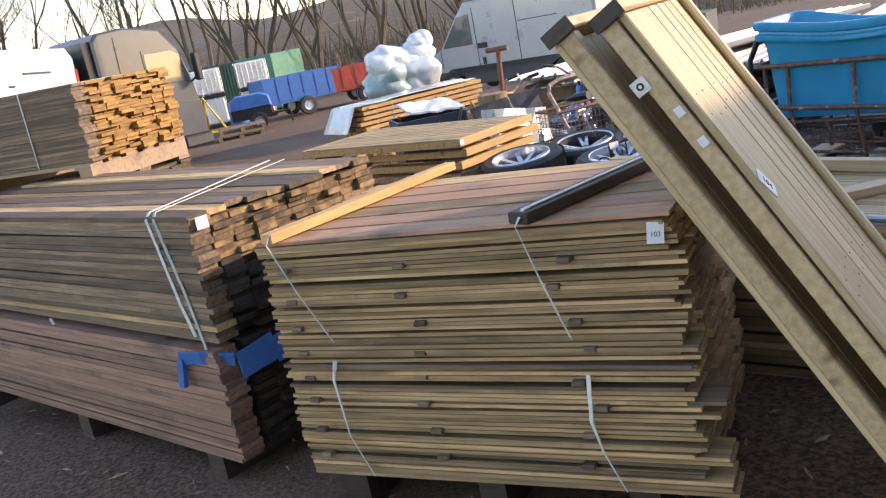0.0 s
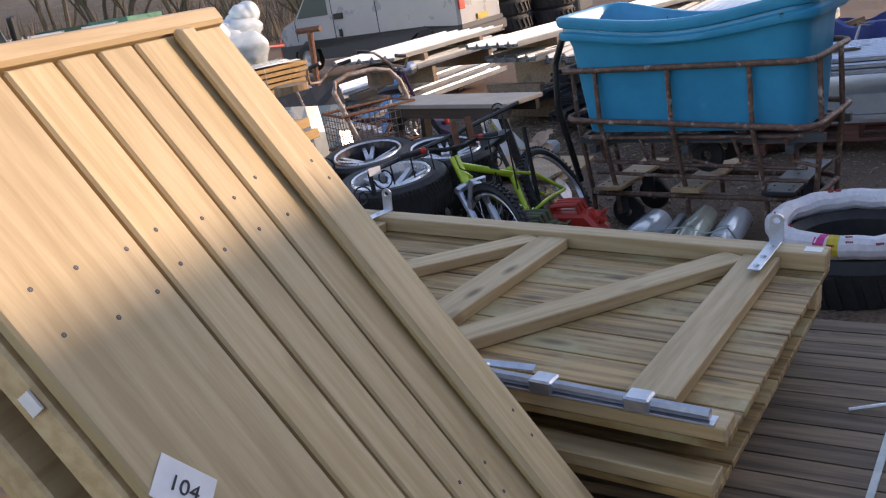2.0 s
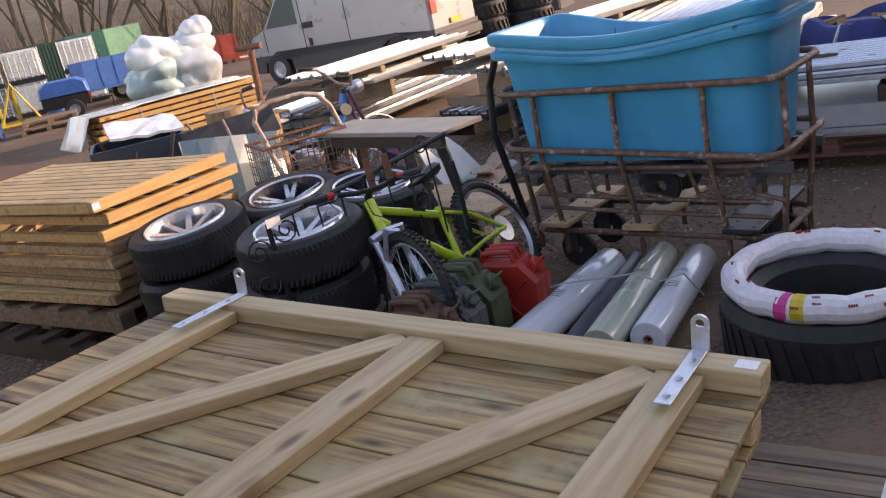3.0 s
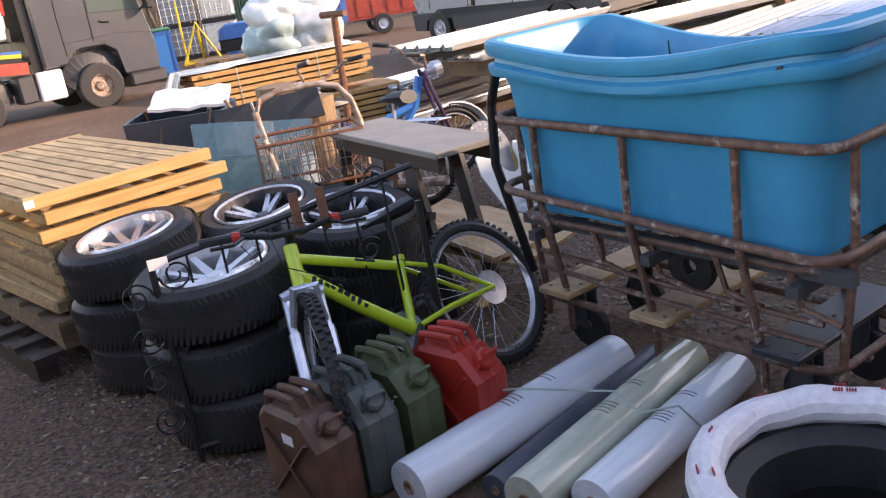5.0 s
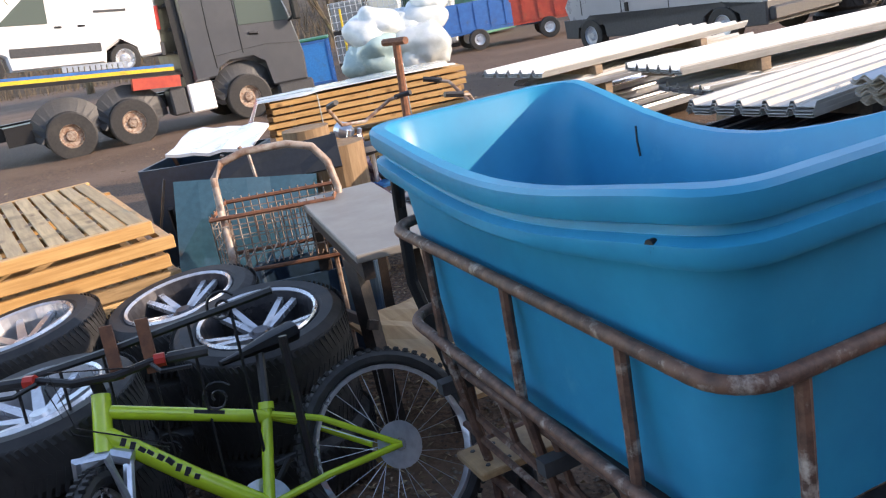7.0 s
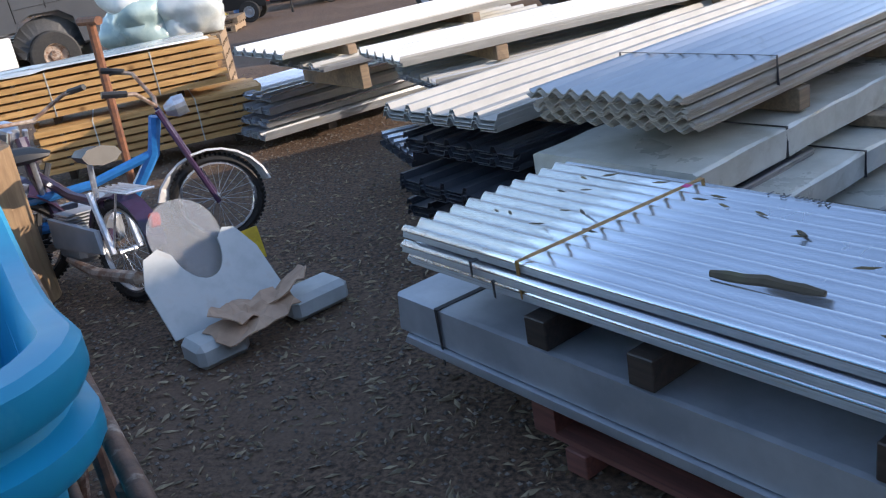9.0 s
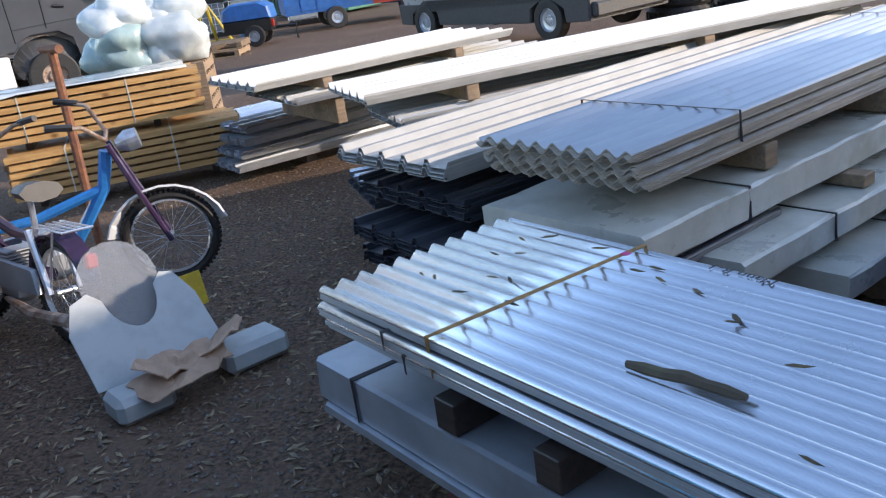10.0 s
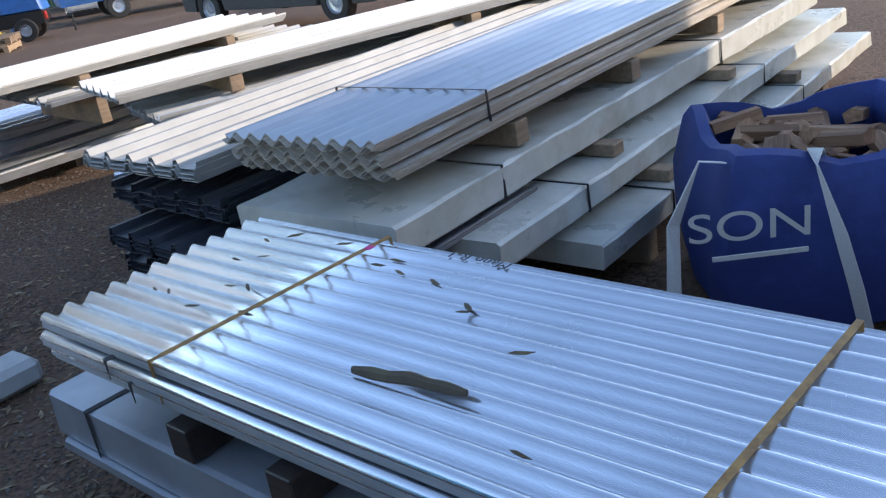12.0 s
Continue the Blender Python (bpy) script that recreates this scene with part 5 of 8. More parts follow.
    for k, (x, mm, lab) in enumerate(((0.21, W_PLY, "worn plywood deck board with bolt holes"), (0.69, W_PLY, "worn plywood deck board with bolt holes"), (1.2, BLACKP, "black deck board"))):
        bm = BM()
        box(bm, x - 0.085, 0.05, 0.29, x + 0.085, TW + 0.02, 0.315, bevel=0.004)
        b = part("deck_board", bm, mm, c, lab)
        for dx, dy in ((-0.05, 0.09), (0.05, 0.09), (-0.05, 0.16), (0.05, 0.16), (0.0, 0.4)):
            bm = BM()
            lathe(bm, [(0.001, 0.0), (0.008, 0.0), (0.007, 0.003), (0.001, 0.003)], 8, pose(x + dx, dy, 0.3155), close=False)
            part("bolt", bm, DGREY, b)
        for y in (0.2, TW - 0.14):
            if k == 1:
                continue
            bm = BM()
            lathe(bm, [(0.03, -0.02), (0.095, -0.02), (0.1, -0.012), (0.1, 0.012), (0.095, 0.02), (0.03, 0.02)], 20, pose(x + 0.04, y, 0.125, 90))
            w = part("castor", bm, RUBBER, c)
            bm = BM()
            box(bm, x - 0.02, y - 0.035, 0.12, x + 0.06, y - 0.026, 0.285)
            box(bm, x - 0.02, y + 0.026, 0.12, x + 0.06, y + 0.035, 0.285)
            box(bm, x - 0.03, y - 0.045, 0.278, x + 0.07, y + 0.045, 0.289)
            part("fork", bm, DGREY, w)
    for y in (0.25, 0.5):
        bm = BM()
        lathe(bm, [(0.03, -0.02), (0.095, -0.02), (0.1, 0), (0.095, 0.02), (0.03, 0.02)], 20, pose(0.75, y, 0.46, 90))
        part("spare_wheel", bm, RUBBER, c)
    bm = BM()
    sweep(bm, [(-0.06, 0.2, 0.30), (-0.10, 0.1, 0.8), (-0.08, 0.1, 1.05), (0.0, 0.08, 1.19)], 0.02, 8)
    part("tow_handle", bm, BLACK, c)


build_tub()

# ---- panel stack ----
def build_panels():
    F, R = Vector((-0.102, 6.28, 0)), Vector((0.468, 7.036, 0))
    e = R - F
    W = e.length
    ang = heading(e.x, e.y)
    rng = random.Random(31)
    D = 1.75
    heights = [0.838, 0.75, 0.66, 0.575, 0.50, 0.43, 0.36, 0.29]
    for k, z in enumerate(heights):
        pale = k < 3
        m = pose(F.x, F.y, z, 0, 0, ang) @ pose(rng.uniform(-0.02, 0.05) + 0.03 * (k > 0), 0.05 * k * 0.4 + rng.uniform(-0.01, 0.02), 0, 0, 0, rng.uniform(-1.5, 1.5))
        t = thing("slatted_panel", m, "slatted pine fence panel lying flat in a stack" if pale else "weathered slatted fence panel lower in the stack", "fence panel", "fence panel stack")
        mm = W_WARM if pale else W_TAN
        bm = BM()
        box(bm, 0, 0, 0, W, 0.042, 0.06, bevel=0.004)
        part("front_rail", bm, mm, t)
        bm = BM()
        box(bm, 0, D - 0.042, 0, W, D, 0.06, bevel=0.004)
        part("back_rail", bm, mm, t)
        bm = BM()
        box(bm, 0, 0.043, 0, 0.04, D - 0.043, 0.045)
        r = part("side_rail", bm, mm, t)
        share("side_rail", r, pose(W - 0.04, 0, 0), t)
        if k == 0 or k > 5:
            n = 11
            bm = BM()
            box(bm, 0, 0.044, 0.0, 0.068, D - 0.044, 0.014, bevel=0.002)
            s = part("slat", bm, W_TANY, t)
            s.location = (0.02, 0, 0.046)
            for i in range(1, n):
                share("slat", s, pose(0.02 + (W - 0.11) * i / (n - 1), 0, 0.046), t)
        if k == 0:
            bm = BM()
            box(bm, 0.0, -0.002, 0.015, 0.045, -0.0005, 0.05)
            part("paper_label", bm, PAPER, t, "small white paper label")
    build_pallet(pose(F.x, F.y, 0.12, 0, 0, ang) @ pose(0.0, 0.1, 0), 1.1, 1.5, W_BROWN, "dark weathered pallet under the panel stack")
    build_pallet(pose(F.x, F.y, 0.0, 0, 0, ang) @ pose(-0.15, 0.12, -0.02), 1.2, 1.5, W_DARK, "dark wet pallet on the ground")


W_TANY = mat("greenish_slat", (0.52, 0.37, 0.18), (0.37, 0.25, 0.115), 0.6, grain=(45, 3, 45), stain=(0.22, 0.16, 0.08), vary=0.2, knots=(9, 3, 5))
build_panels()

# ---- car wheels ----
def tyre_mesh(r, w):
    bm = BM()
    lathe(bm, [(r * 0.70, w / 2 - 0.012), (r * 0.75, w / 2 - 0.002), (r * 0.88, w / 2), (r * 0.96, w / 2 - 0.02), (r, w / 2 - 0.045), (r, -w / 2 + 0.045), (r * 0.96, -w / 2 + 0.02), (r * 0.88, -w / 2), (r * 0.75, -w / 2 + 0.002), (r * 0.70, -w / 2 + 0.012)], 40)
    for i in range(80):
        a = 360 * i / 80
        for z, tw in ((0.35, 22), (-0.35, -22)):
            cbox(bm, (r - 0.0005, 0, z * w * 0.75), (0.003, 0.012, w * 0.36), pose(0, 0, 0, 0, 0, a) @ pose(0, 0, 0, tw))
    return bm


def build_car_wheel(m, style, r, label, dark):
    t = thing("car_wheel", m, label, "wheel", "stacked car wheels")
    w = 0.21
    part("tyre", tyre_mesh(r, w), RUBBER, t)
    bm = BM()
    R = r * 0.70
    lathe(bm, [(R, w / 2 - 0.008), (R * 0.97, w / 2 + 0.002), (R * 0.93, w / 2 - 0.006), (R * 0.90, w / 2 - 0.05), (R * 0.88, -w / 2), (R * 0.98, -w / 2), (R, 0)], 36)
    rim = part("rim", bm, ALLOY_D if dark else ALLOY, t, "dark alloy rim with a polished lip" if dark else "silver alloy rim", smooth=False)
    bm = BM()
    lathe(bm, [(R * 1.0, w / 2 - 0.006), (R * 0.975, w / 2 + 0.004), (R * 0.93, w / 2 - 0.003), (R * 0.93, w / 2 - 0.012)], 36)
    part("rim_lip", bm, ALLOY, rim)
    bm = BM()
    lathe(bm, [(R * 0.89, -0.03), (0.001, -0.03), (0.001, -0.045), (R * 0.89, -0.045)], 24)
    part("back_disc", bm, BLACK, t)
    n = 5 if style == "five" else 9
    for k in range(n):
        bm = BM()
        a = 360 * k / n
        pairs = ((-0.028, 1), (0.028, 1)) if style == "five" else ((0, 1.25),)
        for off, wid in pairs:
            vs = []
            for x, hw, z in ((0.03, 0.016 * wid, 0.035), (R * 0.92, 0.011 * wid, 0.075)):
                for yy in (-hw, hw):
                    for zz in (z - 0.02, z):
                        vs.append(bm.verts.new((x, yy + off * x / R * 1.2, zz)))
            for q in ((0, 1, 3, 2), (4, 6, 7, 5), (0, 4, 5, 1), (2, 3, 7, 6), (0, 2, 6, 4), (1, 5, 7, 3)):
                bm.faces.new([vs[i] for i in q])
        bmesh.ops.transform(bm, matrix=pose(0, 0, 0, 0, 0, a), verts=bm.verts[:])
        part("spoke", bm, ALLOY, rim)
    bm = BM()
    lathe(bm, [(0.001, 0.05), (0.028, 0.05), (0.034, 0.04), (0.05, 0.036), (0.055, 0.0), (0.001, 0.0)], 18, close=False)
    part("hub_cap", bm, ALLOY_D if style == "five" else ALLOY, rim)


for (x, y, z), style, lab, tx, ty in (((0.315, 6.33, 0.59), "nine", "silver multi-spoke alloy wheel with a worn tyre, lying on tyres", 4, -5), ((0.96, 5.80, 0.585), "nine", "silver alloy wheel with a muddy tyre, lying on tyres", 3, -3), ((0.82, 6.68, 0.565), "five", "dark-faced five-spoke alloy wheel lying on tyres", 6, -4), ((1.295, 6.51, 0.545), "five", "polished five-spoke alloy wheel lying on tyres", 7, 2)):
    build_car_wheel(pose(x, y, z, tx, ty, 17), style, 0.315, lab, style == "five")
    first = None
    for k in range(2):
        if k == 0:
            bm = tyre_mesh(0.315, 0.215)
            ty0 = part("car_tyre", bm, RUBBER)
            ty0.matrix_world = pose(x + 0.02, y + 0.01, 0.11 + 0.01)
            tagged(ty0, "bare black car tyre lying flat in a stack", "tyre", "stacked car tyres")
        else:
            copy_thing(ty0, pose(x - 0.02, y + 0.015, 0.335, tx * 0.4, ty * 0.4))

# ---- wrought-iron gate ----
def spiral(cx, cz, r, turns, start, sgn=1, n=22):
    return [(cx + (r * (1 - 0.8 * k / n)) * math.cos(start + sgn * turns * 6.283 * k / n), 0, cz + (r * (1 - 0.8 * k / n)) * math.sin(start + sgn * turns * 6.283 * k / n)) for k in range(n + 1)]


def build_iron_gate():
    a, b = Vector((0.905, 5.46, 0)), Vector((1.78, 5.96, 0))
    d = b - a
    t = thing("wrought_iron_gate", pose(a.x, a.y, 0.02, 0, 0, heading(d.x, d.y)) @ pose(0, 0, 0, -7), "black wrought-iron gate with scrolls leaning on the tyre stacks", "gate")
    W, H = d.length, 0.76
    for pts, r in (([(0, 0, 0), (0, 0, H)], 0.013), ([(W, 0, 0), (W, 0, H)], 0.013), ([(0, 0, H), (W * 0.5, 0, H + 0.06), (W, 0, H + 0.14)], 0.012), ([(0, 0, 0.06), (W, 0, 0.06)], 0.012)):
        bm = BM()
        sweep(bm, pts, r, 6)
        part("frame_bar", bm, BLACK, t)
    for k in range(1, 8):
        bm = BM()
        x = W * k / 8
        sweep(bm, [(x, 0, 0.06), (x, 0, H + 0.14 * k / 8)], 0.005, 5)
        part("bar", bm, BLACK, t)
    for z, s in ((0.68, 1), (0.53, -1), (0.38, 1), (0.22, -1)):
        for side in (-1, 1):
            bm = BM()
            sweep(bm, spiral(side * 0.075, z + 0.03 * side, 0.06, 1.6, math.pi if side > 0 else 0, s), 0.0045, 5)
            part("scroll", bm, BLACK, t)
    for x, z in ((W * 0.85, 0.88), (W * 0.62, 0.5), (W * 0.78, 0.62)):
        bm = BM()
        sweep(bm, spiral(x, z, 0.05, 1.5, 0.6), 0.0045, 5)
        part("scroll", bm, BLACK, t)
    bm = BM()
    box(bm, -0.01, -0.014, H - 0.02, 0.06, -0.012, H + 0.02)
    part("paper_label", bm, PAPER, t, "small white paper label")
    for x in (0.52, 0.62):
        bm = BM()
        box(bm, x, -0.03, H - 0.02, x + 0.035, -0.02, H + 0.14)
        part("hinge_plate", bm, RUSTO, t)


build_iron_gate()

# ---- mountain bike ----
def bike_wheel(t, m, r, front):
    bm = BM()
    R = r - 0.024
    sweep(bm, [(R * math.cos(2 * math.pi * k / 40), 0, R * math.sin(2 * math.pi * k / 40)) for k in range(40)], 0.025, 8, closed=True)
    for k in range(60):
        a = 360 * k / 60
        for y in (-0.013, 0.013):
            cbox(bm, (r, y, 0), (0.012, 0.016, 0.014), pose(0, 0, 0, 0, a + (3 if y > 0 else 0), 0))
    ty = part("tyre", bm, RUBBER, t)
    ty.matrix_local = m
    bm = BM()
    sweep(bm, [((R - 0.03) * math.cos(2 * math.pi * k / 40), 0, (R - 0.03) * math.sin(2 * math.pi * k / 40)) for k in range(40)], 0, 4, closed=True, flat=(0.024, 0.014))
    part("wheel_rim", bm, ALLOY, ty)
    bm = BM()
    for k in range(28):
        a = 2 * math.pi * k / 28
        y = 0.028 if k % 2 else -0.028
        b = a + (0.5 if k % 4 < 2 else -0.5)
        sweep(bm, [(0.02 * math.cos(b), y, 0.02 * math.sin(b)), ((R - 0.03) * math.cos(a), 0, (R - 0.03) * math.sin(a))], 0.0012, 3)
    q = part("spokes", bm, STEEL, ty)
    q["kind"] = "stuff"
    bm = BM()
    lathe(bm, [(0.006, -0.05), (0.018, -0.05), (0.018, -0.03), (0.012, -0.028), (0.012, 0.028), (0.018, 0.03), (0.018, 0.05), (0.006, 0.05)], 12, pose(0, 0, 0, 90))
    part("hub", bm, STEEL, ty)
    return ty


def build_bike():
    # the frame's plane leans well over towards the tyre stacks
    X, Z = Vector((-0.535, -0.845, 0)).normalized(), Vector((-0.42, 0.266, 0.868)).normalized()
    Y = Z.cross(X)
    r = 0.315
    axle = Vector((1.912, 6.23, 0.305))
    base = Matrix.Translation(axle - Z * r) @ Matrix((X, Y, Z)).transposed().to_4x4()
    t = thing("mountain_bike", base, "lime-green mountain bike with a turned front wheel, propped up", "bicycle")
    bb, ht, hb = (0.433, 0, 0.325), (0.748, 0, 0.79), (0.785, 0, 0.67)
    for nm, pts, rad in (("down_tube", [(0.776, 0, 0.705), (0.60, 0, 0.50), bb], 0.027), ("top_tube", [(0.758, 0, 0.765), (0.55, 0, 0.668), (0.332, 0, 0.565)], 0.02), ("seat_tube", [bb, (0.322, 0, 0.60)], 0.018), ("head_tube", [(0.742, 0, 0.81), (0.79, 0, 0.655)], 0.027)):
        bm = BM()
        sweep(bm, pts, rad, 12)
        part(nm, bm, LIME, t, smooth=True)
    bm = BM()
    sweep(bm, [(0.327, 0, 0.585), (0.320, 0, 0.605)], 0.024, 12)
    part("seat_clamp", bm, LIME, t, smooth=True)
    for y in (-0.055, 0.055):
        bm = BM()
        sweep(bm, [(0.41, y * 0.5, 0.325), (0.25, y, 0.33), (0.0, y, r)], 0.011, 8)
        part("chain_stay", bm, LIME, t, smooth=True)
        bm = BM()
        sweep(bm, [(0.325, y * 0.4, 0.565), (0.2, y, 0.49), (0.0, y, r)], 0.010, 8)
        part("seat_stay", bm, LIME, t, smooth=True)
    dn = (Vector((0.776, 0, 0.705)) - Vector((0.60, 0, 0.50))).normalized()
    rd = random.Random(6)
    for side in (-1, 1):
        bm = BM()
        for k in range(9):
            p = Vector((0.60, 0, 0.50)) + dn * (-0.02 + 0.028 * k)
            q = p + dn * 0.018
            sweep(bm, [(p.x, side * 0.0265, p.z + rd.uniform(-0.006, 0.006)), (q.x, side * 0.0265, q.z + rd.uniform(-0.006, 0.006))], 0, 4, flat=(0.005, rd.uniform(0.012, 0.026)))
        q = part("decal", bm, INK, t, "scuffed dark maker's decal")
        q["kind"] = "stuff"
        bm = BM()
        sweep(bm, [(0.45, side * 0.0195, 0.625), (0.53, side * 0.0195, 0.662)], 0, 4, flat=(0.004, 0.012))
        part("decal", bm, INK, t)
    bike_wheel(t, pose(0, 0, r), r, False)
    bm = BM()
    lathe(bm, [(0.012, 0.04), (0.06, 0.04), (0.06, 0.043), (0.05, 0.05), (0.03, 0.065), (0.012, 0.065)], 24, pose(0, 0, r, 90))
    part("cassette", bm, BRASS, t)
    bm = BM()
    lathe(bm, [(0.02, -0.048), (0.075, -0.048), (0.075, -0.046), (0.02, -0.046)], 24, pose(0, 0, r, 90))
    part("brake_disc", bm, STEEL, t)
    bm = BM()
    lathe(bm, [(0.02, 0.035), (0.085, 0.035), (0.085, 0.04), (0.02, 0.04)], 28, pose(0.433, 0, 0.325, 90))
    part("chainring", bm, STEEL, t)
    for s, dx, dz in ((1, 0.13, -0.10), (-1, -0.13, 0.10)):
        bm = BM()
        sweep(bm, [(0.433, 0.05 * s, 0.325), (0.433 + dx, 0.07 * s, 0.325 + dz)], 0.011, 6)
        cr = part("crank", bm, BLACK, t)
        bm = BM()
        cbox(bm, (0.433 + dx, 0.12 * s, 0.325 + dz), (0.09, 0.09, 0.022), bevel=0.005)
        part("pedal", bm, BLACK, cr)
    bm = BM()
    sweep(bm, [(0.322, 0, 0.60), (0.275, 0, 0.755)], 0.014, 8)
    part("seat_post", bm, BLACK, t)
    bm = BM()
    sweep(bm, [(0.40, 0, 0.76), (0.33, 0, 0.765), (0.23, 0, 0.775), (0.15, 0, 0.785)], 0.05, 8, radii=[0.016, 0.026, 0.055, 0.06])
    bmesh.ops.transform(bm, matrix=pose(0, 0, 0.325) @ Matrix.Diagonal((1, 1, 0.58, 1)), verts=bm.verts[:])
    part("saddle", bm, BLACKP, t, smooth=True)
    # fork, bar and front wheel, steered about the head tube
    ax = (Vector(ht) - Vector(hb)).normalized()
    steer = Matrix.Translation(hb) @ Matrix.Rotation(radians(66), 4, ax) @ Matrix.Translation(-Vector(hb))
    fh = Vector((0.915, 0, r))
    for y in (-0.062, 0.062):
        bm = BM()
        sweep(bm, [steer @ Vector((0.795, y, 0.622)), steer @ Vector((0.850, y, 0.492))], 0.016, 8)
        part("stanchion", bm, STEEL, t, smooth=True)
        bm = BM()
        sweep(bm, [steer @ Vector((0.850, y, 0.502)), steer @ Vector((0.918, y, r - 0.01))], 0.022, 8)
        part("fork_leg", bm, STEEL, t, smooth=True)
    bm = BM()
    sweep(bm, [steer @ Vector((0.795, -0.075, 0.627)), steer @ Vector((0.788, 0, 0.652)), steer @ Vector((0.795, 0.075, 0.627))], 0.023, 8)
    sweep(bm, [steer @ Vector((0.840, -0.06, 0.522)), steer @ Vector((0.900, -0.04, 0.662)), steer @ Vector((0.900, 0.04, 0.662)), steer @ Vector((0.840, 0.06, 0.522))], 0.013, 6)
    part("fork_crown", bm, STEEL, t, smooth=True)
    bike_wheel(t, steer @ Matrix.Translation(fh), r, True)
    bm = BM()
    sweep(bm, [steer @ Vector((0.740, 0, 0.812)), steer @ Vector((0.770, 0, 0.852))], 0.018, 8)
    part("stem", bm, BLACK, t)
    bm = BM()
    sweep(bm, [steer @ Vector(p) for p in ((0.73, -0.30, 0.882), (0.75, -0.15, 0.877), (0.78, -0.06, 0.857), (0.78, 0.06, 0.857), (0.75, 0.15, 0.877), (0.73, 0.30, 0.882))], 0.0125, 8)
    bar = part("handlebar", bm, BLACK, t)
    for s in (-1, 1):
        bm = BM()
        sweep(bm, [steer @ Vector((0.740, 0.2 * s, 0.880)), steer @ Vector((0.730, 0.31 * s, 0.882))], 0.017, 8)
        part("grip", bm, BLACKP, bar)
        bm = BM()
        sweep(bm, [steer @ Vector((0.755, 0.165 * s, 0.879)), steer @ Vector((0.750, 0.195 * s, 0.880))], 0.02, 8)
        part("shifter", bm, RED, bar, "red and black gear shifter")
        bm = BM()
        sweep(bm, [steer @ Vector((0.770, 0.16 * s, 0.872)), steer @ Vector((0.830, 0.2 * s, 0.852)), steer @ Vector((0.820, 0.28 * s, 0.852))], 0.007, 5)
        part("brake_lever", bm, BLACK, bar)
        bm = BM()
        sweep(bm, [steer @ Vector((0.790, 0.12 * s, 0.872)), (0.86, 0.1 * s, 0.90), (0.84, 0.05 * s, 0.74), (0.62, 0.03 * s, 0.60)], 0.003, 4)
        part("cable", bm, BLACK, bar)


build_bike()

# ---- jerry cans ----
def build_can(m, material, label):
    t = thing("jerry_can", m, label, "jerry can", "row of jerry cans")
    W, T, H = 0.335, 0.155, 0.37
    bm = BM()
    prof = [(-W / 2 + 0.03, 0.0), (W / 2 - 0.03, 0.0), (W / 2, 0.03), (W / 2, H - 0.09), (W / 2 - 0.085, H), (-W / 2 + 0.05, H), (-W / 2, H - 0.04), (-W / 2, 0.03)]
    n = len(prof)
    loops = []
    for y, s in ((-T / 2, 0.90), (-T / 2 + 0.022, 1.0), (-0.006, 1.0), (0, 1.02), (0.006, 1.0), (T / 2 - 0.022, 1.0), (T / 2, 0.90)):
        loops.append([bm.verts.new((x * s, y, (z - H / 2) * s + H / 2)) for x, z in prof])
    for A, B in zip(loops, loops[1:]):
        for i in range(n):
            bm.faces.new((A[i], A[(i + 1) % n], B[(i + 1) % n], B[i]))
    bm.faces.new(loops[0])
    bm.faces.new(loops[-1][::-1])
    bmesh.ops.recalc_face_normals(bm, faces=bm.faces[:])
    body = part("body", bm, material, t)
    for y in (-T / 2 - 0.001, T / 2 + 0.001):
        bm = BM()
        for a, b in (((-0.11, 0.06), (0.11, 0.29)), ((-0.11, 0.29), (0.11, 0.06))):
            sweep(bm, [(a[0], y, a[1]), (b[0], y, b[1])], 0, 4, flat=(0.03, 0.008))
        part("pressed_rib", bm, material, body)
    for y in (-0.05, 0, 0.05):
        bm = BM()
        sweep(bm, [(-0.115, y, H - 0.01), (-0.105, y, H + 0.035), (-0.04, y, H + 0.042), (0.035, y, H + 0.042), (0.05, y, H - 0.005)], 0.014, 8)
        part("handle", bm, material, t, smooth=True)
    bm = BM()
    lathe(bm, [(0.001, 0.0), (0.034, 0.0), (0.034, 0.02), (0.038, 0.02), (0.038, 0.042), (0.03, 0.05), (0.001, 0.05)], 18, pose(0.115, 0, H - 0.055, 0, 45), close=False)
    cap = part("cap", bm, material, t)
    bm = BM()
    sweep(bm, [(0.13, -0.045, H - 0.06), (0.165, -0.03, H + 0.0), (0.165, 0.03, H + 0.0), (0.13, 0.045, H - 0.06)], 0.006, 6)
    part("clasp", bm, material, cap)
    return t


cd, cw = Vector((0.62, 0.78)), heading(0.78, -0.62)
for k, (mm, lab) in enumerate(((BROWNCAN, "rusty brown steel jerry can with a paper lot label"), (GREYGREEN, "grey-green steel jerry can"), (OLIVE, "olive-green steel jerry can"), (RED, "bright red steel jerry can"))):
    o = Vector((1.445, 5.215)) + cd * (0.185 * k) + Vector((0.012, -0.006)) * (k == 3) * 8
    can = build_can(pose(o.x, o.y, 0.0, 0, 0, cw + (3, -2, 2, 6)[k]), mm, lab)
    if k == 0:
        bm = BM()
        box(bm, -0.028, -0.0785, 0.26, 0.028, -0.077, 0.295)
        part("lot_label", bm, PAPER, can, "white paper lot label")

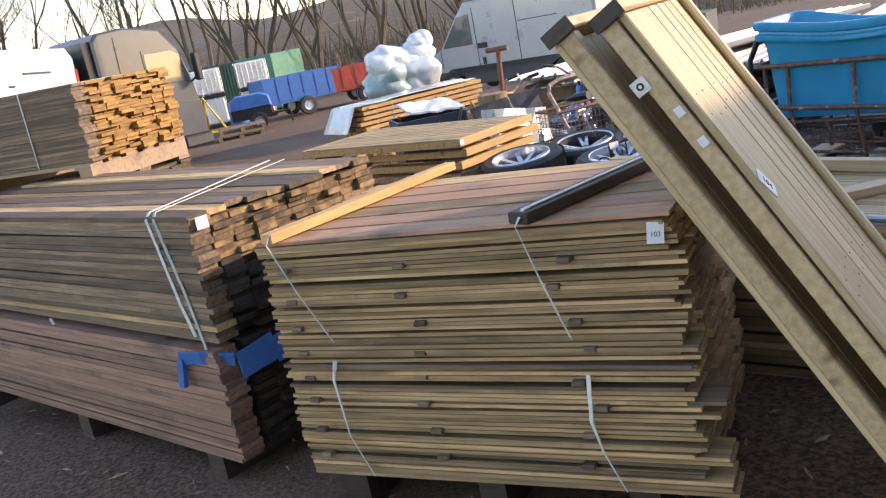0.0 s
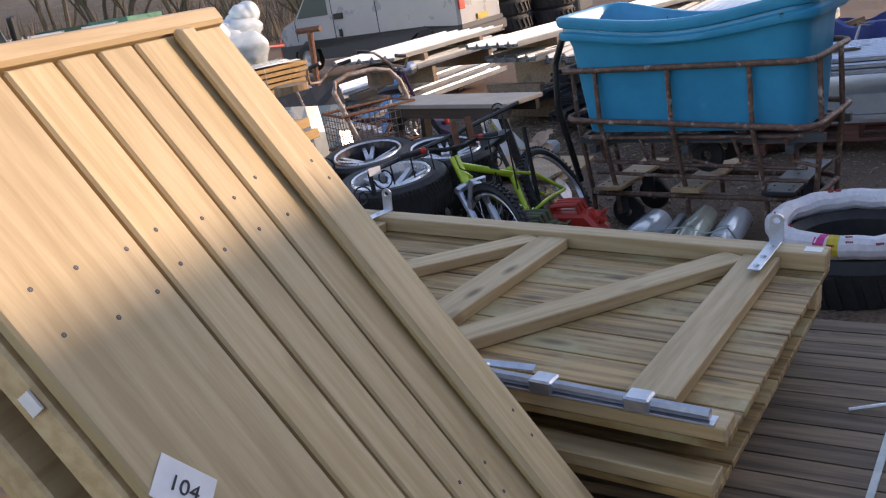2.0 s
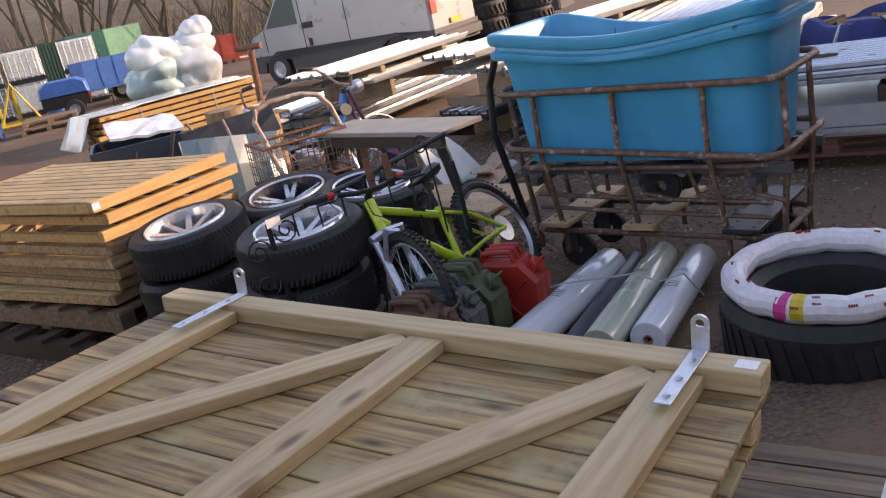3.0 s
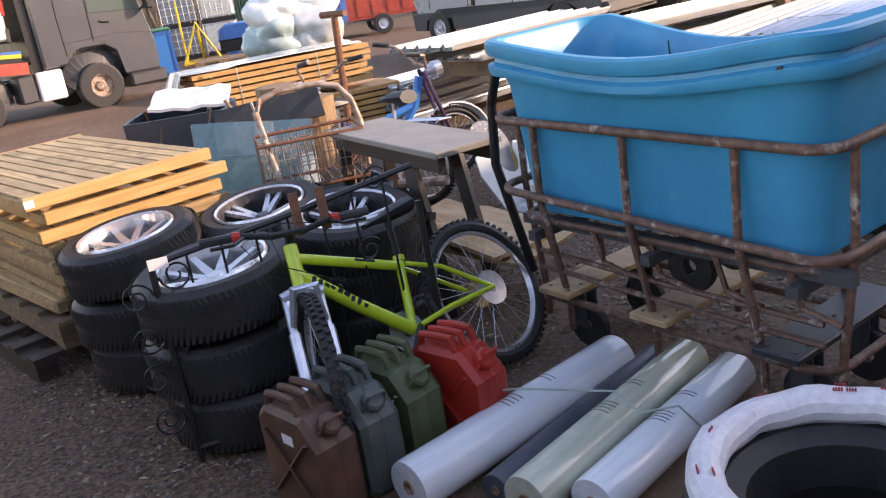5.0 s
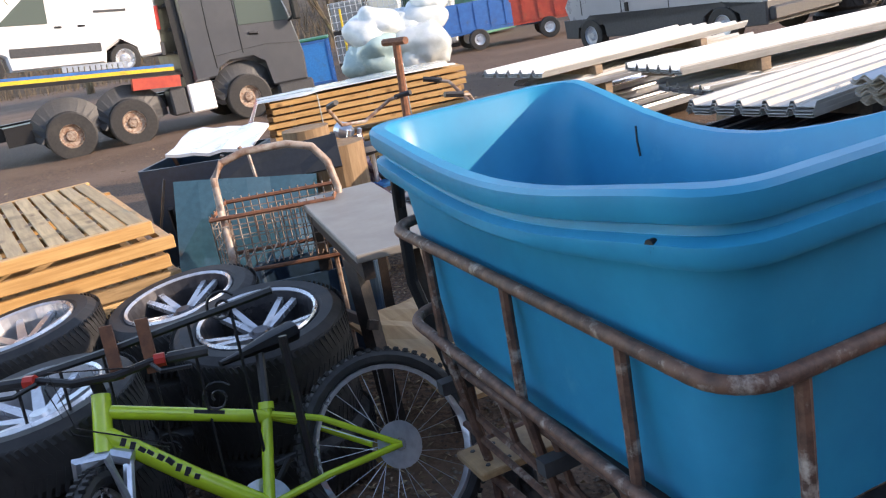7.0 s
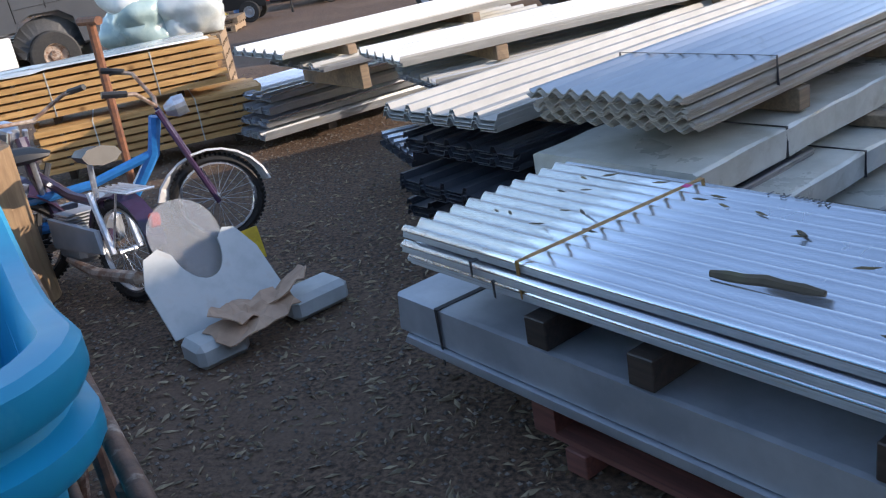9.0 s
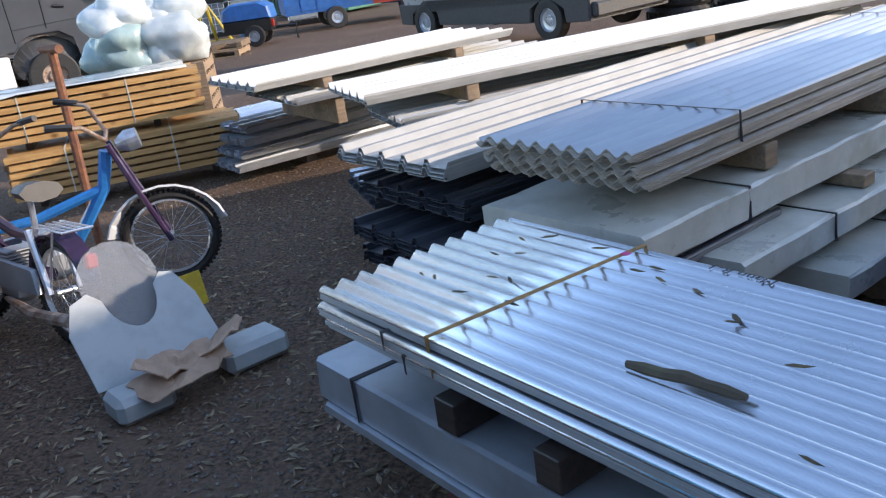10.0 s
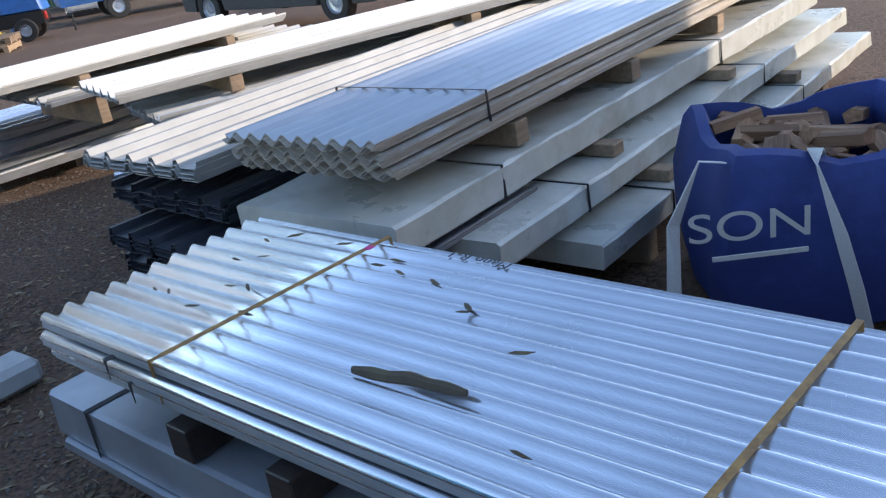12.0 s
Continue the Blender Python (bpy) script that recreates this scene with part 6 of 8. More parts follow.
# ---- film rolls, wrapped tyre ----
def build_roll(p, q, r, material, label):
    p, q = Vector(p), Vector(q)
    d = q - p
    t = thing("film_roll", Matrix.Translation(p) @ d.to_track_quat("X", "Z").to_matrix().to_4x4(), label, "plastic roll", "film rolls")
    L = d.length
    bm = BM()
    prof = [(r * 0.28, 0), (r * 0.97, 0), (r, 0.008), (r * 1.005, L * 0.3), (r * 0.995, L * 0.6), (r, L - 0.008), (r * 0.97, L), (r * 0.28, L)]
    lathe(bm, prof, 28, pose(0, 0, 0, 0, 90))
    part("film", bm, material, t, smooth=True)
    bm = BM()
    lathe(bm, [(r * 0.22, -0.004), (r * 0.278, -0.004), (r * 0.278, L + 0.004), (r * 0.22, L + 0.004)], 16, pose(0, 0, 0, 0, 90))
    part("core", bm, CARD, t, "cardboard core")
    for x in (0.42, 0.44, 0.46, 0.48, 0.62, 0.64):
        bm = BM()
        a0 = math.radians(250)
        sweep(bm, [(L * x, r * 1.004 * math.cos(a0 + k * 0.16), r * 1.004 * math.sin(a0 + k * 0.16) * -1) for k in range(8)], 0, 4, flat=(0.004, 0.001))
        part("print_line", bm, DGREY, t)


for a, b, r, mm, lab in (((1.77, 5.14, 0.095), (2.43, 5.97, 0.095), 0.09, FILM, "shiny clear plastic film roll lying on the ground"), ((2.04, 5.16, 0.06), (2.58, 6.02, 0.06), 0.055, DARK_SHEET, "thin dark roll of sheeting on the ground"), ((2.14, 5.07, 0.085), (2.70, 5.95, 0.085), 0.08, FILM_Y, "yellowish clear plastic film roll on the ground"), ((2.34, 5.05, 0.082), (2.85, 5.82, 0.082), 0.078, FILM, "torn clear plastic film roll on the ground")):
    build_roll(a, b, r, mm, lab)
bm = BM()
sweep(bm, [(1.92, 5.62, 0.16), (2.10, 5.50, 0.228), (2.30, 5.50, 0.21), (2.42, 5.47, 0.215), (2.50, 5.35, 0.20), (2.62, 5.38, 0.20), (2.72, 5.44, 0.05)], 0.004, 5)
tw = part("baler_twine", bm, TWINE)
tagged(tw, "thin pale green twine tied over the rolls", "twine")


def build_wrapped_tyre():
    c, r = (2.985, 4.76), 0.345
    t = thing("wide_tyre", pose(c[0], c[1], 0, 0, 0, 0), "wide black tyre standing flat on the ground", "tyre")
    bm = BM()
    lathe(bm, [(0.27, 0.02), (0.36, 0.0), (0.40, 0.05), (0.405, 0.24), (0.38, 0.29), (0.30, 0.30), (0.25, 0.27), (0.24, 0.15)], 40)
    for i in range(40):
        cbox(bm, (0.403, 0, 0.145), (0.012, 0.03, 0.17), pose(0, 0, 0, 0, 0, 9 * i) @ pose(0, 0, 0, 14))
    part("carcass", bm, RUBBER, t)
    w = thing("wrapped_hose_ring", pose(c[0], c[1], 0.34, 0, 0, 0), "ring wrapped in white printed plastic tape, lying on the tyre", "wrapped ring")
    bm = BM()
    n = 60
    rng = random.Random(2)
    pts = [(r * math.cos(6.2832 * k / n), r * math.sin(6.2832 * k / n), 0.004 * math.sin(k * 1.3)) for k in range(n)]
    sweep(bm, pts, 0.05, 12, closed=True, radii=[0.05 + rng.uniform(-0.0025, 0.0025) for _ in pts])
    part("wrapping", bm, mat("white_printed_wrap", (0.74, 0.72, 0.74), (0.64, 0.62, 0.65), 0.35, grain=(40, 40, 40), bump=0.2, stain=(0.58, 0.40, 0.44), stain_scale=26, stain_at=0.62, vary=0), w)
    for k in range(26):
        a = rng.uniform(0, 6.28)
        bm = BM()
        ph = rng.uniform(0.3, 2.0)
        for i in range(4):
            aa = a + i * 0.02
            rr = r + 0.051 * math.cos(ph)
            cbox(bm, (rr * math.cos(aa), rr * math.sin(aa), 0.0525 * math.sin(ph)), (0.004, 0.006, 0.01))
        q = part("printed_mark", bm, INKRED, w)
        q["kind"] = "stuff"
    for a0, m0 in ((3.75, PINKP), (3.90, YELP)):
        bm = BM()
        sweep(bm, [(r * math.cos(a0 + k * 0.03), r * math.sin(a0 + k * 0.03), 0) for k in range(5)], 0.0525, 12)
        part("tape_label", bm, m0, w, "pink and yellow tape label")


build_wrapped_tyre()

# ---- trolley, table, scrap behind the wheels ----
def build_basket_trolley():
    t = thing("basket_trolley", pose(0.66, 7.17, 0, 0, 0, 25), "rusty white tubular trolley with a wire basket", "trolley")
    W = 0.56
    bm = BM()
    sweep(bm, [(0.09, -0.11, 0.40), (0.07, -0.08, 0.66), (0.045, 0.03, 0.86), (0.03, 0.11, 1.0), (0.07, 0.15, 1.06), (0.18, 0.17, 1.09), (0.38, 0.17, 1.09), (0.49, 0.16, 1.06), (0.55, 0.14, 0.98), (0.575, 0.11, 0.86), (0.57, 0.06, 0.62)], 0.018, 10)
    part("handle", bm, RUSTW, t, smooth=True)
    D = 0.34
    for z in (0.84, 0.58):
        bm = BM()
        sweep(bm, [(0, -0.02, z), (W, -0.02, z), (W, D, z), (0, D, z)], 0.010, 6, closed=True)
        part("basket_rim", bm, RUSTO, t)
    bm = BM()
    for k in range(15):
        x = W * k / 14
        for y in (-0.02, D):
            sweep(bm, [(x, y, 0.60), (x, y, 0.86)], 0.0035, 4)
    for k in range(8):
        y = -0.02 + (D + 0.02) * k / 7
        for x in (0, W):
            sweep(bm, [(x, y, 0.60), (x, y, 0.86)], 0.0035, 4)
    for z in (0.65, 0.70, 0.75, 0.80):
        sweep(bm, [(0, -0.02, z), (W, -0.02, z), (W, D, z), (0, D, z)], 0.0035, 4, closed=True)
    for k in range(12):
        sweep(bm, [(W * k / 11, -0.02, 0.60), (W * k / 11, D, 0.60)], 0.0035, 4)
    q = part("wire_mesh", bm, RUSTW, t)
    q["kind"] = "stuff"
    for x, y in ((0.05, 0.02), (W - 0.05, 0.02), (0.05, D - 0.04), (W - 0.05, D - 0.04)):
        bm = BM()
        sweep(bm, [(x, y, 0.595), (x, y, 0.1)], 0.012, 6)
        leg = part("leg", bm, RUSTW, t)
        bm = BM()
        lathe(bm, [(0.01, -0.012), (0.05, -0.012), (0.05, 0.012), (0.01, 0.012)], 14, pose(x, y, 0.05, 90))
        part("castor", bm, BLACKP, leg)


build_basket_trolley()


def build_table():
    a, b = Vector((0.955, 7.44, 0)), Vector((1.72, 6.56, 0))
    d = b - a
    t = thing("bench_table", pose(a.x, a.y, 0, 0, 0, heading(d.x, d.y)), "low workbench with a worn grey board top and dark splayed legs", "table")
    L, W = d.length, 0.36
    bm = BM()
    box(bm, 0, 0, 0.805, L, W, 0.835, bevel=0.004)
    part("tabletop", bm, BOARD_G, t)
    bm = BM()
    box(bm, 0.02, 0.02, 0.735, L - 0.02, 0.06, 0.803)
    box(bm, 0.02, W - 0.06, 0.735, L - 0.02, W - 0.02, 0.803)
    part("apron", bm, W_DARK, t)
    for x, dx in ((0.08, -0.05), (L - 0.35, 0.22)):
        for y in (0.05, W - 0.05):
            bm = BM()
            sweep(bm, [(x, y, 0.734), (x + dx, y, 0.0)], 0.04, 4)
            part("leg", bm, W_DARK, t)
    bm = BM()
    sweep(bm, [(0.1, 0.05, 0.3), (L - 0.2, 0.05, 0.5)], 0.025, 4)
    part("stretcher", bm, W_DARK, t)


build_table()


def build_sheet_board(name, m, L, W, T, material, label, cat="board"):
    bm = BM()
    rng = random.Random(int(L * 1000))
    n = 6
    top = [[bm.verts.new((L * i / n, W * j / 3, T + 0.012 * rng.uniform(-1, 1))) for i in range(n + 1)] for j in range(4)]
    bot = [[bm.verts.new(Vector(v.co) - Vector((0, 0, T))) for v in row] for row in top]
    for j in range(3):
        for i in range(n):
            bm.faces.new((top[j][i], top[j][i + 1], top[j + 1][i + 1], top[j + 1][i]))
            bm.faces.new((bot[j][i], bot[j + 1][i], bot[j + 1][i + 1], bot[j][i + 1]))
    for i in range(n):
        bm.faces.new((top[0][i], bot[0][i], bot[0][i + 1], top[0][i + 1]))
        bm.faces.new((top[3][i], top[3][i + 1], bot[3][i + 1], bot[3][i]))
    for j in range(3):
        bm.faces.new((top[j][0], top[j + 1][0], bot[j + 1][0], bot[j][0]))
        bm.faces.new((top[j][n], bot[j][n], bot[j + 1][n], top[j + 1][n]))
    o = part(name, bm, material)
    o.matrix_world = m
    tagged(o, label, cat)


build_sheet_board("plywood_sheet", pose(1.22, 7.22, 0.28, 4, 2, -38), 1.0, 0.5, 0.02, W_PLY, "worn plywood sheet lying beside the wheels", "plywood")
build_sheet_board("plywood_sheet", pose(1.30, 7.12, 0.36, -3, 4, -40), 0.8, 0.36, 0.02, W_PLY, "split plywood offcut lying on scrap", "plywood")
build_sheet_board("car_panel", pose(0.12, 7.45, 0.35, 70, 10, 40), 0.75, 0.62, 0.02, TEAL, "dark teal car body panel standing among scrap", "car panel")
build_sheet_board("car_panel", pose(-0.62, 8.45, 0.92, 8, 4, 20), 0.55, 0.55, 0.02, WHITEP, "white car bonnet panel lying on scrap", "car panel")
build_sheet_board("rubber_mat", pose(0.0, 8.15, 0.72, 62, -4, 24), 0.7, 0.2, 0.02, BLACKP, "black plastic bumper sheet standing on edge", "plastic sheet")


def build_bin(m, L, W, H, material, label):
    t = thing("plastic_crate", m, label, "crate", "crates and boxes")
    bm = BM()
    o = rounded_loop(0, 0, L, W, 0.03, 3)
    lo = [(x * 0.94 + L * 0.03, y * 0.94 + W * 0.03) for x, y in o]
    inn = [(x * 0.93 + L * 0.035, y * 0.93 + W * 0.035) for x, y in o]
    inl = [(x * 0.88 + L * 0.06, y * 0.88 + W * 0.06) for x, y in o]
    loops = [[bm.verts.new((x, y, z)) for x, y in q] for q, z in ((lo, 0), (o, H), (inn, H), (inl, 0.02))]
    n = len(o)
    for A, B in zip(loops, loops[1:]):
        for i in range(n):
            bm.faces.new((A[i], A[(i + 1) % n], B[(i + 1) % n], B[i]))
    bm.faces.new(loops[0][::-1])
    bm.faces.new(loops[-1])
    part("shell", bm, material, t)


NAVYP = mat("navy_plastic", (0.02, 0.045, 0.08), (0.015, 0.035, 0.06), 0.4, bump=0.03)
build_bin(pose(0.75, 7.2, 0.0, 0, 0, 30), 0.6, 0.4, 0.5, NAVYP, "dark navy plastic crate under the trolley")
build_bin(pose(-0.1, 7.9, 0.0, 0, 0, 40), 0.7, 0.5, 0.62, BLACKP, "black plastic crate among scrap")
build_bin(pose(-0.75, 8.3, 0.0, 0, 0, 15), 0.7, 0.6, 0.88, NAVYP, "dark plastic bin among scrap")
build_bin(pose(-0.25, 7.55, 0.0, 0, 0, 55), 0.45, 0.35, 0.35, BLACKP, "black plastic crate among scrap")
rng = random.Random(77)
for k in range(16):
    x, y, z = rng.uniform(-0.9, 0.9), rng.uniform(7.6, 8.9), rng.uniform(0.3, 0.95)
    a, l = rng.uniform(0, 6.28), rng.uniform(0.4, 0.9)
    bm = BM()
    p0 = Vector((x, y, 0.02))
    p1 = p0 + Vector((math.cos(a) * l * 0.5, math.sin(a) * l * 0.5, z))
    sweep(bm, [p0, (p0 + p1) / 2 + Vector((0, 0, 0.08)), p1], rng.uniform(0.008, 0.02), 6)
    o = part("scrap_bar", bm, rng.choice((RUSTO, BLACK, RUSTW, DGREY)))
    tagged(o, "bent scrap metal bar leaning in the scrap heap", "scrap bar", "scrap heap")


def build_log(m, r, h, label):
    t = thing("sawn_log", m, label, "log")
    bm = BM()
    lathe(bm, [(r * 1.05, 0), (r, h * 0.3), (r * 0.97, h * 0.7), (r, h), (0.001, h + 0.002)], 18, close=False)
    part("bark", bm, mat("log_wood", (0.36, 0.24, 0.13), (0.24, 0.15, 0.08), 0.75, grain=(18, 18, 3), bump=0.4), t, smooth=False)


build_log(pose(0.45, 8.75, 0.0), 0.16, 0.85, "pale sawn log standing upright among scrap")
build_log(pose(0.18, 8.85, 0.0), 0.15, 0.95, "brown bark-covered log standing upright among scrap")



# ---- sheet metal stacks ----
def wave_outline(W, kind, n):
    """Points (y, z) across a sheet's width."""
    if kind == "wave":
        m = n * 8
        return [(W * i / m, 0.014 * math.sin(2 * math.pi * n * i / m)) for i in range(m + 1)]
    pts, p = [], W / n
    for k in range(n):
        y = k * p
        pts += [(y, 0.032 if k == 0 else 0.0), (y + p * 0.08, 0.0), (y + p * 0.70, 0.0), (y + p * 0.79, 0.032), (y + p * 0.92, 0.032)]
    pts.append((W, 0.0))
    return pts


def sheet_piece(L, W, kind, n, thick=0.004):
    pts = wave_outline(W, kind, n)
    bm = BM()
    top = [[bm.verts.new((x, y, z)) for y, z in pts] for x in (0, L * 0.35, L * 0.7, L)]
    bot = [[bm.verts.new((x, y, z - thick)) for y, z in pts] for x in (0, L * 0.35, L * 0.7, L)]
    k = len(pts)
    for R, flip in ((top, False), (bot, True)):
        for A, B in zip(R, R[1:]):
            for i in range(k - 1):
                q = (A[i], B[i], B[i + 1], A[i + 1])
                f = bm.faces.new(q[::-1] if flip else q)
                f.smooth = kind == "wave"
    for A, B in ((top[0], bot[0]), (top[-1], bot[-1])):
        for i in range(k - 1):
            bm.faces.new((A[i], A[i + 1], B[i + 1], B[i]))
    for i in (0, k - 1):
        for j in range(3):
            bm.faces.new((top[j][i], bot[j][i], bot[j + 1][i], top[j + 1][i]))
    bmesh.ops.recalc_face_normals(bm, faces=bm.faces[:])
    return bm


def sheet_stack(m, L, W, kind, n, zs, material, label, edge=None, jit=0.02, seed=1, group="sheet metal stacks"):
    """Sheets lying on one another; zs are the heights of the pieces."""
    rng = random.Random(seed)
    t = thing("sheet_stack", m, label, "metal sheets", group)
    s0 = part("sheet", sheet_piece(L, W, kind, n), material, t)
    s0.location = (0, 0, zs[0])
    s1 = part("sheet", sheet_piece(L, W, kind, n), edge or material, t)
    free = 0.0 if kind == "wave" else 1.0
    s1.location = (rng.uniform(-jit, jit), rng.uniform(-jit, jit) * free, zs[1])
    for z in zs[2:]:
        share("sheet", s1, pose(rng.uniform(-jit, jit), rng.uniform(-jit, jit) * 0.6 * free, z, 0, 0, rng.uniform(-0.15, 0.15) * free), t)
    return t


def bearers(m, items, material, label="rough timber bearers between sheet stacks"):
    for x, y0, y1, z0, z1 in items:
        bm = BM()
        box(bm, x, y0, z0, x + 0.09, y1, z1, bevel=0.004)
        o = part("timber_bearer", bm, material)
        o.matrix_world = m
        tagged(o, label, "bearer", "timber bearers")


def long_wrap(m, L, W, z0, z1, label, material):
    """A long flat bundle wrapped in dirty polythene; x along it."""
    t = thing("wrapped_bundle", m, label, "wrapped bundle", "long wrapped bundles")
    bm = BM()
    rng = random.Random(int(z0 * 1000))
    nx = 26
    sec = [(0.0, z0 + 0.01), (0.0, z1 - 0.01), (0.012, z1), (W * 0.5, z1 - 0.004), (W - 0.012, z1), (W, z1 - 0.012), (W, z0 + 0.01), (W - 0.01, z0), (0.01, z0)]
    rings = []
    for i in range(nx + 1):
        rings.append([bm.verts.new((L * i / nx, y + rng.uniform(-0.006, 0.006), z + rng.uniform(-0.005, 0.004))) for y, z in sec])
    k = len(sec)
    for A, B in zip(rings, rings[1:]):
        for i in range(k):
            bm.faces.new((A[i], A[(i + 1) % k], B[(i + 1) % k], B[i]))
    bm.faces.new(rings[0])
    bm.faces.new(rings[-1][::-1])
    bmesh.ops.recalc_face_normals(bm, faces=bm.faces[:])
    part("wrapping", bm, material, t)
    for x in (0.62, L * 0.62):
        bm = BM()
        strap(bm, [(x, -0.004, z0), (x, -0.004, z1 + 0.003), (x, W + 0.006, z1 + 0.003), (x, W + 0.007, z0)], 0.016, 0.004)
        part("strap", bm, STRAP_B, t, "black strapping band")
    return t


NS = pose(3.047, 7.80, 0, 0, 0, -35.3) @ Matrix.Diagonal((0.95, 0.86, 0.932, 1))          # near sheets: x to the right, y to the back
for k, (zt, cnt) in enumerate(((0.715, 5), (0.668, 5), (0.621, 5))):
    sheet_stack(NS @ pose(0.012 * k, (0.0, -0.022, -0.006)[k], 0), 2.6, 0.93, "wave", 11, [zt - 0.0058 * i for i in range(cnt)], GALV, "stack of bright corrugated galvanised roofing sheets on bearers", seed=20 + k, jit=0.012, edge=GALV_OLD)
STR = thing("banding", NS, "rusty yellow steel banding over the corrugated sheets", "strapping")
for x in (0.66, 2.04):
    bm = BM()
    strap(bm, [(x - 0.06, -0.006, 0.60), (x - 0.06, -0.006, 0.726), (x - 0.04, 0.02, 0.736), (x, 0.92, 0.736), (x, 0.938, 0.60)], 0.016, 0.0025)
    part("band", bm, STRAP_Y, STR)
for x, zt in ((0.40, 0.678), (0.50, 0.632)):
    bm = BM()
    strap(bm, [(x, -0.03, zt - 0.045), (x, -0.03, zt + 0.012), (x + 0.01, 0.05, zt + 0.014)], 0.016, 0.003)
    part("band", bm, STRAP_B, STR, "black strapping band")
bm = BM()
box(bm, 0.652, 0.80, 0.7375, 0.677, 0.83, 0.7395)
part("seal", bm, PINKP, STR, "red banding seal")
text = text_mesh("marker_writing", "Mann R-1", 0.058, INK, NS @ pose(1.04, 0.88, 0.7335, 0, 0, 177))
tagged(text, "black marker handwriting along the corrugated sheet's edge", "writing")
bm = BM()
rb = random.Random(4)
pts = [(1.15 + 0.05 * i, 0.205 + 0.007 * i + rb.uniform(-0.005, 0.005), 0.744 + rb.uniform(-0.003, 0.003)) for i in range(7)]
sweep(bm, pts, 0.02, 7, radii=[0.010, 0.016, 0.015, 0.017, 0.014, 0.015, 0.009])
bk = part("bark_strip", bm, BARK, smooth=False)
bk.matrix_world = NS
tagged(bk, "broken strip of brown bark lying on the corrugated sheet", "bark")
lf = None
rl = random.Random(12)
for k in range(20):
    x, y = rl.uniform(0.2, 2.3), rl.uniform(0.08, 0.88)
    m = NS @ pose(x, y, 0.7315, rl.uniform(-6, 6), rl.uniform(-4, 4), rl.uniform(-35, 35)) @ Matrix.Scale(rl.uniform(0.7, 1.05), 4)
    if lf is None:
        bm = BM()
        P = [(-0.045, 0, 0.0), (-0.02, 0.008, 0.004), (0.015, 0.0075, 0.003), (0.045, 0.0, 0.006), (0.015, -0.0075, 0.0), (-0.02, -0.008, 0.0)]
        vs = [bm.verts.new(p) for p in P]
        ws = [bm.verts.new((p[0], p[1], p[2] + 0.0012)) for p in P]
        bm.faces.new(vs[::-1])
        bm.faces.new(ws)
        for i in range(6):
            bm.faces.new((vs[i], vs[(i + 1) % 6], ws[(i + 1) % 6], ws[i]))
        lf = part("willow_leaf", bm, LEAF)
        lf.matrix_world = m
        tagged(lf, "curled brown willow leaf lying on the sheet", "leaf", "leaves on the sheets")
    else:
        c = copy_thing(lf, m)
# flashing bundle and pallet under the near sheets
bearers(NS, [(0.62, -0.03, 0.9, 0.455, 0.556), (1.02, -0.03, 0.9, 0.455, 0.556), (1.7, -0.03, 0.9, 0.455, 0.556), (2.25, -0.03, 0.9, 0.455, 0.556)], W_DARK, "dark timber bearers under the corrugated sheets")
fb = thing("flashing_bundle", NS, "bundle of bent galvanised flashings banded in black", "metal flashings")
for k, (z0, z1, x0, dy) in enumerate(((0.30, 0.452, -0.10, -0.03), (0.265, 0.297, -0.06, -0.05), (0.235, 0.262, -0.02, -0.02))):
    bm = BM()
    panel_box(bm, [(x0, z0), (x0 + 2.45, z0), (x0 + 2.45, z1), (x0 + 0.02, z1)], dy, 0.86, 0.02)
    part("flashing", bm, GALV_OLD, fb)
bm = BM()
strap(bm, [(0.17, -0.036, 0.232), (0.17, -0.036, 0.454), (0.2, 0.86, 0.456), (0.2, 0.866, 0.25)], 0.02, 0.003)
part("strap", bm, STRAP_B, fb, "black strapping band")
build_pallet(NS @ pose(0.55, 0.02, 0.09), 1.7, 0.85, W_PALRED, "dark red pallet under the flashing bundle")
bearers(NS, [(0.7, 0.0, 0.86, 0.0, 0.088), (1.9, 0.0, 0.86, 0.0, 0.088)], W_PALRED, "dark red timber on the ground under the pallet")

C2 = pose(3.32, 8.835, 0, 0, 0, 57) @ Matrix.Diagonal((1, 0.88, 0.91, 1))             # x away from the viewer, y to the left
for k, zt in enumerate((0.965, 0.905, 0.845)):
    sheet_stack(C2 @ pose(0.02 * k, -0.86 - 0.012 * k, 0), 4.6, 0.86, "wave", 9, [zt - 0.008 * i for i in range(5)], (GALV_PALE, EDGE_T, EDGE_T)[k], "long stack of pale corrugated roofing sheets on timber bearers", seed=30 + k, edge=EDGE_T)
cb2 = thing("banding", C2, "thin black steel banding over long corrugated sheets", "strapping")
for x in (0.62, 3.0):
    bm = BM()
    strap(bm, [(x, -0.88, 0.84), (x, -0.875, 0.98), (x, 0.006, 0.982), (x, 0.012, 0.84)], 0.014, 0.0025)
    part("band", bm, STRAP_B, cb2)
bearers(C2, [(0.75, -0.9, 0.02, 0.69, 0.795), (1.75, -0.9, 0.02, 0.69, 0.795), (2.8, -0.9, 0.02, 0.69, 0.795), (3.9, -0.9, 0.02, 0.69, 0.795)], W_PALLET, "rough timber bearers under the long sheets")
TR = pose(3.985, 8.335, 0, 0, 0, 56.5) @ Matrix.Diagonal((1, 1, 0.905, 1))              # x away, y to the left
long_wrap(TR, 4.4, 0.80, 0.54, 0.683, "long flat flashing bundle in dirty polythene", WRAP)
long_wrap(TR @ pose(0.35, -0.15, 0), 4.2, 0.86, 0.35, 0.475, "long flat flashing bundle in dirty polythene", WRAP)
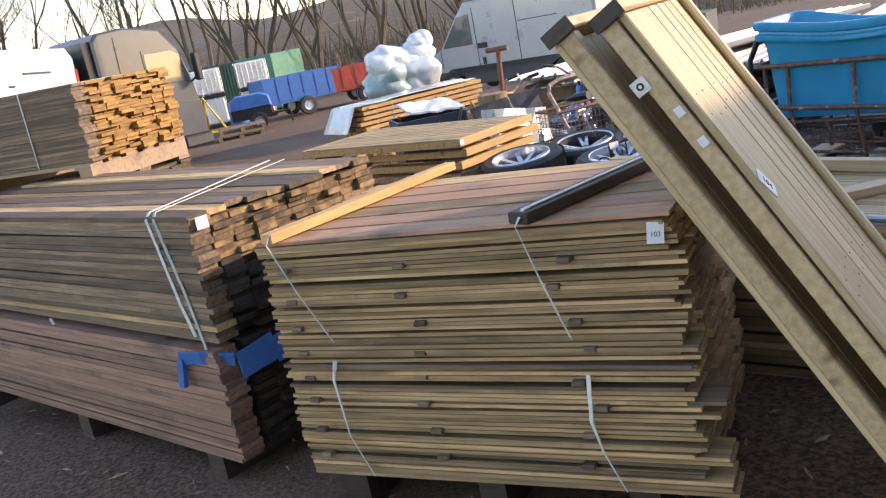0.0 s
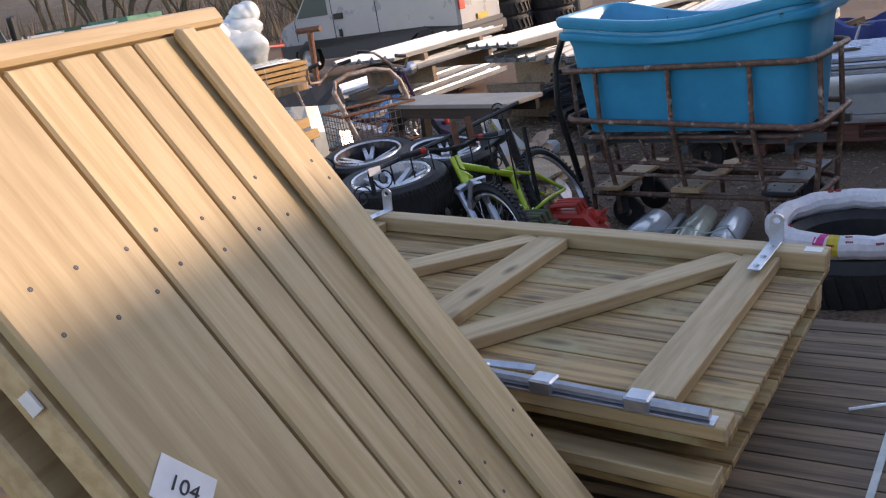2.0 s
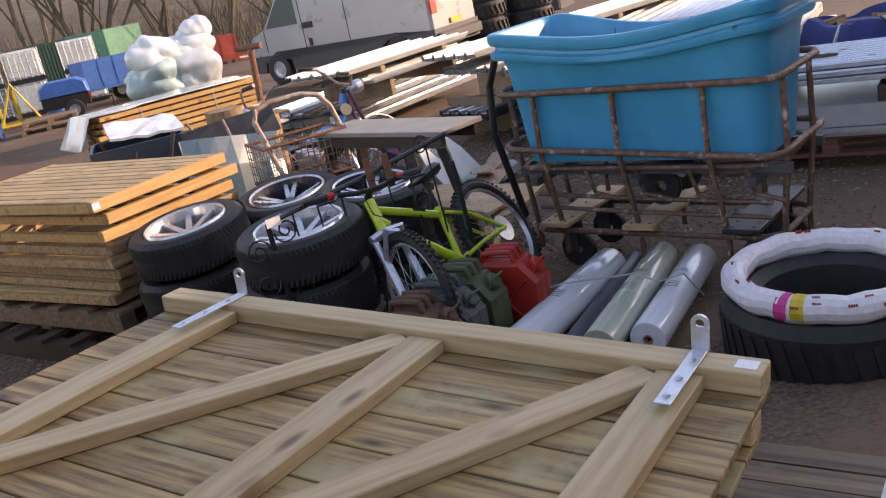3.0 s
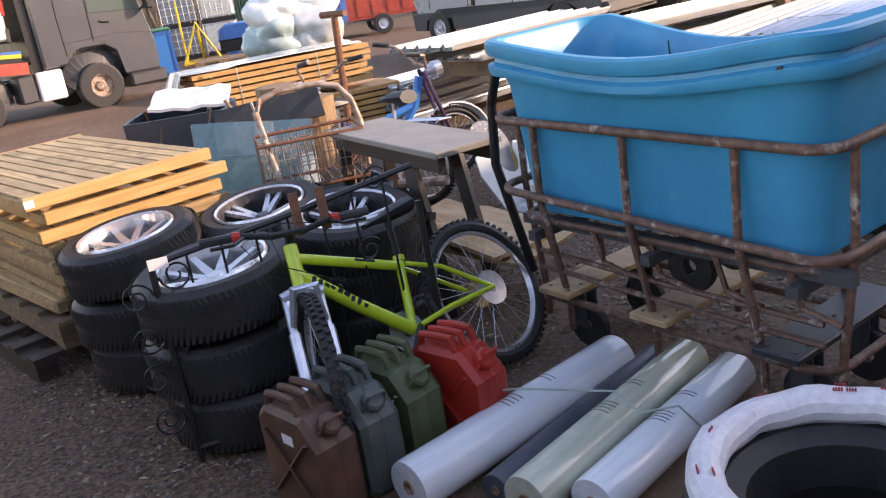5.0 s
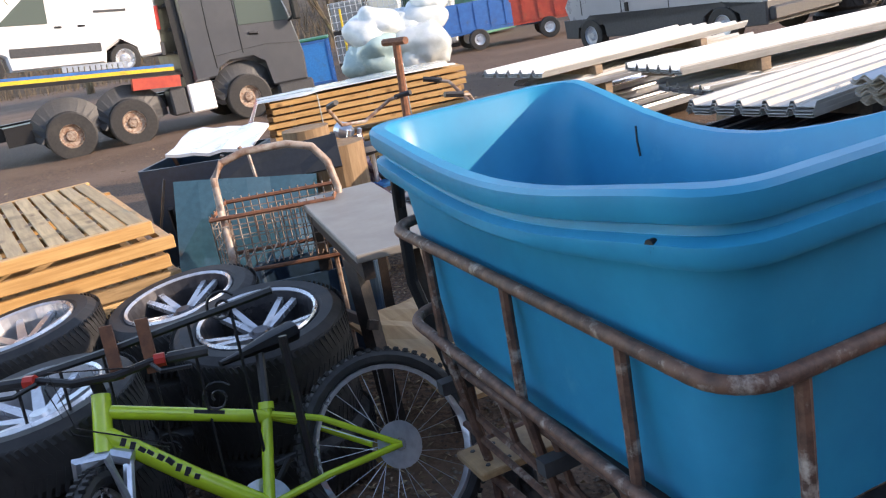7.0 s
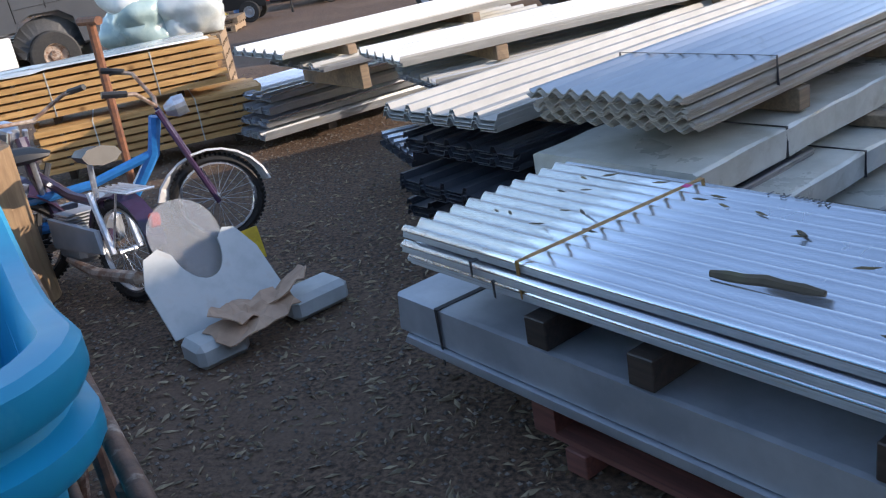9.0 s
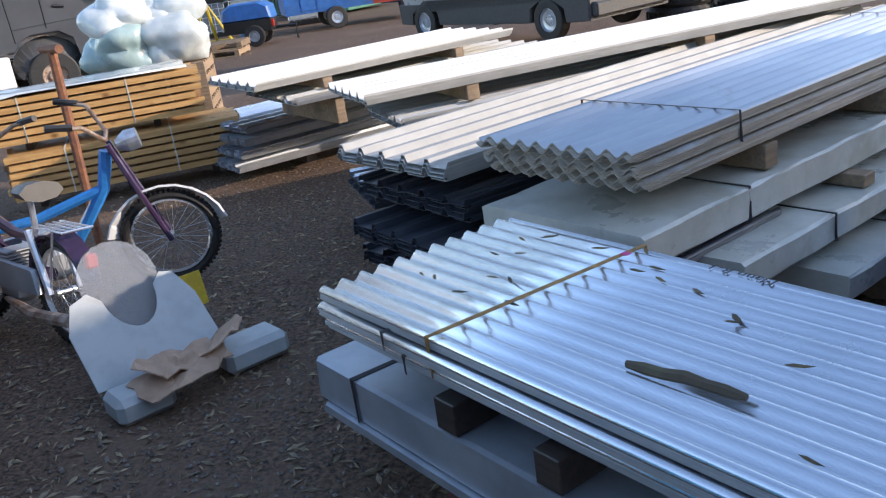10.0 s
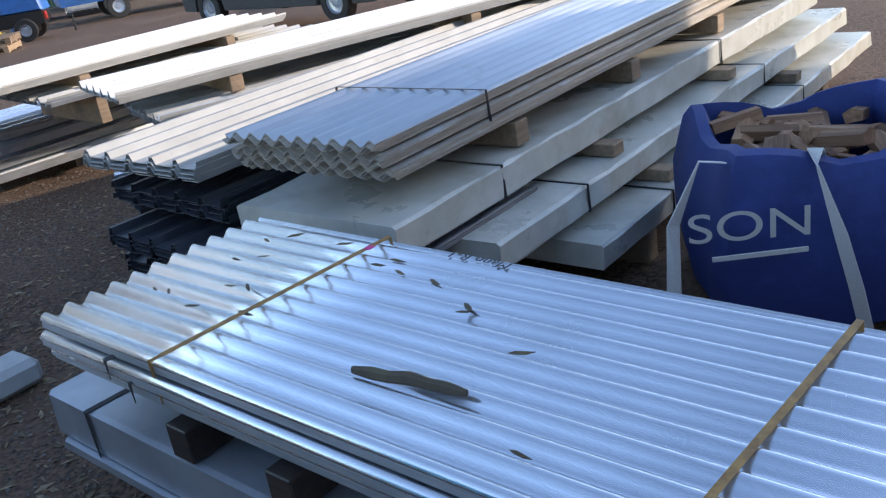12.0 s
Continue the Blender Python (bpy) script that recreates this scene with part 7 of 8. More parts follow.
long_wrap(TR @ pose(0.8, -0.30, 0), 3.8, 0.9, 0.17, 0.285, "torn polythene bundle lying low on bearers", WRAP)
bearers(TR, [(1.3, -0.10, 0.75, 0.477, 0.538), (2.6, -0.10, 0.75, 0.477, 0.538), (1.5, -0.25, 0.7, 0.287, 0.348), (3.2, -0.25, 0.7, 0.287, 0.348), (1.2, -0.28, 0.6, 0.0, 0.168), (3.6, -0.28, 0.6, 0.0, 0.168)], W_PALLET, "timber bearers between the wrapped bundles")
bearers(TR, [(0.3, 0.0, 0.7, 0.0, 0.308)], W_DARK, "dark timber block under the wrapped bundle")
sheet_stack(TR @ pose(-0.02, 0.02, 0), 0.9, 0.74, "wave", 11, [0.492 - 0.01 * i for i in range(3)], DARK_SHEET, "dark corrugated offcuts poking out under the bundle", seed=41)

G1 = pose(2.46, 9.36, 0, 0, 0, 56) @ Matrix.Diagonal((1, 1, 0.966, 1))
sheet_stack(G1 @ pose(0, -0.84, 0), 4.3, 0.84, "box", 5, [0.765, 0.745, 0.728, 0.71], CREAM, "long stack of pale grey box-profile roofing sheets", CREAM, seed=51)
sheet_stack(G1 @ pose(0.05, -0.86, 0, 0, 0, -2), 4.0, 0.86, "box", 5, [0.585, 0.565, 0.545, 0.525, 0.505], DARK_SHEET, "stack of anthracite box-profile sheets under the pale ones", seed=52)
sheet_stack(G1 @ pose(-0.08, -0.93, 0, 0, 0, -3), 3.6, 0.86, "box", 5, [0.40, 0.38, 0.36, 0.34, 0.32], DARK_SHEET, "lower stack of anthracite box-profile sheets", seed=53)
sheet_stack(G1 @ pose(0.1, -0.80, 0, 0, 0, 2), 3.6, 0.86, "box", 5, [0.20, 0.18, 0.16, 0.14], DARK_SHEET, "lowest stack of dark box-profile sheets", seed=54)
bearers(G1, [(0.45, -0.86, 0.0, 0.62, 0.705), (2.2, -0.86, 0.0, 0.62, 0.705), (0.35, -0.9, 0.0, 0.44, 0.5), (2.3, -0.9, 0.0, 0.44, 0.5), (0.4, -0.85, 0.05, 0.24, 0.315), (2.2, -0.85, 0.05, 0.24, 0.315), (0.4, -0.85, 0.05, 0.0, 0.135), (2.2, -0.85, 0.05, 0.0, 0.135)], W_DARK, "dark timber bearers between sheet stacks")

P2 = pose(1.86, 10.63, 0, 0, 0, 40) @ Matrix.Diagonal((0.9, 0.8, 0.985, 1))
sheet_stack(P2 @ pose(0, -0.92, 0), 4.6, 0.92, "box", 5, [0.86, 0.845, 0.83], WHITE_SHEET, "long white box-profile sheets in a sunlit stack", CREAM, seed=61)
sheet_stack(P2 @ pose(0.2, -0.98, 0, 0, 0, -2), 4.4, 0.92, "box", 5, [0.69, 0.675, 0.66, 0.645], CREAM, "long pale box-profile sheets under white ones", GALV_OLD, seed=62)
bearers(P2, [(0.7, -0.9, 0.0, 0.73, 0.822), (2.6, -0.9, 0.0, 0.73, 0.822), (0.8, -0.95, 0.0, 0.0, 0.64), (2.6, -0.95, 0.0, 0.0, 0.64), (4.0, -0.95, 0.0, 0.0, 0.64)], W_PALLET, "timber supports under the white sheets")
sheet_stack(P2 @ pose(-0.05, -1.0, 0, 0, 0, -5), 3.4, 0.9, "box", 5, [0.30, 0.285, 0.27, 0.255, 0.24], GALV, "flat stack of bright box-profile sheets near the ground", DARK_SHEET, seed=63)
bearers(P2, [(0.5, -0.95, -0.1, 0.0, 0.235), (0.3, -0.9, 0.05, 0.315, 0.40)], W_BROWN, "brown timber laid across the low sheets")
P1 = pose(0.385, 11.645, 0, 0, 0, 51) @ Matrix.Diagonal((0.85, 1, 0.95, 1))
sheet_stack(P1 @ pose(0, -0.95, 0), 2.7, 0.95, "box", 5, [0.87, 0.855, 0.84], WHITE_SHEET, "short white box-profile sheets in a sunlit stack", CREAM, seed=71)
sheet_stack(P1 @ pose(0.25, -1.05, 0, 0, 0, -2), 2.7, 0.95, "box", 5, [0.72, 0.705, 0.69], CREAM, "pale box-profile sheets under short white ones", GALV_OLD, seed=72)
bearers(P1, [(0.6, -0.95, 0.0, 0.755, 0.832), (2.0, -0.95, 0.0, 0.755, 0.832), (0.65, -1.0, 0.0, 0.47, 0.682), (2.1, -1.0, 0.0, 0.47, 0.682)], W_PALLET, "timber supports under the short sheets")
P3 = pose(-0.27, 12.29, 0, 0, 0, 55) @ Matrix.Diagonal((1, 0.92, 0.96, 1))
for k, z in enumerate((0.42, 0.32, 0.22, 0.12)):
    sheet_stack(P3 @ pose(0.0 - 0.04 * k, -1.15, 0, 0, 0, -1.0 * k), 3.6, 1.1, "box", 6, [z, z - 0.018, z - 0.034], (GALV, GALV_OLD)[k % 2], "low stack of galvanised box-profile sheets", GALV_OLD, seed=80 + k)
bearers(P3, [(0.5, -1.1, 0.0, 0.0, 0.08), (2.4, -1.1, 0.0, 0.0, 0.08)], W_DARK, "dark timber bearers on the ground")

# ---- planks, post and wrapped load ----
def plank_pack(m, L, W, z0, rows, label):
    t = thing("plank_pack", m, label, "timber pack", "plank packs")
    rng2 = random.Random(rows * 7)
    p = board_piece(t, W_WARM, L, 0.11, 0.045)
    z = z0
    cells = []
    for i in range(rows):
        for j in range(int(W / 0.115)):
            mm = pose(rng2.uniform(-0.06, 0.06), j * 0.115, z)
            if i == 0 and j == 0:
                p.matrix_local = mm
            elif j == 0 or i == rows - 1:
                share("board", p, mm, t)
            else:
                cells.append((j * 0.115, z))
        z += 0.046
        if i < rows - 1:
            z += 0.018
    board_mass("inner_board", t, W_TANI, L, 0.11, 0.045, cells, 0.05, rng2, "joined inner planks")
    bm = BM()
    for x in (0.3, L * 0.5, L - 0.4):
        for i in range(rows - 1):
            box(bm, x, 0.01, z0 + 0.0455 + i * 0.064, x + 0.05, W - 0.02, z0 + 0.0635 + i * 0.064)
    part("spacer", bm, W_DARK, t)
    for x in (L * 0.25, L * 0.7):
        bm = BM()
        strap(bm, [(x, W, z + 0.002), (x, -0.004, z + 0.002), (x, -0.006, z0)], 0.016, 0.004)
        part("strap", bm, STRAP_W, t, "white strapping band")
    return z


PK = pose(-1.22, 10.95, 0, 0, 0, 36) @ Matrix.Diagonal((0.64, 0.8, 0.985, 1))
z1 = plank_pack(PK @ pose(0.05, 0.0, 0), 2.9, 0.9, 0.10, 6, "pack of pale sawn planks on the ground")
z2 = plank_pack(PK @ pose(-0.35, 0.12, 0), 2.9, 0.8, z1 + 0.08, 6, "pack of yellow sawn planks under white sheeting")
bearers(PK, [(0.3, 0.15, 1.05, 0.0, 0.098), (1.4, 0.15, 1.05, 0.0, 0.098), (2.5, 0.15, 1.05, 0.0, 0.098), (0.3, 0.3, 1.05, z1 + 0.002, z1 + 0.078), (1.9, 0.3, 1.05, z1 + 0.002, z1 + 0.078)], W_DARK, "dark bearers under the plank packs")
bm = BM()
prf = [(-0.75, 0.62), (-0.62, 0.72), (-0.46, z2 + 0.01), (0.2, z2 + 0.012), (0.4, z2 + 0.012), (1.4, z2 + 0.02), (2.45, z2 + 0.012)]
rs = random.Random(9)
up = [[bm.verts.new((x + rs.uniform(-0.02, 0.02), 0.12 + 0.85 * j / 6 - 0.02, z + rs.uniform(0, 0.03))) for x, z in prf] for j in range(7)]
for A, B in zip(up, up[1:]):
    for i in range(len(prf) - 1):
        bm.faces.new((A[i], A[i + 1], B[i + 1], B[i]))
sh = part("white_sheeting", bm, POLY, smooth=True)
sh.matrix_world = PK
so = sh.modifiers.new("thickness", "SOLIDIFY")
so.thickness = 0.004
tagged(sh, "torn white printed sheeting draped over the plank pack", "sheeting")


def build_wrapped_load():
    base = pose(-1.35, 12.55, 0, 0, 0, 25) @ Matrix.Scale(0.8, 4)
    for z in (0.0, 0.15, 0.30, 0.45, 0.60, 0.75, 0.90):
        build_pallet(base @ pose(0, 0, z), 1.2, 1.0, W_PALLET, "wooden pallet in a low stack", "pallet stack")
    t = thing("wrapped_load", base @ pose(0.0, 0, 1.046), "pallet load loosely wrapped in milky and turquoise polythene", "wrapped load")
    rng2 = random.Random(3)
    for k, (x, y, z, r, mm) in enumerate(((0.25, 0.35, 0.25, 0.36, POLY_T), (0.85, 0.4, 0.25, 0.36, POLY), (0.55, 0.6, 0.5, 0.38, POLY), (0.95, 0.55, 0.65, 0.26, POLY), (0.3, 0.3, 0.62, 0.3, POLY), (1.1, 0.5, 0.85, 0.2, POLY))):
        bm = BM()
        bmesh.ops.create_icosphere(bm, subdivisions=4, radius=r)
        for v in bm.verts:
            c = v.co.copy()
            f = 0.92 + 0.65 * abs(noise.noise(c * 2.6 + Vector((k, 0, 0)))) + 0.16 * abs(noise.noise(c * 6 + Vector((0, k, 0)))) + 0.03 * noise.noise(c * 17)
            v.co = Vector((c.x * 1.15, c.y, c.z * 0.9)) * f + Vector((x, y, z))
            v.co.z = max(v.co.z, 0.004)
        part("polythene_wrap", bm, mm, t, smooth=True)


build_wrapped_load()


def build_post():
    t = thing("rusty_post", pose(0.25, 10.12, 0, 0, 0, -28) @ pose(0, 0, 0, 0, 4), "tall rusty steel post with a short cross bar", "post")
    bm = BM()
    sweep(bm, [(0, 0, 0), (0, 0, 1.31)], 0.03, 8)
    part("pole", bm, RUSTO, t)
    bm = BM()
    sweep(bm, [(-0.15, 0, 1.31), (0.12, 0, 1.33)], 0.028, 8)
    part("cross_bar", bm, RUSTO, t)


build_post()


# ---- mopeds ----
def moped(m, paint, frame_mat, label, rear_fender, front=True):
    t = thing("moped", m, label, "moped", "old mopeds")
    r = 0.27
    for x in (0, 1.1) if front else (0,):
        ty = bike_wheel(t, pose(x, 0, r), r, False)
    bm = BM()
    sweep(bm, [(0.12, 0, 0.34), (0.42, 0, 0.32), (0.62, 0, 0.36), (0.82, 0, 0.62), (0.88, 0, 0.82)], 0.035, 8)
    sweep(bm, [(0.82, 0, 0.62), (0.45, 0, 0.52), (0.1, 0, 0.50)], 0.028, 8)
    part("frame", bm, frame_mat, t, smooth=True)
    for x in (0, 1.1):
        bm = BM()
        sweep(bm, [(x + (r + 0.03) * math.cos(a), 0, r + (r + 0.03) * math.sin(a)) for a in [radians(10 + 16 * k) for k in range(11)]], 0, 4, flat=(0.09, 0.012))
        part("mudguard", bm, paint if x == 0 else (WHITEP if frame_mat is BLUEF else paint), t)
    for y in (-0.06, 0.06):
        bm = BM()
        sweep(bm, [(1.1, y, r), (0.98, y, 0.62), (0.90, y * 0.7, 0.86)], 0.016, 7)
        part("fork_leg", bm, PURPLE if frame_mat is BLUEF else STEEL, t)
        bm = BM()
        sweep(bm, [(0.0, y * 1.3, r), (0.12, y * 1.3, 0.58)], 0.018, 7)
        part("shock", bm, STEEL, t)
    bm = BM()
    sweep(bm, [(0.70, -0.30, 1.05), (0.82, -0.26, 1.02), (0.90, -0.1, 0.9), (0.90, 0.1, 0.9), (0.82, 0.26, 1.02), (0.70, 0.30, 1.05)], 0.012, 7)
    hb2 = part("handlebar", bm, RUSTW, t)
    for s in (-1, 1):
        bm = BM()
        sweep(bm, [(0.78, 0.28 * s, 1.035), (0.66, 0.31 * s, 1.06)], 0.018, 7)
        part("grip", bm, BLACKP, hb2)
    bm = BM()
    sweep(bm, [(0.30, 0, 0.72), (0.2, 0, 0.75), (0.06, 0, 0.76)], 0.06, 8, radii=[0.03, 0.09, 0.11])
    bmesh.ops.transform(bm, matrix=pose(0, 0, 0.42) @ Matrix.Diagonal((1, 1, 0.45, 1)), verts=bm.verts[:])
    part("saddle", bm, BLACKP, t, smooth=True)
    bm = BM()
    sweep(bm, [(0.2, 0, 0.5), (0.2, 0, 0.75)], 0.015, 6)
    part("seat_post", bm, STEEL, t)
    bm = BM()
    for y in (-0.07, -0.035, 0, 0.035, 0.07):
        sweep(bm, [(-0.22, y, 0.60), (0.08, y, 0.60)], 0.006, 5)
    sweep(bm, [(-0.22, -0.08, 0.60), (-0.22, 0.08, 0.60)], 0.006, 5)
    sweep(bm, [(-0.12, 0.07, 0.60), (0.0, 0.07, 0.30)], 0.006, 5)
    part("luggage_rack", bm, STEEL, t)
    bm = BM()
    box(bm, 0.30, -0.09, 0.18, 0.55, 0.09, 0.36, bevel=0.03)
    for k in range(5):
        box(bm, 0.36, -0.1, 0.365 + 0.018 * k, 0.5, 0.1, 0.372 + 0.018 * k)
    part("engine", bm, GALV_OLD, t)
    bm = BM()
    sweep(bm, [(0.42, 0.11, 0.2), (0.1, 0.13, 0.17), (-0.28, 0.13, 0.20)], 0.03, 8, radii=[0.015, 0.032, 0.034])
    part("exhaust", bm, RUSTW, t)
    bm = BM()
    panel_box(bm, [(0.02, 0.28), (0.5, 0.26), (0.52, 0.42), (0.05, 0.40)], 0.10, 0.13, 0.01)
    part("side_cover", bm, GALV_OLD, t)
    bm = BM()
    lathe(bm, [(0.001, 0.06), (0.055, 0.06), (0.06, 0.0), (0.03, -0.06), (0.001, -0.06)], 16, pose(1.0, 0, 0.85, 0, 80), close=False)
    part("headlight", bm, STEEL, t)
    bm = BM()
    cbox(bm, (-0.30, 0, 0.46), (0.03, 0.06, 0.07), bevel=0.01)
    part("tail_light", bm, RED, t)
    return t


m1 = moped(pose(1.15, 8.74, 0, 0, 0, heading(-0.95, 0.45) + 2.8) @ pose(0, 0, 0, 6), PURPLE, PURPLE, "old purple moped with a chrome rack, leaning on its stand", PURPLE)
m2 = moped(pose(0.34, 8.935, 0, 0, 0, heading(0.93, 0.50) + 6.4) @ pose(0, 0, 0, 5), PURPLE, BLUEF, "stripped moped with a bright blue frame and purple front", PURPLE)


# ---- fairing and cardboard ----
def build_fairing():
    base = pose(1.93, 8.05, 0, 0, 0, heading(0.55, 0.66) + 7) @ Matrix.Scale(0.9, 4)
    t = thing("moped_fairing", base, "scuffed white moped leg shield with footboard boxes", "fairing")
    # tall shield with a round notch at the top, leaning back
    bm = BM()
    outline = [(-0.02, 0.10), (0.62, 0.10), (0.60, 0.40), (0.54, 0.54), (0.48, 0.56)]
    for k in range(13):
        a = radians(-5 - 170 * k / 12)
        outline.append((0.30 + 0.13 * math.cos(a), 0.53 + 0.20 * math.sin(a)))
    outline += [(0.12, 0.57), (0.03, 0.54), (-0.03, 0.40)]
    extrude_poly(bm, outline, 0.0, 0.012, pose(0, 0.10, 0.02, -38))
    part("leg_shield", bm, FAIRING, t)
    for x0, x1, y0, y1 in ((-0.03, 0.24, -0.10, 0.12), (0.52, 0.86, -0.06, 0.16)):
        bm = BM()
        box(bm, x0, y0, 0.0, x1, y1, 0.13, bevel=0.03)
        part("footboard_box", bm, FAIRING, t)
    bm = BM()
    lathe(bm, [(0.001, 0), (0.025, 0), (0.025, 0.002), (0.001, 0.002)], 14, pose(0.1, 0.02, 0.131), close=False)
    part("bolt_hole", bm, BLACK, t)
    bm = BM()
    outline = [(0.12, 0.0)] + [(0.30 + 0.19 * math.cos(radians(180 - 18 * k)), 0.30 + 0.19 * math.sin(radians(180 - 18 * k))) for k in range(11)] + [(0.48, 0.0)]
    extrude_poly(bm, outline, 0, 0.006, pose(0.0, 0.36, 0.22, -30))
    ws = part("windscreen", bm, CLEAR)
    ws.matrix_world = base
    tagged(ws, "clear scratched plastic windscreen behind the white fairing", "windscreen")
    bm = BM()
    box(bm, 0.55, 0.40, 0.28, 0.72, 0.41, 0.46)
    nb = part("number_plate", bm, YELP)
    nb.matrix_world = base @ pose(0.0, 0.05, 0, -12)
    tagged(nb, "old yellow number plate propped behind the fairing", "number plate")
    bm = BM()
    rng2 = random.Random(5)
    for (x, y, z, w, d, rx, ry, rz) in ((0.30, -0.06, 0.15, 0.44, 0.24, 8, -6, 10), (0.52, 0.02, 0.19, 0.30, 0.22, -10, -28, -15), (0.26, 0.0, 0.18, 0.3, 0.2, 14, 10, 30)):
        n = 7
        g = [[bm.verts.new(pose(x, y, z, rx, ry, rz) @ Vector((w * (i / n - 0.5) + rng2.uniform(-0.015, 0.015), d * (j / 4 - 0.5) + rng2.uniform(-0.015, 0.015), rng2.uniform(-0.012, 0.02)))) for i in range(n + 1)] for j in range(5)]
        for j in range(4):
            for i in range(n):
                bm.faces.new((g[j][i], g[j][i + 1], g[j + 1][i + 1], g[j + 1][i]))
    cdb = part("torn_cardboard", bm, CARD)
    cdb.matrix_world = base
    cm = cdb.modifiers.new("thickness", "SOLIDIFY")
    cm.thickness = 0.006
    tagged(cdb, "wet torn brown cardboard lying on the fairing", "cardboard")


build_fairing()


# ---- bags ----
def build_log_bag():
    base = pose(5.47, 8.86, 0, 0, 0, 2)
    t = thing("bulk_bag", base @ Matrix.Diagonal((1, 1, 0.76, 1)), "open navy woven bulk bag full of split firewood", "bag")
    bm = BM()
    prof = [(0.36, 0.0, 0.5), (0.44, 0.06, 0.5), (0.47, 0.3, 0.4), (0.46, 0.55, 0.35), (0.43, 0.74, 0.35), (0.40, 0.80, 0.4), (0.36, 0.81, 0.45), (0.34, 0.74, 0.45), (0.34, 0.6, 0.4)]
    seg = 40
    rings = []
    for r, z, sq in prof:
        ring = []
        for k in range(seg):
            a = 2 * math.pi * k / seg
            f = 1 / max(abs(math.cos(a)), abs(math.sin(a)))
            rr = r * (1 + (f - 1) * 0.75)
            nz = noise.noise((math.cos(a) * 2.2, math.sin(a) * 2.2, z * 3))
            rr *= 1 + 0.05 * nz + 0.025 * noise.noise((math.cos(a) * 6, math.sin(a) * 6, z * 7))
            lift = 0.10 * max(0, abs(math.sin(2 * a)) - 0.3) * (z > 0.7) + 0.03 * nz * (z > 0.6)
            ring.append(bm.verts.new((rr * math.cos(a), rr * math.sin(a), z + lift)))
        rings.append(ring)
    for A, B in zip(rings, rings[1:]):
        for k in range(seg):
            bm.faces.new((A[k], A[(k + 1) % seg], B[(k + 1) % seg], B[k]))
    bm.faces.new(rings[0][::-1])
    part("sack", bm, NAVY, t, smooth=True)
    for pts in ([(-0.62, -0.46, 0.30), (-0.60, -0.40, 0.62), (-0.50, -0.36, 0.88), (-0.42, -0.36, 0.86)], [(0.0, -0.50, 0.02), (-0.05, -0.505, 0.3), (-0.10, -0.50, 0.55), (-0.16, -0.46, 0.84), (-0.14, -0.38, 0.88), (-0.10, -0.3, 0.8)]):
        bm = BM()
        strap(bm, pts, 0.05, 0.006)
        part("lifting_loop", bm, WEB, t, "white webbing lifting loop")
    text_mesh("printed_letters", "SON", 0.19, WEB, pose(-0.38, -0.50, 0.63, 90, 0, -5), t, "faded white printed letters")
    bm = BM()
    box(bm, -0.50, -0.505, 0.49, -0.20, -0.497, 0.51)
    part("printed_bar", bm, WEB, t)
    lg = None
    rng2 = random.Random(19)
    for k in range(44):
        m = base @ pose(rng2.uniform(-0.27, 0.27), rng2.uniform(-0.27, 0.27), 0.47 + 0.04 * (k // 13) + rng2.uniform(0, 0.05), rng2.uniform(-20, 20), rng2.uniform(-20, 20), rng2.uniform(0, 360))
        if lg is None:
            bm = BM()
            extrude_poly(bm, [(-0.032, -0.02), (0.03, -0.024), (0.04, 0.012), (0.0, 0.032), (-0.034, 0.02)], -0.10, 0.10)
            lg = part("firewood_log", bm, mat("split_log", (0.30, 0.17, 0.09), (0.17, 0.09, 0.05), 0.75, grain=(40, 4, 40), bump=0.3, vary=0.3))
            lg.matrix_world = m
            tagged(lg, "split firewood log in the navy bag", "firewood", "firewood in the bag")
        else:
            copy_thing(lg, m)
    bm = BM()
    bmesh.ops.create_icosphere(bm, subdivisions=4, radius=0.5)
    for v in bm.verts:
        c = v.co.copy()
        f = 1 + 0.22 * noise.noise(c * 2.3) + 0.07 * noise.noise(c * 8)
        v.co = Vector((c.x * 1.15, c.y * 1.1, c.z * 1.1)) * f + Vector((0, 0, 0.5))
        v.co.z = max(v.co.z, 0.0)
    wb = part("white_bag", bm, WHITEBAG, smooth=True)
    wb.matrix_world = pose(7.45, 10.9, 0)
    tagged(wb, "crumpled white woven bulk bag behind the navy one", "bag")


build_log_bag()


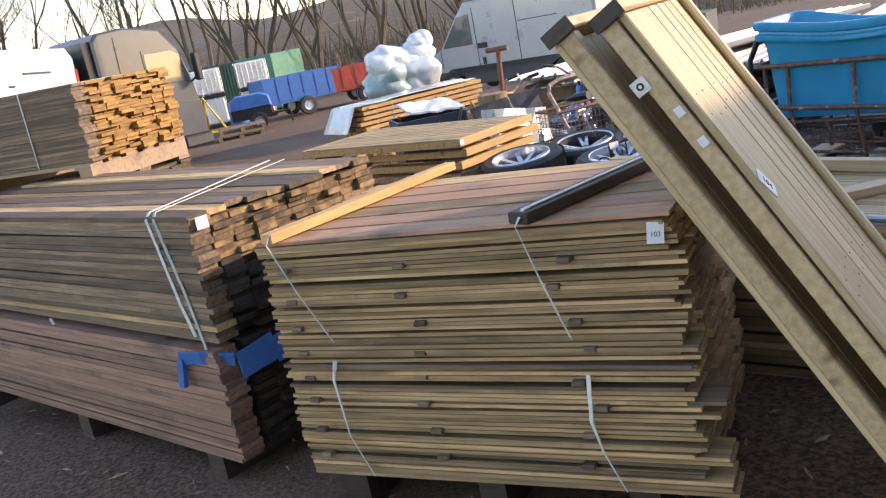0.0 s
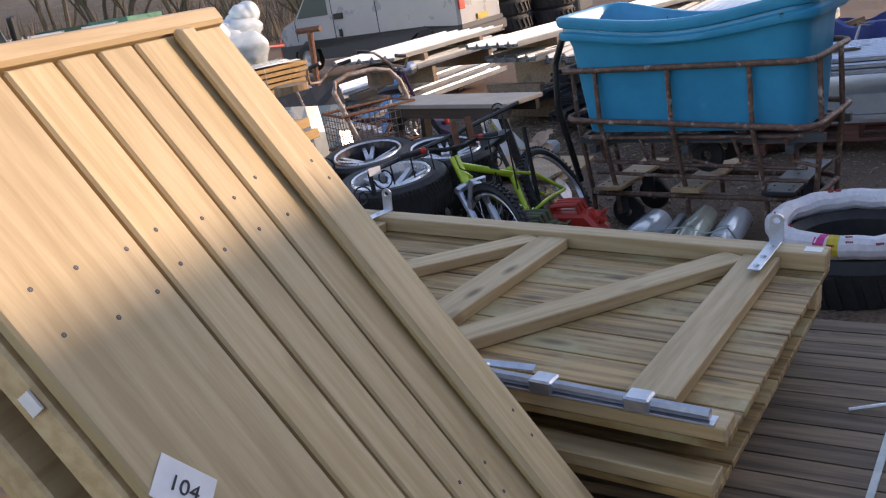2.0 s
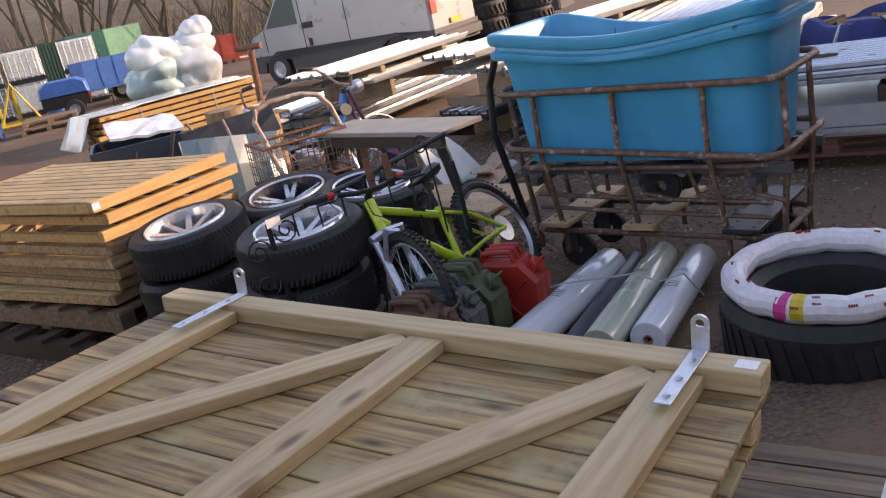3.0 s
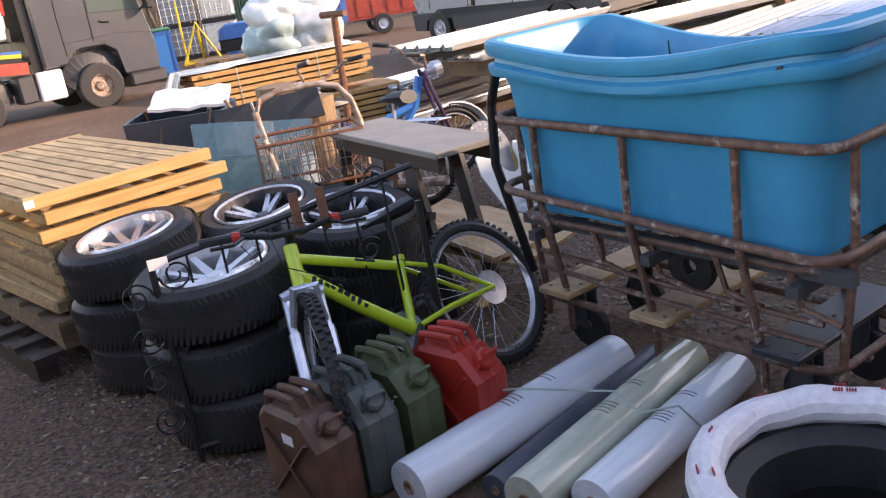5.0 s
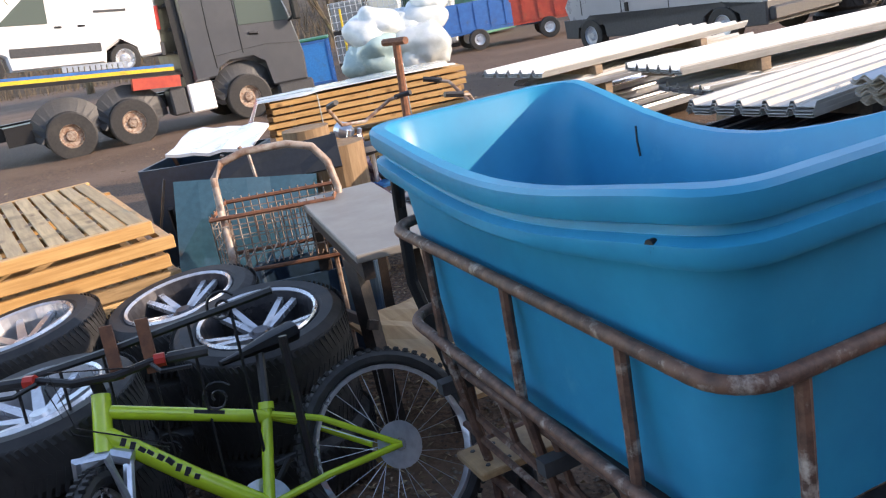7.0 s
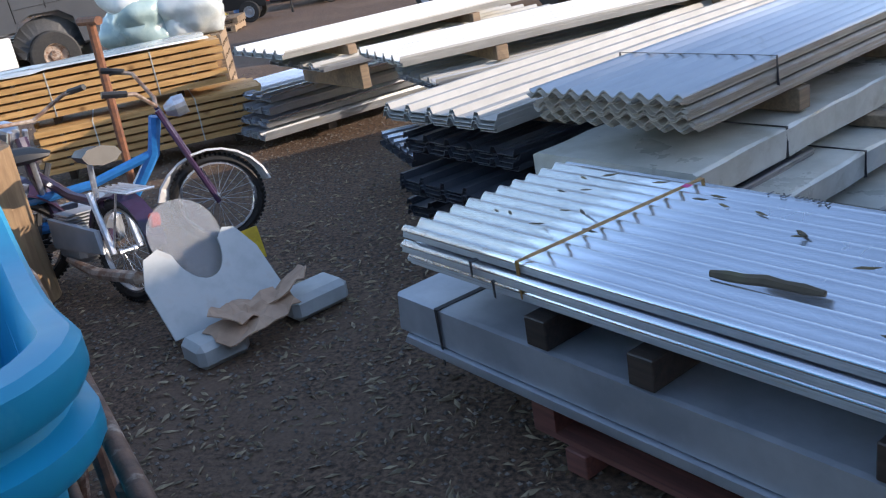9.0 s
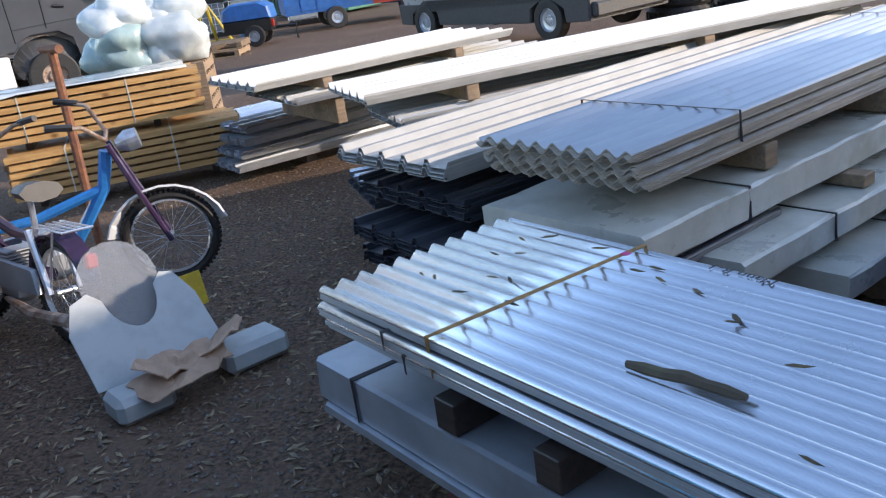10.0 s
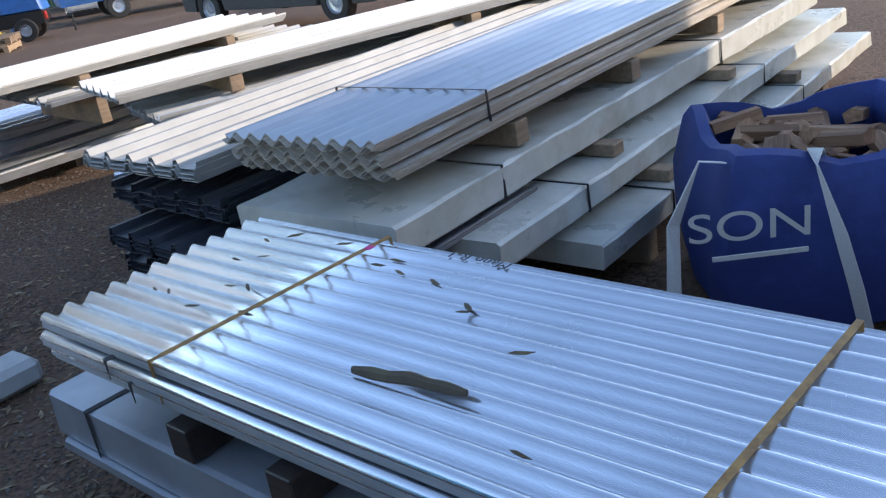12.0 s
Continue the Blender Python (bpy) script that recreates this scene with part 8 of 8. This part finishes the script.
# ---- litter on the ground ----
def build_litter():
    rng2 = random.Random(101)
    V, F = [], []
    def scatter(n, area, size, flat):
        for _ in range(n):
            x, y = rng2.uniform(area[0], area[1]), rng2.uniform(area[2], area[3])
            s = size * rng2.uniform(0.4, 1.4)
            a = rng2.uniform(0, 6.28)
            w = s * rng2.uniform(0.12, 0.3)
            z = ground_z(x, y) + 0.018 * noise.noise((x * 0.9, y * 0.9, 0)) + 0.004
            c, d = math.cos(a), math.sin(a)
            k = len(V)
            for u, v, h in ((-s, 0, 0), (0, w, 0.006), (s, 0, 0.002), (0, -w, 0.0), (0, 0, 0.01)):
                V.append((x + u * c - v * d, y + u * d + v * c, z + h * rng2.uniform(0.3, 1.2)))
            F.extend(((k, k + 3, k + 4), (k + 3, k + 2, k + 4), (k + 2, k + 1, k + 4), (k + 1, k, k + 4)))
    scatter(6500, (-1.0, 4.2, 4.6, 11.5), 0.02, True)
    scatter(1100, (1.0, 3.6, 6.4, 9.8), 0.03, True)
    scatter(900, (-8, 8, 9, 24), 0.035, True)
    scatter(400, (-3, 2, 0.5, 5), 0.03, True)
    me = bpy.data.meshes.new("leaf_litter")
    me.from_pydata(V, [], F)
    me.materials.append(LEAFG)
    tagged(new("leaf_litter", me), "dry leaves and wood chips scattered over the ground", "leaf litter", kind="stuff")
    V, F = [], []
    for _ in range(22000):
        x, y = rng2.uniform(-1.5, 4.5), rng2.uniform(4.5, 13)
        s = rng2.uniform(0.004, 0.014)
        z = ground_z(x, y) + 0.018 * noise.noise((x * 0.9, y * 0.9, 0)) + s * 0.3
        k = len(V)
        for u, v, h in ((s, 0, 0), (0, s * 0.8, 0), (-s, 0, 0), (0, -s * 0.9, 0), (0, 0, s * 0.7), (0, 0, -s)):
            V.append((x + u, y + v, z + h))
        F.extend(((k, k + 1, k + 4), (k + 1, k + 2, k + 4), (k + 2, k + 3, k + 4), (k + 3, k, k + 4)))
    me = bpy.data.meshes.new("gravel")
    me.from_pydata(V, [], F)
    me.materials.append(STONE)
    tagged(new("gravel", me), "small grey stones pressed into the earth", "gravel", kind="stuff")


build_litter()
